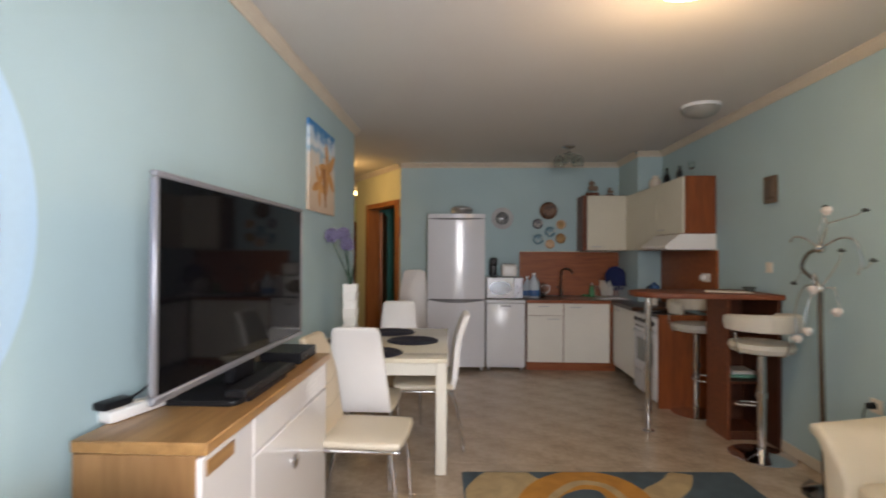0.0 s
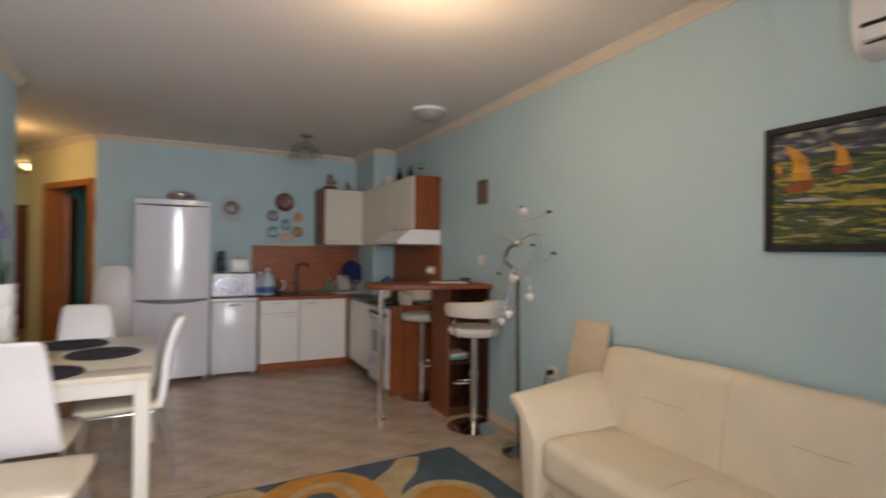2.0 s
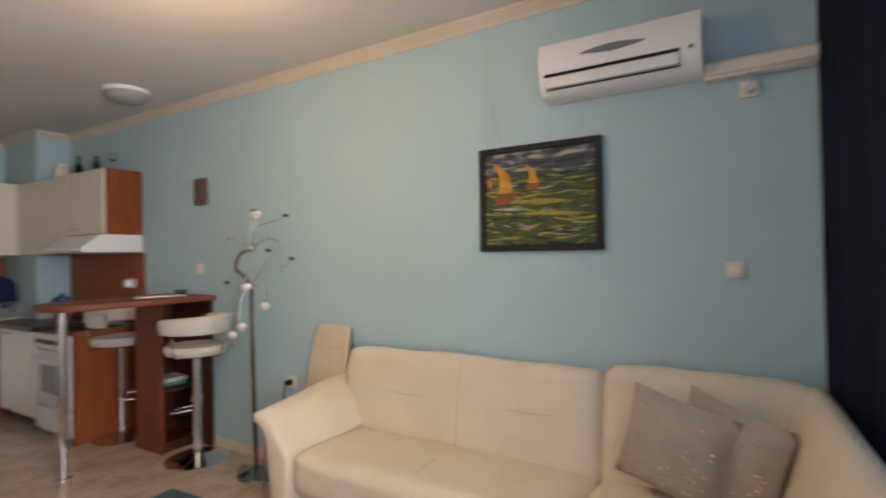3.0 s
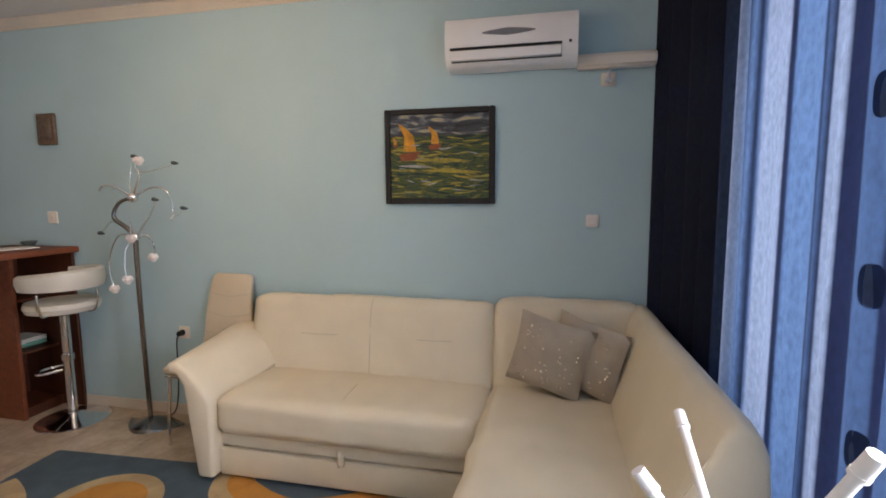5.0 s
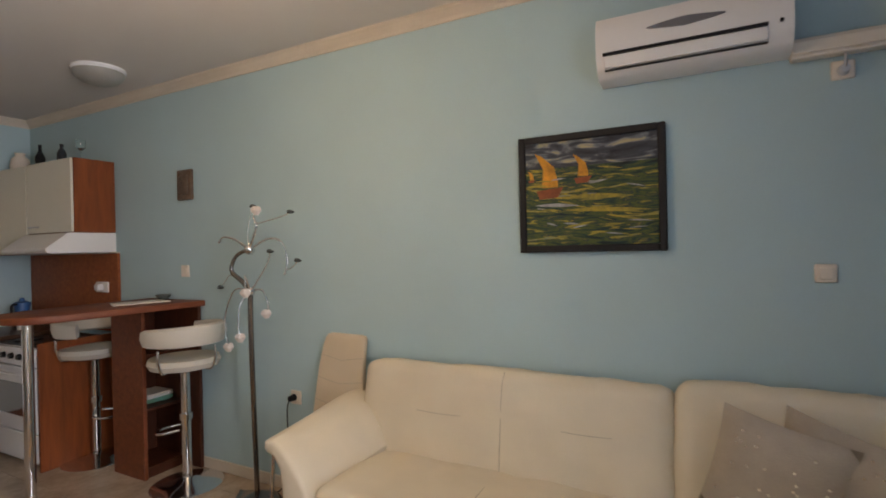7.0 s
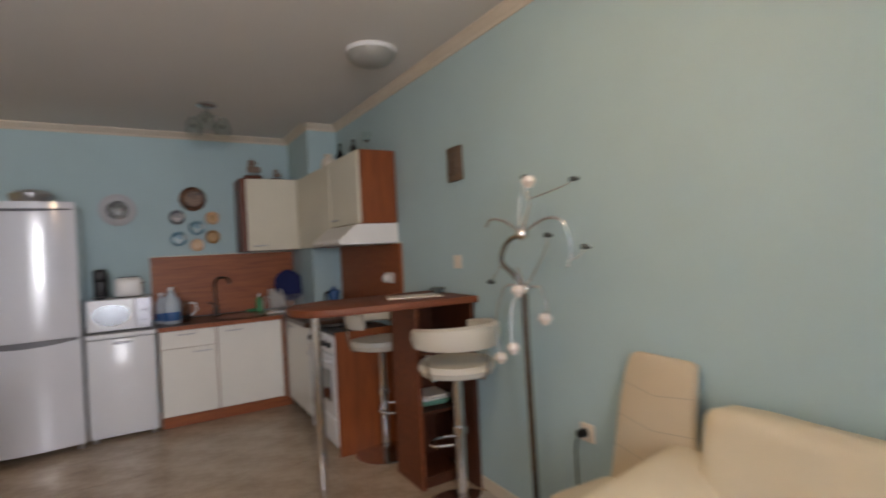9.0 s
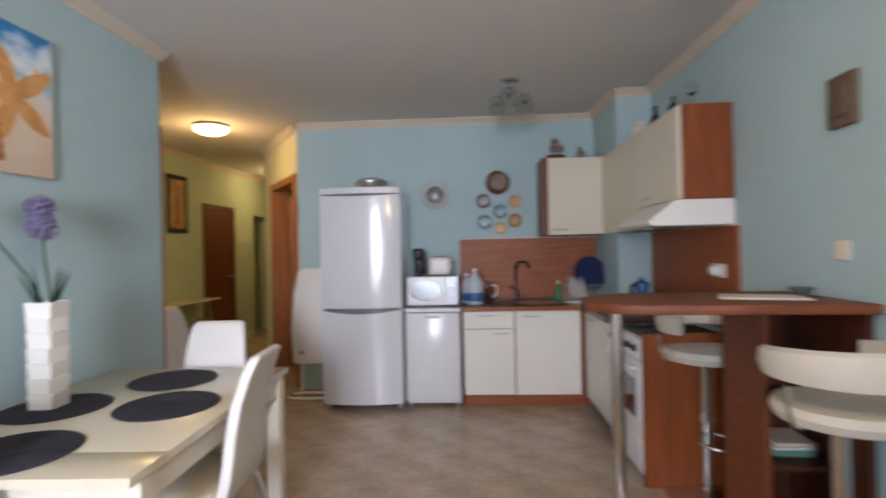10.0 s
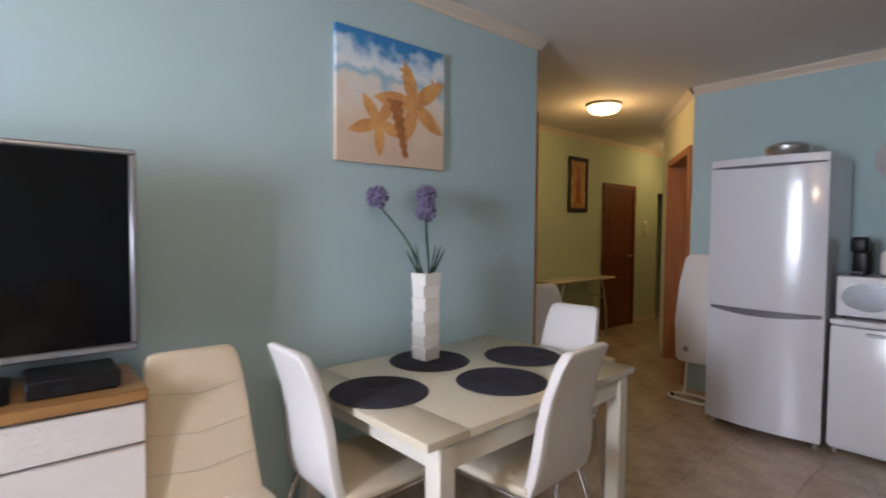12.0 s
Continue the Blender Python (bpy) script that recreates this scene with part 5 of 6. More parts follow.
    for y, z, r in ((yc + 0.385, zc - 0.345, 0.075), (yc + 0.12, zc - 0.53, 0.09), (yc - 0.2, zc - 0.5, 0.09)):
        part("starfish", prism(sea_star((y, z), r * 1.1, 0.35, 60, 0.3, 1.3), 0.035, 0.052, 0, m=M), tones[5], a, "glued orange starfish")


television()


# ---- sofa corner ----
def sofa():
    s = thing("corner_sofa", 2.9, 1.1, 0, 0, "cream leather corner sofa with chaise and pull-out bed", "sofa")
    part("base", box((2.74, 0.80, 0.06), (3.28, 2.06, 0.24), 0.012, seg=2), LEATHER, s)
    part("bed_drawer", box((2.705, 0.79, 0.03), (2.738, 2.09, 0.172), 0.012, seg=2), LEATHER, s)
    part("drawer_rail", box((2.725, 0.79, 0.178), (2.75, 2.09, 0.246), 0.006), LEATHER, s)
    part("pull_strap", soft_box((2.69, 1.415, 0.15), (2.71, 1.445, 0.225), 0.006, 0.002, 4), LEATHER, s)
    part("seat_cushion", soft_box((2.665, 0.775, 0.25), (3.20, 2.085, 0.458), 0.06, 0.012, 26, crease=0.009, seed=8), LEATHER, s)
    part("stitched_seam", tube([(2.66, 1.43, 0.33), (2.672, 1.43, 0.41), (2.73, 1.43, 0.458), (2.9, 1.43, 0.4705), (3.1, 1.43, 0.466)], 0.0015, 6), SEAM, s)
    TILT = Matrix.Translation((3.16, 0, 0.40)) @ Matrix.Rotation(radians(9), 4, "Y") @ Matrix.Translation((-3.16, 0, -0.40))
    part("back_cushion", soft_box((3.085, 0.768, 0.36), (3.245, 2.16, 0.862), 0.05, 0.010, 26, m=TILT, crease=0.009, seed=15), LEATHER, s)
    part("stitched_seam", tube([TILT @ Vector(q) for q in ((3.076, 1.43, 0.45), (3.073, 1.43, 0.65), (3.078, 1.43, 0.80), (3.11, 1.43, 0.858))], 0.0015, 6), SEAM, s)
    part("back_cushion", soft_box((3.085, 0.05, 0.36), (3.245, 0.760, 0.89), 0.05, 0.010, 20, m=TILT, crease=0.009, seed=3), LEATHER, s)
    part("back_frame", box((3.25, 0.0, 0.06), (3.318, 2.12, 0.76), 0.02, seg=2), LEATHER, s)
    # arm: a slanted pad curling over a flaring side
    prof = [(2.095, 0.03), (2.185, 0.03), (2.225, 0.36), (2.24, 0.50), (2.275, 0.545), (2.31, 0.555), (2.328, 0.575), (2.325, 0.602), (2.28, 0.615), (2.21, 0.575), (2.13, 0.485), (2.09, 0.42), (2.09, 0.25)]
    bm, rows = bmesh.new(), []
    for x, k in ((2.655, 0), (2.70, 0.08), (2.80, 0.25), (2.93, 0.5), (3.06, 0.8), (3.13, 0.95), (3.25, 1.0)):
        rows.append([bm.verts.new((x, y - (0.11 * k if z > 0.4 and y < 2.25 else 0.03 * k), z + (0.075 * k if z > 0.3 else 0))) for y, z in prof])
    for a, b in zip(rows, rows[1:]):
        for i in range(len(prof)):
            bm.faces.new((a[i], a[(i + 1) % len(prof)], b[(i + 1) % len(prof)], b[i]))
    bm.faces.new(rows[0]), bm.faces.new(rows[-1])
    bmesh.ops.recalc_face_normals(bm, faces=bm.faces)
    edges = [e for e in bm.edges if len(e.link_faces) == 2 and e.calc_face_angle() > 1.2]
    bmesh.ops.bevel(bm, geom=edges, offset=0.02, segments=3, affect="EDGES", profile=0.5)
    part("armrest", bm, LEATHER, s)
    # chaise and its end backrest
    part("chaise_base", box((2.03, 0.02, 0.04), (3.10, 0.755, 0.25), 0.015, seg=2), LEATHER, s)
    part("chaise_cushion", soft_box((2.0, 0.14, 0.245), (3.20, 0.768, 0.458), 0.05, 0.014, 26, crease=0.011, seed=5), LEATHER, s)
    prof = [(-0.03, 0.04), (-0.03, 0.68), (-0.022, 0.77), (0.005, 0.832), (0.045, 0.85), (0.085, 0.825), (0.115, 0.76), (0.195, 0.46), (0.205, 0.04)]
    bm, rows = bmesh.new(), []
    for x, k in ((1.985, -0.03), (2.0, -0.01), (2.05, 0.0), (2.4, 0.01), (2.8, 0.02), (3.1, 0.03), (3.24, 0.03)):
        rows.append([bm.verts.new((x, y - 0.07 * (3.24 - x) / 1.25 * (1 if z > 0.5 or y < 0.1 else 0), z + (k if z > 0.5 else 0))) for y, z in prof])
    for a, b in zip(rows, rows[1:]):
        for i in range(len(prof)):
            bm.faces.new((a[i], a[(i + 1) % len(prof)], b[(i + 1) % len(prof)], b[i]))
    bm.faces.new(rows[0]), bm.faces.new(rows[-1])
    bmesh.ops.recalc_face_normals(bm, faces=bm.faces)
    edges = [e for e in bm.edges if len(e.link_faces) == 2 and e.calc_face_angle() > 0.5]
    bmesh.ops.bevel(bm, geom=edges, offset=0.016, segments=3, affect="EDGES", profile=0.5)
    part("end_backrest", bm, LEATHER, s)
    for x, y in ((2.72, 2.15), (2.08, 0.05), (2.08, 0.70), (3.2, 2.0), (3.2, 0.1)):
        part("foot", box((x - 0.03, y - 0.03, 0.0), (x + 0.03, y + 0.03, 0.05), 0.004), BLACK, s)
    for ya, yb in ((1.62, 1.84), (0.98, 1.22)):
        part("stitched_seam", tube([TILT @ Vector((3.0755, ya, 0.655)), TILT @ Vector((3.073, (ya + yb) / 2, 0.652)), TILT @ Vector((3.0755, yb, 0.655))], 0.0014, 6), SEAM, s)

    def pillow(x, y, z, rx, ry, rz, label, seed):
        M2 = pose(x, y, z, rx, ry, rz)
        p = thing("throw_pillow", x, y, z - 0.2, 0, label, "pillow", "throw pillows")
        bm = bmesh.new()
        n = 12
        grid = {}
        for side in (1, -1):
            for i in range(n + 1):
                for j in range(n + 1):
                    u, v = -1 + 2 * i / n, -1 + 2 * j / n
                    edge = i in (0, n) or j in (0, n)
                    if side == -1 and edge:
                        grid[side, i, j] = grid[1, i, j]
                        continue
                    pin = 1 - 0.06 * (1 - u * u) * abs(v) ** 3 - 0.06 * (1 - v * v) * abs(u) ** 3
                    h = 0.075 * ((1 - u * u) * (1 - v * v)) ** 0.45 + 0.004 * noise.noise(Vector((u * 3, v * 3, seed)))
                    grid[side, i, j] = bm.verts.new((0.18 * u * pin, side * (0 if edge else h), 0.18 * v * pin))
        for side in (1, -1):
            for i in range(n):
                for j in range(n):
                    bm.faces.new((grid[side, i, j], grid[side, i + 1, j], grid[side, i + 1, j + 1], grid[side, i, j + 1]))
        bm.transform(M2)
        cover = part("cover", bm, PILLOW, p)
        rng = random.Random(seed)
        bm = bmesh.new()
        for k in range(40):
            u, v = rng.uniform(-0.8, 0.8), rng.uniform(-0.8, 0.8)
            h = 0.075 * ((1 - u * u) * (1 - v * v)) ** 0.45
            cyl(M2 @ Vector((0.175 * u, h - 0.001, 0.175 * v)), M2 @ Vector((0.175 * u, h + 0.0035, 0.175 * v)), 0.0045, None, 6, bm)
        tagged(part("sequin_scatter", bm, SEQUIN, cover, "scattered silver sequins"), kind="stuff")

    pillow(2.985, 0.475, 0.665, 0, -14, 80, "taupe square throw pillow with silver sequins on the sofa", 4)
    pillow(3.03, 0.305, 0.655, 0, -13, 62, "taupe sequinned throw pillow leaning in the sofa corner", 9)


sofa()


# ---- along the sofa wall ----
def sofa_wall():
    W = RW - 0.001
    a = thing("air_conditioner", 3.25, 0.71, 2.08, 0, "white wall-mounted split air conditioner with dark oval mark", "air conditioner")
    prof = [(W, 2.303), (3.225, 2.303), (3.19, 2.29), (3.175, 2.258), (3.168, 2.198), (3.175, 2.128), (3.20, 2.081), (3.24, 2.061), (W, 2.058)]
    bm = bmesh.new()
    rows = [[bm.verts.new((x, y, z)) for x, z in prof] for y in (0.370, 1.017)]
    for i in range(len(prof)):
        bm.faces.new((rows[0][i], rows[0][(i + 1) % len(prof)], rows[1][(i + 1) % len(prof)], rows[1][i]))
    bm.faces.new(rows[0]), bm.faces.new(rows[1])
    part("casing", bm, PLASTIC, a)
    part("air_slot", box((3.164, 0.445, 2.139), (3.19, 0.99, 2.15), 0.001), BLACK, a)
    part("louvre", box((3.168, 0.445, 2.09), (3.185, 0.985, 2.138), 0.004), PLASTIC, a)
    part("air_slot", box((3.184, 0.445, 2.085), (3.2, 0.985, 2.088), 0.0005), BLACK, a)
    M = Matrix.Translation((3.1665, 0.70, 2.213)) @ Matrix(((0, 0, -1, 0), (1, 0, 0, 0), (0, 1, 0, 0), (0, 0, 0, 1)))
    lens = [(0.13 * math.cos(radians(q)), 0.017 * math.sin(radians(q)) * (1 - 0.5 * abs(math.cos(radians(q))))) for q in range(0, 360, 15)]
    part("oval_mark", prism(lens, -0.006, 0.003, 0, m=M), GRIP, a, "dark grey oval mark")
    part("indicator", box((3.166, 0.40, 2.143), (3.178, 0.412, 2.155), 0.001), BLACK, a)
    t = thing("cable_trunking", 3.3, 0.05, 2.05, 0, "beige plastic pipe trunking on the wall", "trunking")
    part("duct", box((3.275, 0.0, 2.04), (W, 0.369, 2.11), 0.006), CREAMPL, t)
    part("duct_cover", box((3.262, 0.0, 2.052), (3.2745, 0.369, 2.097), 0.004), CREAMPL, t)
    s = thing("wall_socket", W, 0.25, 1.96, 0, "white wall socket with a plugged grey lead under the trunking", "socket", "sockets")
    part("plate", box((3.318, 0.182, 1.958), (W, 0.25, 2.024), 0.004), CREAMPL, s)
    part("plug", cyl((3.318, 0.216, 1.988), (3.285, 0.216, 1.988), 0.018, 0.014), STEEL, s)
    part("lead", tube([(3.287, 0.216, 1.993), (3.275, 0.216, 2.02), (3.285, 0.216, 2.041)], 0.005), STEEL, s)
    s = thing("light_switch", W, 0.295, 1.29, 0, "cream square light switch on the aqua wall", "switch")
    part("plate", box((3.318, 0.242, 1.253), (W, 0.308, 1.319), 0.004), CREAMPL, s)
    part("rocker", box((3.311, 0.254, 1.265), (3.3175, 0.296, 1.307), 0.003), CREAMPL, s)
    s = thing("wall_socket", W, 2.78, 0.52, 0, "cream wall socket with black plug by the floor lamp", "socket", "sockets")
    part("plate", box((3.318, 2.74, 0.515), (W, 2.82, 0.595), 0.004), CREAMPL, s)
    part("plug", cyl((3.318, 2.79, 0.555), (3.28, 2.79, 0.555), 0.02, 0.016), BLACK, s)
    part("lead", tube([(3.285, 2.79, 0.55), (3.26, 2.79, 0.50), (3.27, 2.80, 0.30), (3.28, 2.84, 0.06), (3.24, 2.88, 0.01)], 0.004), BLACK, s)
    s = thing("wall_socket", W, 3.75, 1.25, 0, "peach wall socket above the breakfast bar", "socket", "sockets")
    part("plate", box((3.318, 3.71, 1.25), (W, 3.79, 1.33), 0.004), CREAMPL, s)
    part("outlet", cyl((3.3185, 3.75, 1.29), (3.315, 3.75, 1.29), 0.022, 0.02), CREAMPL, s)
    s = thing("wall_socket", 3.308, 4.69, 1.13, 0, "white double socket on the cherry splashback", "socket", "sockets")
    part("plate", box((3.296, 4.61, 1.13), (3.3075, 4.77, 1.21), 0.004), PLASTIC, s)
    part("plug", box((3.25, 4.66, 1.145), (3.2955, 4.71, 1.195), 0.008), PLASTIC, s)

    # oil painting with two sailing boats
    p = thing("framed_painting", 3.32, 1.09, 1.4, 0, "dark framed oil painting of sailing boats on rough sea", "painting")
    y0, y1, z0, z1 = 0.780, 1.388, 1.376, 1.888
    for lo, hi in (((3.300, y0, z0), (W, y0 + 0.03, z1)), ((3.300, y1 - 0.03, z0), (W, y1, z1)), ((3.300, y0 + 0.03, z0), (W, y1 - 0.03, z0 + 0.03)), ((3.300, y0 + 0.03, z1 - 0.03), (W, y1 - 0.03, z1))):
        part("frame", box(lo, hi, 0.004), FRAMEB, p)
    SEAW = banded("painted_sea", [(0.30, (0.004, 0.009, 0.010)), (0.42, (0.012, 0.042, 0.034)), (0.50, (0.085, 0.11, 0.018)), (0.55, (0.010, 0.034, 0.040)), (0.63, (0.38, 0.30, 0.025)), (0.72, (0.14, 0.20, 0.21))], 5.5, 1.6, axis=(1, 1.0, 6.5), rough=0.7, detail=5, constant=False, fine=90, bump=0.4)
    SKYW = banded("painted_sky", [(0.30, (0.015, 0.018, 0.026)), (0.48, (0.05, 0.055, 0.07)), (0.57, (0.17, 0.19, 0.20)), (0.66, (0.42, 0.36, 0.20))], 6, 1.0, axis=(1, 1.2, 5), rough=0.7, detail=5, constant=False, fine=90, bump=0.4)
    part("painted_sea", box((3.312, y0 + 0.03, z0 + 0.03), (3.32, y1 - 0.03, 1.745), 0), SEAW, p)
    part("painted_sky", box((3.312, y0 + 0.03, 1.745), (3.32, y1 - 0.03, z1 - 0.03), 0), SKYW, p)
    M = Matrix.Translation((3.3118, 0, 0)) @ Matrix(((0, 0, -1, 0), (1, 0, 0, 0), (0, 1, 0, 0), (0, 0, 0, 1)))
    SAILO = material("painted_orange_sail", (0.80, 0.34, 0.015), 0.6, vary=0.25, scale=25, fine=90, bump=0.4)
    HULLO = material("painted_red_hull", (0.34, 0.08, 0.015), 0.5, vary=0.25, scale=25, fine=90, bump=0.4)
    FOAM = material("painted_yellow_wave", (0.52, 0.37, 0.03), 0.6, vary=0.3, scale=18, fine=90, bump=0.5, dark=(0.10, 0.11, 0.03))
    FOAM2 = material("painted_pale_wave", (0.42, 0.42, 0.44), 0.5, vary=0.3, scale=18, fine=90, bump=0.5)
    for sx, sz, k in ((1.265, 1.66, 1.0), (1.115, 1.70, 0.62), (1.335, 1.70, 0.26)):
        part("painted_sail", prism([(sx + 0.05 * k, sz + 0.155 * k), (sx + 0.02 * k, sz + 0.14 * k), (sx - 0.035 * k, sz + 0.09 * k), (sx - 0.05 * k, sz + 0.03 * k), (sx - 0.052 * k, sz), (sx + 0.02 * k, sz), (sx + 0.012 * k, sz + 0.08 * k)], 0, 0.0015, 0, m=M), SAILO, p)
        part("painted_hull", prism([(sx + 0.045 * k, sz - 0.012 * k), (sx - 0.075 * k, sz), (sx - 0.05 * k, sz - 0.045 * k), (sx + 0.03 * k, sz - 0.05 * k)], 0, 0.0018, 0, m=M), HULLO, p)
    rng = random.Random(11)
    for name, y, z, w, h, mt in [("wave", 1.05, 1.605, 0.30, 0.014, FOAM), ("wave", 1.02, 1.545, 0.36, 0.012, FOAM), ("wave", 1.22, 1.575, 0.20, 0.010, FOAM2)] + [("wave", rng.uniform(0.88, 1.30), rng.uniform(1.44, 1.72), rng.uniform(0.04, 0.11), rng.uniform(0.0025, 0.0055), FOAM if rng.random() < 0.78 else FOAM2) for _ in range(52)]:
        y = min(max(y, y0 + 0.035 + w / 2), y1 - 0.035 - w / 2)
        up = rng.uniform(-0.015, 0.02)
        pts = [(y - w / 2 + w * k / 6, z + h * math.sin(math.pi * k / 6) + up * k / 6) for k in range(7)]
        pts += [(y + w / 2 - w * k / 6, z - h * 0.6 * math.sin(math.pi * k / 6) + up * (1 - k / 6)) for k in range(1, 6)]
        part("painted_wave", prism(pts, 0, 0.001 + rng.uniform(0, 0.0008), 0, m=M), mt, p)
    p = thing("small_picture", 3.32, 3.72, 1.77, 0, "small bronze relief picture on the aqua wall", "picture")
    part("frame", box((3.306, 3.65, 1.766), (W, 3.797, 1.968), 0.006), material("bronze_brown", (0.20, 0.13, 0.085), 0.5, vary=0.3, scale=30, fine=120, bump=0.5), p)
    part("relief", soft_box((3.296, 3.678, 1.805), (3.308, 3.768, 1.93), 0.005, 0.004, 4, crease=0.006), material("bronze_relief", (0.17, 0.12, 0.085), 0.4, vary=0.3, scale=40, bump=0.5), p)

    # floor lamp with curling arms and small rose shades
    l = thing("floor_lamp", 3.15, 2.88, 0, 0, "chrome floor lamp with curling arms and small rose-shaped shades", "floor lamp")
    cx, cy = 3.14, 2.91
    bm, rows = bmesh.new(), []
    for k in range(25):                                   # a pointed leaf-shaped foot, domed along its middle
        u = -1 + 2 * k / 24
        w = 0.115 * (1 - abs(u) ** 1.7) ** 0.9 + 0.002
        hgt = 0.012 + 0.045 * math.exp(-(u / 0.45) ** 2)
        rows.append([bm.verts.new((cx + d * w + 0.05 * u * u, cy + 0.20 * u, max(0.0, h * hgt))) for d, h in ((-1, 0), (-0.95, 0.35), (-0.5, 0.75), (0, 1), (0.5, 0.75), (0.95, 0.35), (1, 0))])
    for a, b in zip(rows, rows[1:]):
        for i in range(7):
            bm.faces.new((a[i], a[(i + 1) % 7], b[(i + 1) % 7], b[i]))
    bm.faces.new(rows[0]), bm.faces.new(rows[-1])
    bmesh.ops.recalc_face_normals(bm, faces=bm.faces)
    DARKCHROME = material("dark_chrome", (0.30, 0.28, 0.27), 0.16, 1.0, vary=0.1)
    part("base", bm, DARKCHROME, l, smooth=True)
    part("pole", tube([(cx, cy, 0.04), (cx - 0.02, cy - 0.01, 0.5), (cx - 0.05, cy - 0.035, 1.0), (cx - 0.06, cy - 0.05, 1.20)], 0.0145, 12), DARKCHROME, l)
    cx, LY, LZ = cx - 0.05, -0.038, -0.022               # the arms lean towards the room
    part("hub", ball((cx - 0.01, 2.897 + LY, 1.215 + LZ), 0.026), CHROME, l)
    part("hub", ball((cx - 0.01, 2.897 + LY, 1.444 + LZ), 0.03), CHROME, l)
    ROSE = material("frosted_rose_glass", (0.80, 0.73, 0.68), 0.3, vary=0.1, scale=60, fine=200, bump=0.3)
    LEAFG = material("smoked_glass_leaf", (0.12, 0.14, 0.14), 0.25, 0.3, vary=0.2)

    def arm(points, r, end):
        a = part("curled_arm", tube([(cx + x, y + LY, z + LZ) for x, y, z in points], r, 10, None, 6, r * 0.7), DARKCHROME if r > 0.01 else CHROME, l)
        x, y, z = points[-1]
        c = Vector((cx + x, y + LY, z + LZ))
        if end == "rose":
            bm = lathe([(0, -0.02), (0.012, -0.02), (0.023, -0.002), (0.025, 0.016), (0.019, 0.027), (0.016, 0.016), (0.0, 0.006)], c, 14)
            for k in range(5):
                q = 2 * math.pi * k / 5
                ball(c + Vector((0.016 * math.cos(q), 0.016 * math.sin(q), 0.007)), 0.0135, bm, 8, (1, 1, 1.1))
            part("rose_shade", bm, ROSE, a)
        elif end == "leaf":
            bm = ball(c, 0.028, None, 8, (0.5, 1, 0.30))
            ball(c + Vector((0.01, 0.018, 0.008)), 0.018, bm, 8, (0.5, 1, 0.35))
            part("glass_leaf", bm, LEAFG, a)
        else:
            part("tip", ball(c, 0.009, None, 8), CHROME, a)

    arm([(-0.01, 2.897, 1.215), (-0.02, 2.95, 1.27), (-0.03, 3.02, 1.33), (-0.02, 2.99, 1.41), (-0.01, 2.90, 1.445)], 0.014, "tip")
    arm([(-0.01, 2.897, 1.444), (-0.04, 2.97, 1.50), (-0.06, 3.04, 1.515), (-0.06, 3.075, 1.49)], 0.007, "tip")
    arm([(-0.01, 2.897, 1.444), (0.03, 2.80, 1.50), (0.05, 2.72, 1.48), (0.06, 2.69, 1.38), (0.05, 2.70, 1.31)], 0.007, "tip")
    arm([(-0.01, 2.897, 1.444), (-0.02, 2.86, 1.50), (-0.02, 2.83, 1.57), (-0.02, 2.85, 1.62), (-0.02, 2.83, 1.648)], 0.008, "rose")
    arm([(-0.01, 2.897, 1.444), (0.0, 2.92, 1.52), (0.01, 2.91, 1.62), (0.01, 2.885, 1.68)], 0.004, "leaf")
    arm([(-0.02, 2.84, 1.58), (0.0, 2.74, 1.60), (0.03, 2.68, 1.62), (0.04, 2.64, 1.638)], 0.004, "leaf")
    arm([(0.05, 2.70, 1.33), (0.06, 2.66, 1.34), (0.06, 2.615, 1.378)], 0.0035, "leaf")
    arm([(-0.01, 2.897, 1.215), (0.0, 2.83, 1.30), (0.01, 2.78, 1.38), (0.01, 2.763, 1.43)], 0.005, "leaf")
    arm([(-0.01, 2.897, 1.215), (-0.04, 2.90, 1.30), (-0.06, 2.88, 1.28), (-0.06, 2.88, 1.205)], 0.006, "rose")
    arm([(-0.01, 2.897, 1.215), (-0.05, 2.93, 1.15), (-0.07, 2.93, 1.04), (-0.07, 2.915, 0.965)], 0.006, "rose")
    arm([(-0.01, 2.897, 1.215), (0.02, 2.84, 1.22), (0.03, 2.81, 1.14), (0.03, 2.825, 1.085)], 0.006, "rose")
    arm([(-0.01, 2.897, 1.215), (-0.03, 3.0, 1.22), (-0.04, 3.07, 1.06), (-0.04, 3.045, 0.90)], 0.005, "rose")
    arm([(-0.01, 2.897, 1.215), (0.0, 3.05, 1.30), (0.02, 3.13, 1.27), (0.02, 3.175, 1.228)], 0.0035, "leaf")

    # striped curtain, hanging nearly flat over the window and bunched towards the wall
    def fold_depth(x, z):
        return 0.007 + 0.003 * math.sin(x * 5) + 0.003 * (1 - z / 2.5) + 0.022 * min(1, max(0, (x - 2.70) / 0.2))

    bm = bmesh.new()
    nx, nz = 300, 10
    grid = []
    for i in range(nx + 1):
        x = 1.62 + 1.69 * i / nx
        ph = 2 * math.pi * (x * 8.3 + 0.22 * math.sin(x * 9.1))
        col = []
        for j in range(nz + 1):
            z = 0.015 + 2.485 * j / nz
            amp = fold_depth(x, z)
            col.append(bm.verts.new((x + 0.012 * math.sin(ph * 0.5 + z), -0.185 + 0.155 * max(0, (x - 2.75) / 0.55) ** 1.3 + amp * math.sin(ph + 0.25 * math.sin(z * 1.7)), z)))
        grid.append(col)
    for i in range(nx):
        for j in range(nz):
            bm.faces.new((grid[i][j], grid[i + 1][j], grid[i + 1][j + 1], grid[i][j + 1]))
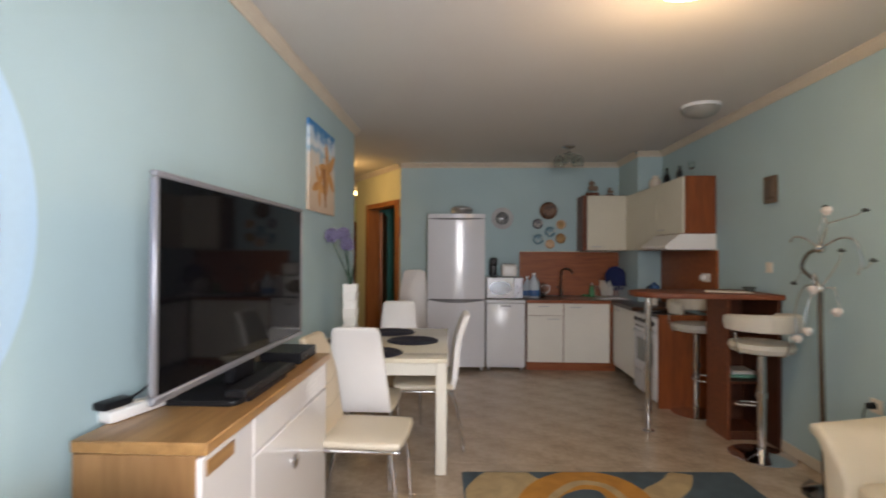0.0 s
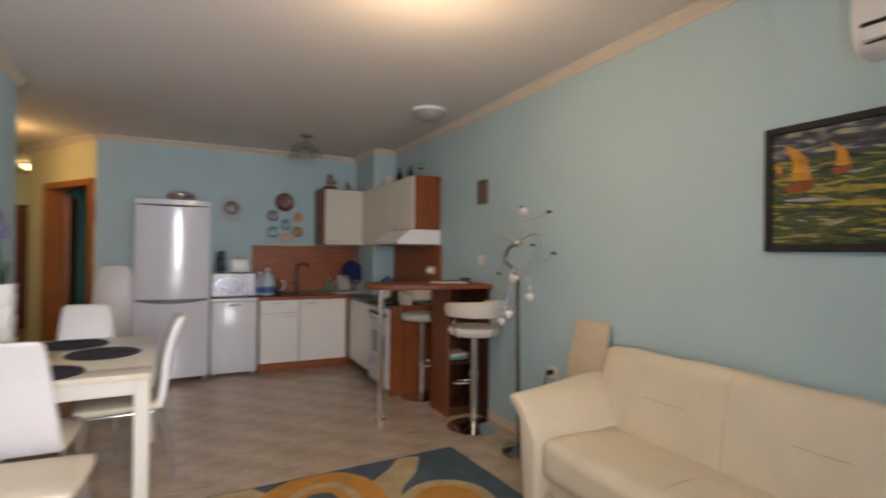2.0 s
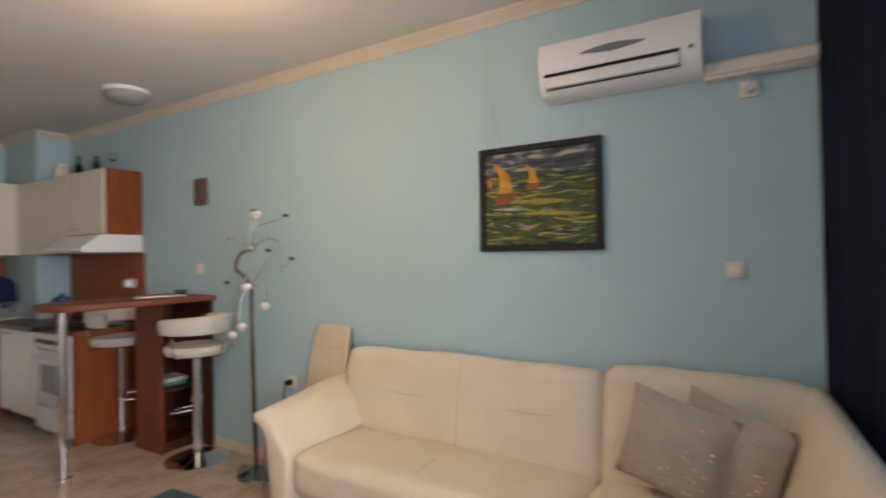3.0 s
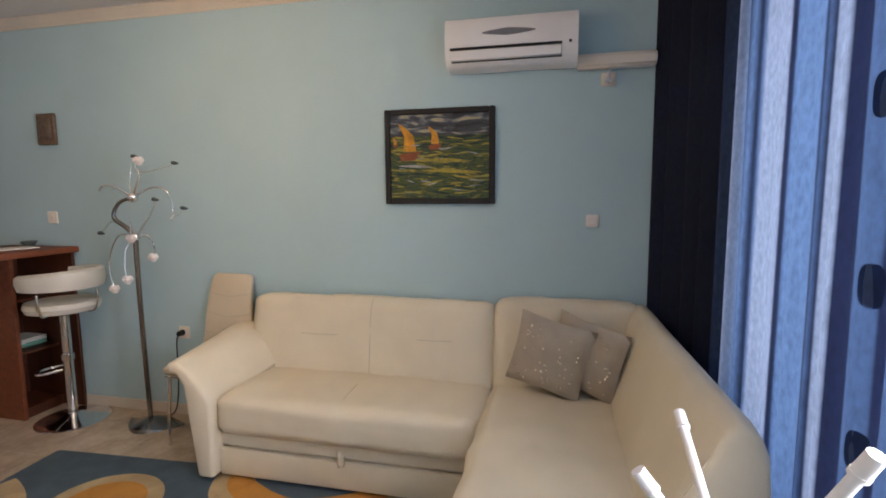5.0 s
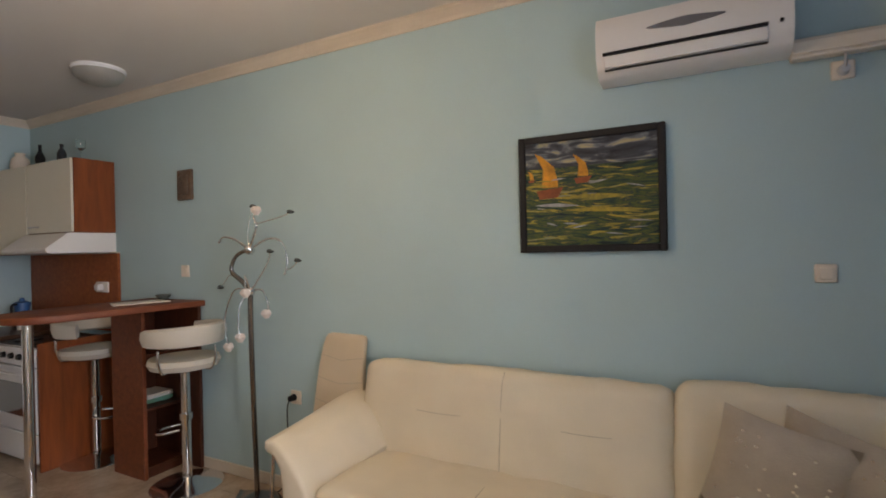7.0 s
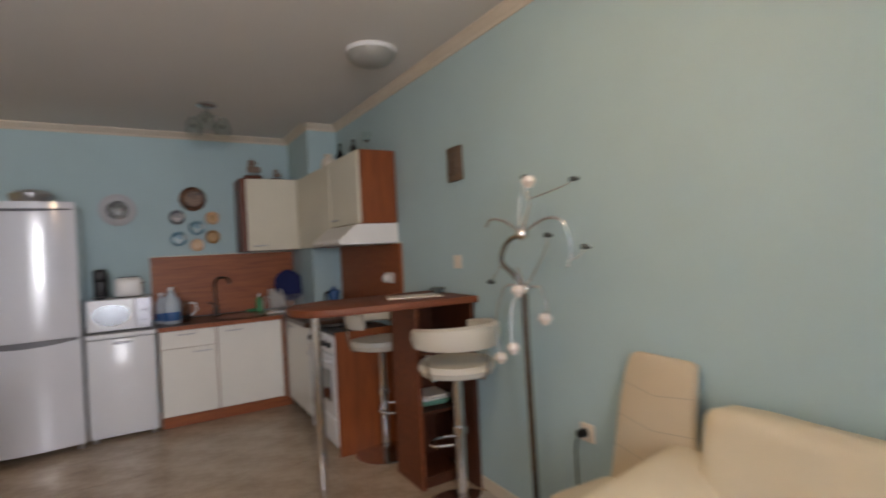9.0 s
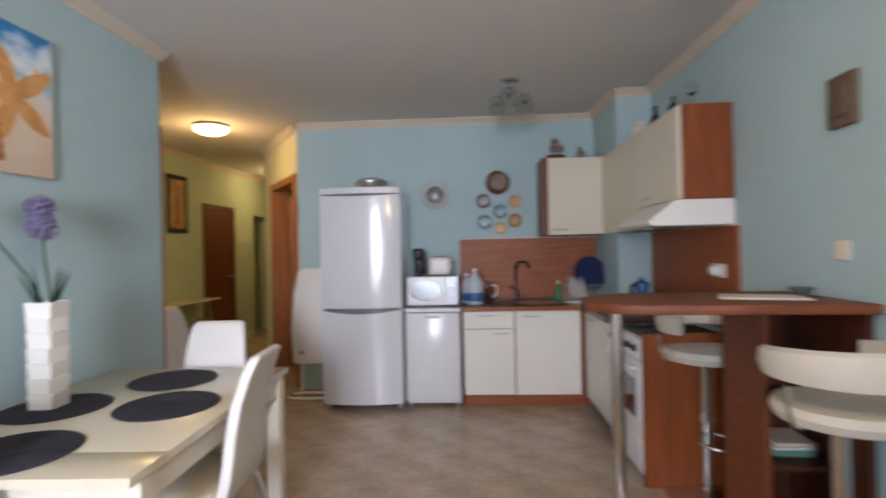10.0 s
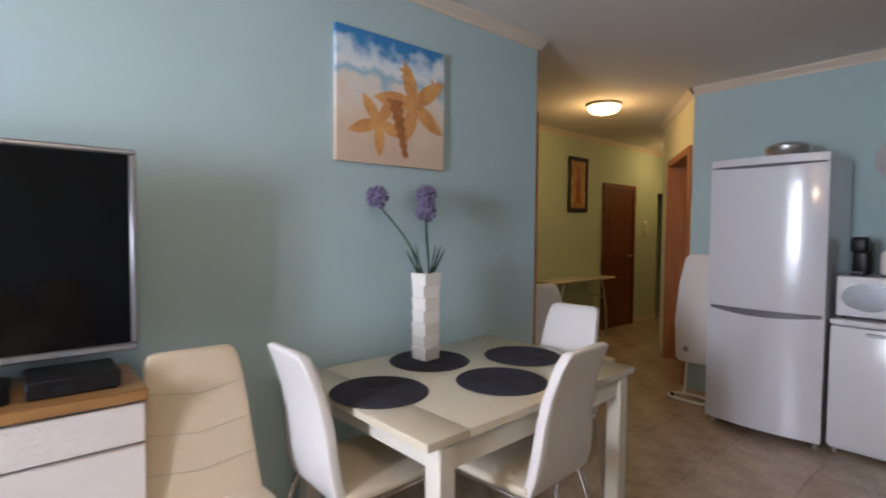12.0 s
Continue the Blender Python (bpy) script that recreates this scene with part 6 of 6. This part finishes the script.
    CUR = bpy.data.materials.new("striped_curtain_cloth")
    CUR.use_nodes = True
    nt = CUR.node_tree
    co, sep, mr, ramp, ns, hsv, k2, tr, mx = (nt.nodes.new("ShaderNode" + k) for k in ("TexCoord", "SeparateXYZ", "MapRange", "ValToRGB", "TexNoise", "HueSaturation", "MapRange", "BsdfTranslucent", "MixShader"))
    weave = nt.nodes.new("ShaderNodeMapping")
    weave.inputs["Scale"].default_value = (1.5, 1.5, 0.9)
    nt.links.new(co.outputs["Object"], weave.inputs[0])
    mr.inputs[1].default_value, mr.inputs[2].default_value = 1.62 - 2.47, 3.31 - 2.47
    navy, mid, pale, blue = (0.008, 0.013, 0.036), (0.04, 0.075, 0.15), (0.17, 0.215, 0.30), (0.075, 0.135, 0.25)
    stops = [(1.62, mid), (1.755, mid), (1.762, navy), (1.80, navy), (1.806, mid), (1.888, mid), (1.896, navy), (1.966, navy), (1.972, pale), (2.036, pale), (2.042, navy), (2.06, mid), (2.075, navy), (2.09, blue), (2.245, blue), (2.255, navy), (2.272, navy), (2.282, pale), (2.44, pale), (2.46, mid), (2.49, blue), (2.53, navy), (2.56, blue), (2.60, navy), (2.635, blue), (2.70, pale), (2.73, mid), (2.80, navy)]
    set_ramp(ramp, [((q - 1.62) / 1.69, c3) for q, c3 in stops])
    ns.inputs["Scale"].default_value, ns.inputs["Detail"].default_value = 38, 7
    k2.inputs[3].default_value, k2.inputs[4].default_value = 0.5, 1.4
    for a, b in ((co.outputs["Object"], sep.inputs[0]), (sep.outputs["X"], mr.inputs[0]), (mr.outputs[0], ramp.inputs[0]), (weave.outputs[0], ns.inputs["Vector"]), (ns.outputs[0], k2.inputs[0]), (k2.outputs[0], hsv.inputs["Value"]), (ramp.outputs[0], hsv.inputs["Color"]), (hsv.outputs[0], nt.nodes["Principled BSDF"].inputs["Base Color"]), (hsv.outputs[0], tr.inputs[0]), (nt.nodes["Principled BSDF"].outputs[0], mx.inputs[1]), (tr.outputs[0], mx.inputs[2]), (mx.outputs[0], nt.nodes["Material Output"].inputs[0])):
        nt.links.new(a, b)
    mx.inputs[0].default_value = 0.40
    nt.nodes["Principled BSDF"].inputs["Roughness"].default_value = 0.85
    c = thing("curtain", 2.47, -0.12, 0, 0, "floor-length striped blue curtain drawn beside the window", "curtain")
    cloth = part("cloth", bm, CUR, c)
    OVAL = material("dark_blue_print", (0.014, 0.04, 0.12), 0.85, vary=0.2, trans=0.5)
    for x, z in ((1.815, 0.88), (1.818, 1.242), (1.822, 1.63), (1.68, 1.45)):
        bm = bmesh.new()
        top = []
        for s in range(25):
            q = 2 * math.pi * s / 24
            xx, zz = x + 0.030 * abs(math.cos(q)) ** 0.7 * math.copysign(1, math.cos(q)), z + 0.047 * abs(math.sin(q)) ** 0.7 * math.copysign(1, math.sin(q))
            ph = 2 * math.pi * (xx * 8.3 + 0.22 * math.sin(xx * 9.1))
            amp = fold_depth(xx, zz)
            top.append(bm.verts.new((xx, -0.185 + amp * math.sin(ph + 0.25 * math.sin(zz * 1.7)) + 0.004, zz)))
        bm.faces.new(top[:-1])
        part("printed_oval", bm, OVAL, cloth)
    part("rail", box((0.12, -0.20, 2.505), (3.32, -0.15, 2.535), 0.004), PLASTIC, c)

    # rug
    R = Matrix.Translation((1.985, 2.03, 0)) @ Matrix.Rotation(radians(3), 4, "Z")
    r = thing("swirl_rug", 2.0, 2.05, 0, 0, "blue-grey pile rug with orange and cream swirls", "rug")
    PILE = [banded("rug_pile_" + n, [(0.3, tuple(q * 0.75 for q in c3)), (0.7, c3)], 9, 0.5, rough=0.95, detail=4, constant=False, fine=260, bump=0.9) for n, c3 in (("slate_blue", (0.085, 0.135, 0.175)), ("cream", (0.50, 0.37, 0.20)), ("orange", (0.56, 0.25, 0.04)))]
    part("rug_base", prism(rounded_rect(-0.88, -1.12, 0.83, 1.10, 0.01), 0.0005, 0.012, 0.003, m=R), PILE[0], r)

    def ribbon(pts, w, z, mt, name):
        pts = [Vector((x, y, 0)) for x, y in pts]
        line = []
        for i in range(len(pts) - 1):
            a, b, c2, d = pts[max(0, i - 1)], pts[i], pts[i + 1], pts[min(len(pts) - 1, i + 2)]
            for k in range(6):
                t = k / 6
                line.append(0.5 * (2 * b + (c2 - a) * t + (2 * a - 5 * b + 4 * c2 - d) * t * t + (3 * b - a - 3 * c2 + d) * t ** 3))
        line.append(pts[-1])
        bm, rows = bmesh.new(), []
        n = len(line)
        for i, p0 in enumerate(line):
            way = (line[min(i + 1, n - 1)] - line[max(i - 1, 0)]).normalized()
            side = Vector((-way.y, way.x, 0)) * w / 2 * (0.35 + 0.65 * math.sin(math.pi * (0.12 + 0.76 * i / (n - 1))))
            q = [p0 + side, p0 - side]
            q = [Vector((min(0.822, max(-0.872, v.x)), min(1.092, max(-1.112, v.y)), z)) for v in q]
            rows.append([bm.verts.new(v) for v in q])
        for a, b in zip(rows, rows[1:]):
            bm.faces.new((a[0], a[1], b[1], b[0]))
        ret = bmesh.ops.extrude_face_region(bm, geom=bm.faces[:])
        bmesh.ops.translate(bm, vec=(0, 0, -0.004), verts=[v for v in ret["geom"] if isinstance(v, bmesh.types.BMVert)])
        bmesh.ops.recalc_face_normals(bm, faces=bm.faces[:])
        bm.transform(R)
        part(name, bm, mt, r)

    ribbon([(-0.80, 0.20), (-0.76, 0.50), (-0.70, 0.80), (-0.58, 1.02), (-0.44, 1.08)], 0.36, 0.0130, PILE[1], "cream_swirl")
    ribbon([(-0.62, 0.30), (-0.52, 0.66), (-0.38, 0.88), (-0.19, 0.985), (-0.01, 0.93), (0.045, 0.72), (-0.03, 0.42), (-0.22, 0.12), (-0.50, -0.12), (-0.68, -0.45)], 0.25, 0.0138, PILE[2], "orange_swirl")
    ribbon([(-0.52, 0.40), (-0.44, 0.66), (-0.33, 0.83), (-0.18, 0.945), (-0.04, 0.90), (0.005, 0.72), (-0.07, 0.44), (-0.25, 0.16)], 0.055, 0.0146, PILE[1], "cream_line")
    ribbon([(0.50, 1.09), (0.38, 0.92), (0.18, 0.73), (0.06, 0.42), (0.07, 0.12), (0.22, -0.15), (0.55, -0.35)], 0.21, 0.0126, PILE[1], "cream_swirl")
    part("cream_oval", prism(disc_outline((0.43, 0.44), 0.255, 40, 1.04), 0.0095, 0.0142, 0, m=R), PILE[1], r)
    part("orange_oval", prism(disc_outline((0.43, 0.44), 0.185, 40, 1.04), 0.0099, 0.0152, 0, m=R), PILE[2], r)
    ribbon([(0.80, -0.02), (0.62, -0.12), (0.48, -0.42), (0.60, -0.75), (0.80, -0.9)], 0.26, 0.0132, PILE[1], "cream_swirl")
    ribbon([(0.80, -0.05), (0.66, -0.14), (0.54, -0.42), (0.64, -0.72), (0.80, -0.86)], 0.15, 0.0148, PILE[2], "orange_swirl")
    ribbon([(-0.4, -1.05), (-0.1, -0.8), (0.02, -0.45), (-0.08, -0.2), (-0.30, -0.12)], 0.22, 0.0124, PILE[2], "orange_swirl")

    # white tubular stand by the chaise
    s = thing("tubular_stand", 1.42, 0.17, 0, 0, "white tubular stand with three capped arms", "stand")
    hub = Vector((1.42, 0.17, 0.80))
    part("pole", cyl((hub.x, hub.y, 0.02), hub, 0.016, None, 16), PLASTIC, s)
    part("base", lathe([(0, 0), (0.13, 0), (0.13, 0.01), (0.03, 0.03), (0, 0.03)], (hub.x, hub.y, 0), 24), PLASTIC, s)
    part("hub", cyl(hub - Vector((0, 0, 0.03)), hub + Vector((0, 0, 0.03)), 0.028, 0.024, 16), PLASTIC, s)
    for tip in ((1.74, 0.19, 0.97), (1.44, 0.318, 0.995), (1.30, 0.071, 1.124)):
        tip = Vector(tip)
        w = (tip - hub).normalized()
        a = part("arm", cyl(hub, tip - w * 0.03, 0.0095, None, 14), PLASTIC, s)
        part("end_cap", cyl(tip - w * 0.035, tip, 0.0125, 0.012, 14), PLASTIC, a)
        part("cap_ring", cyl(tip - w * 0.04, tip - w * 0.033, 0.0135, None, 14), PLASTIC, a)

    # round-backed tub chair by the shell picture
    a = thing("tub_chair", 0.36, 0.80, 0, 0, "cream leather tub chair with rounded back", "armchair")
    part("shell", lathe([(0.0, 0.10), (0.20, 0.10), (0.225, 0.16), (0.235, 0.5), (0.235, 0.755), (0.22, 0.812), (0.17, 0.846), (0.10, 0.86), (0.0, 0.865)], (0.335, 0.80, 0), 40), LEATHER, a)
    for k in range(4):
        q = radians(45 + 90 * k)
        part("leg", cyl((0.335 + 0.16 * math.cos(q), 0.80 + 0.16 * math.sin(q), 0), (0.335 + 0.14 * math.cos(q), 0.80 + 0.14 * math.sin(q), 0.102), 0.014, 0.02, 12), DOORWOOD, a)


sofa_wall()


# ---- ceiling lamps ----
def dome(name, x, y, r, mat, rim, label, deep=1.0):
    l = thing(name, x, y, H - 0.1, 0, label, "ceiling lamp", "ceiling lamps")
    part("mount", lathe([(0, 0), (r * 0.98, 0), (r, -0.012), (r * 0.95, -0.024), (0, -0.024)], (x, y, H - 0.001), 40), rim, l)
    part("shade", lathe([(r * 0.94, -0.024), (r * 0.9, -0.024 - 0.026 * deep), (r * 0.7, -0.024 - 0.054 * deep), (r * 0.4, -0.024 - 0.07 * deep), (0, -0.024 - 0.076 * deep)], (x, y, H - 0.001), 40), mat, l)


dome("ceiling_lamp", 2.03, 2.09, 0.16, LAMPON, CROWN, "lit round opal glass ceiling lamp over the rug", 0.5)
dome("ceiling_lamp", 2.93, 3.98, 0.15, LAMPOFF, WHITE, "unlit round white ceiling lamp near the bar")
dome("ceiling_lamp", -0.60, 6.42, 0.165, LAMPHALL, CROWN, "lit round opal ceiling lamp in the hall")
dome("ceiling_lamp", -0.97, 9.30, 0.13, LAMPHALL, CROWN, "lit small ceiling lamp at the hall's end")
k = thing("kitchen_ceiling_lamp", 2.19, 5.45, 2.35, 0, "chrome ceiling lamp with three clear glass shades, unlit", "ceiling lamp")
part("mount", lathe([(0, 0), (0.075, 0), (0.075, -0.015), (0.03, -0.035), (0, -0.035)], (2.19, 5.45, H - 0.001)), CHROME, k)
part("stem", cyl((2.19, 5.45, H - 0.03), (2.19, 5.45, H - 0.12), 0.012), CHROME, k)
for q in (20, 140, 260):
    c = Vector((2.19 + 0.12 * math.cos(radians(q)), 5.45 + 0.12 * math.sin(radians(q)), H - 0.11))
    a = part("arm", tube([(2.19, 5.45, H - 0.10), (2.19 + 0.07 * math.cos(radians(q)), 5.45 + 0.07 * math.sin(radians(q)), H - 0.08), c], 0.007), CHROME, k)
    part("glass_shade", lathe([(0.02, 0.02), (0.05, -0.02), (0.06, -0.08), (0.055, -0.11), (0.052, -0.108), (0.056, -0.08), (0.047, -0.02), (0.018, 0.015)], c, 24), CLEAR, a)
    part("bulb", ball(c + Vector((0, 0, -0.045)), 0.022, None, 12), LAMPOFF, a)


# ---- hall and fridge side ----
def hall():
    b = thing("ironing_board", 0.4, 6.2, 0, 0, "white folded ironing board standing beside the fridge", "ironing board")
    M = Matrix.Translation((0, 6.30, 0)) @ Matrix.Rotation(radians(90), 4, "X") @ Matrix.Rotation(radians(2), 4, "X")
    out = [(0.215, 0.32), (0.21, 0.62), (0.245, 0.95), (0.285, 1.14), (0.32, 1.175), (0.50, 1.18), (0.565, 1.15), (0.59, 0.95), (0.60, 0.40), (0.58, 0.30), (0.25, 0.29)]
    part("board", prism(out, 0.0, 0.035, 0.01, m=M), PLASTIC, b)
    for x in (0.30, 0.52):
        part("leg", tube([(x, 6.31, 0.95), (x - 0.01, 6.32, 0.5), (x - 0.02, 6.30, 0.06), (x - 0.02, 6.28, 0.012)], 0.011), PLASTIC, b)
    part("foot_bar", tube([(0.20, 6.20, 0.014), (0.24, 6.14, 0.014), (0.38, 6.12, 0.014), (0.54, 6.14, 0.014), (0.58, 6.22, 0.014), (0.50, 6.29, 0.014), (0.26, 6.29, 0.014), (0.20, 6.20, 0.014)], 0.012), PLASTIC, b)
    for x in (0.22, 0.56):
        part("foot_cap", cyl((x, 6.20, 0.0), (x, 6.20, 0.028), 0.018), BLACK, b)
    part("logo_spot", cyl(M @ Vector((0.30, 0.40, 0.034)), M @ Vector((0.30, 0.40, 0.037)), 0.022), SILVER, b)
    part("latch", box((0.585, 6.235, 0.70), (0.612, 6.262, 0.80), 0.004), SILVER, b)

    p = thing("hall_picture", HL, 7.55, 1.59, 0, "tall dark framed golden picture in the hall", "picture")
    for lo, hi in (((HL + 0.001, 7.34, 1.59), (HL + 0.025, 7.39, 2.28)), ((HL + 0.001, 7.71, 1.59), (HL + 0.025, 7.76, 2.28)), ((HL + 0.001, 7.39, 1.59), (HL + 0.025, 7.71, 1.64)), ((HL + 0.001, 7.39, 2.23), (HL + 0.025, 7.71, 2.28))):
        part("frame", box(lo, hi, 0.004), FRAMEB, p)
    GOLD = banded("golden_print", [(0.3, (0.16, 0.05, 0.02)), (0.5, (0.40, 0.20, 0.05)), (0.65, (0.56, 0.38, 0.14))], 9, 1.2, axis=(1, 1, 0.5), rough=0.6, detail=4, constant=False, fine=80, bump=0.1)
    part("print", box((HL + 0.004, 7.39, 1.64), (HL + 0.014, 7.71, 2.23), 0), GOLD, p)
    part("printed_figure", prism([(7.51, 1.70), (7.58, 1.70), (7.60, 1.96), (7.575, 2.14), (7.55, 2.18), (7.52, 2.12), (7.50, 1.92)], 0, 0.0012, 0, m=Matrix.Translation((HL + 0.0142, 0, 0)) @ Matrix(((0, 0, 1, 0), (1, 0, 0, 0), (0, 1, 0, 0), (0, 0, 0, 1)))), CHERRY, p)
    t = thing("console_table", -1.48, 7.35, 0, 0, "narrow pale console table on slanted legs in the hall", "table")
    part("tabletop", box((-1.63, 6.72, 0.745), (-1.34, 7.98, 0.768), 0.004), TABLETOP, t)
    for y, s in ((6.95, 1), (7.74, -1)):
        for x in (-1.58, -1.39):
            part("leg", tube([(x, y, 0.744), (x, y - s * 0.10, 0.4), (x, y - s * 0.14, 0.004)], 0.014), STEEL, t)
        part("crossbar", cyl((-1.58, y - s * 0.06, 0.52), (-1.39, y - s * 0.06, 0.52), 0.009), STEEL, t)
    i = thing("intercom", HL, 9.29, 1.3, 0, "white wall intercom handset in the hall", "intercom")
    part("casing", box((HL + 0.001, 9.25, 1.28), (HL + 0.03, 9.33, 1.50), 0.006), PLASTIC, i)
    part("handset", soft_box((HL + 0.03, 9.255, 1.29), (HL + 0.055, 9.285, 1.49), 0.01, 0.003, 4), PLASTIC, i)
    b = thing("shoe_bench", HL - 0.6, 10.0, 0, 0, "low white bench in the hall recess", "bench")
    part("seat", box((HL - 0.9, 9.75, 0.42), (HL - 0.35, 10.35, 0.47), 0.008), PLASTIC, b)
    for x in (HL - 0.87, HL - 0.42):
        part("side", box((x, 9.77, 0.0), (x + 0.03, 10.33, 0.418), 0.003), PLASTIC, b)
    w = thing("door_plaque", 0.2, 6.5, 1.6, 0, "narrow wooden plaque beside the doorway", "plaque")
    part("board", box((0.0, 0.002, 1.62), (0.028, 0.014, 1.86), 0.003, m=DIAG), CASING, w)


hall()


# ---- floor tiles ----
def tiles():
    size, gap = 0.45, 0.003
    base = box((gap / 2, gap / 2, -0.010), (size - gap / 2, size - gap / 2, 0.0), 0.0006)
    me = None
    for i in range(-4, 8):
        for j in range(-1, 24):
            x, y = i * size, -0.35 + j * size
            if y > HE or (x < -0.2 and y < 4.3) or (x > 0.2 and y > 6.6) or (x > -0.3 and y > 8.2):
                continue
            if me is None:
                ob = part("tile", base, TILE, FLOOR, local=True)
                me = ob.data
            else:
                ob = new("tile", me)
                ob.parent = FLOOR
            ob.matrix_basis = Matrix.Translation((x, y, 0))


tiles()
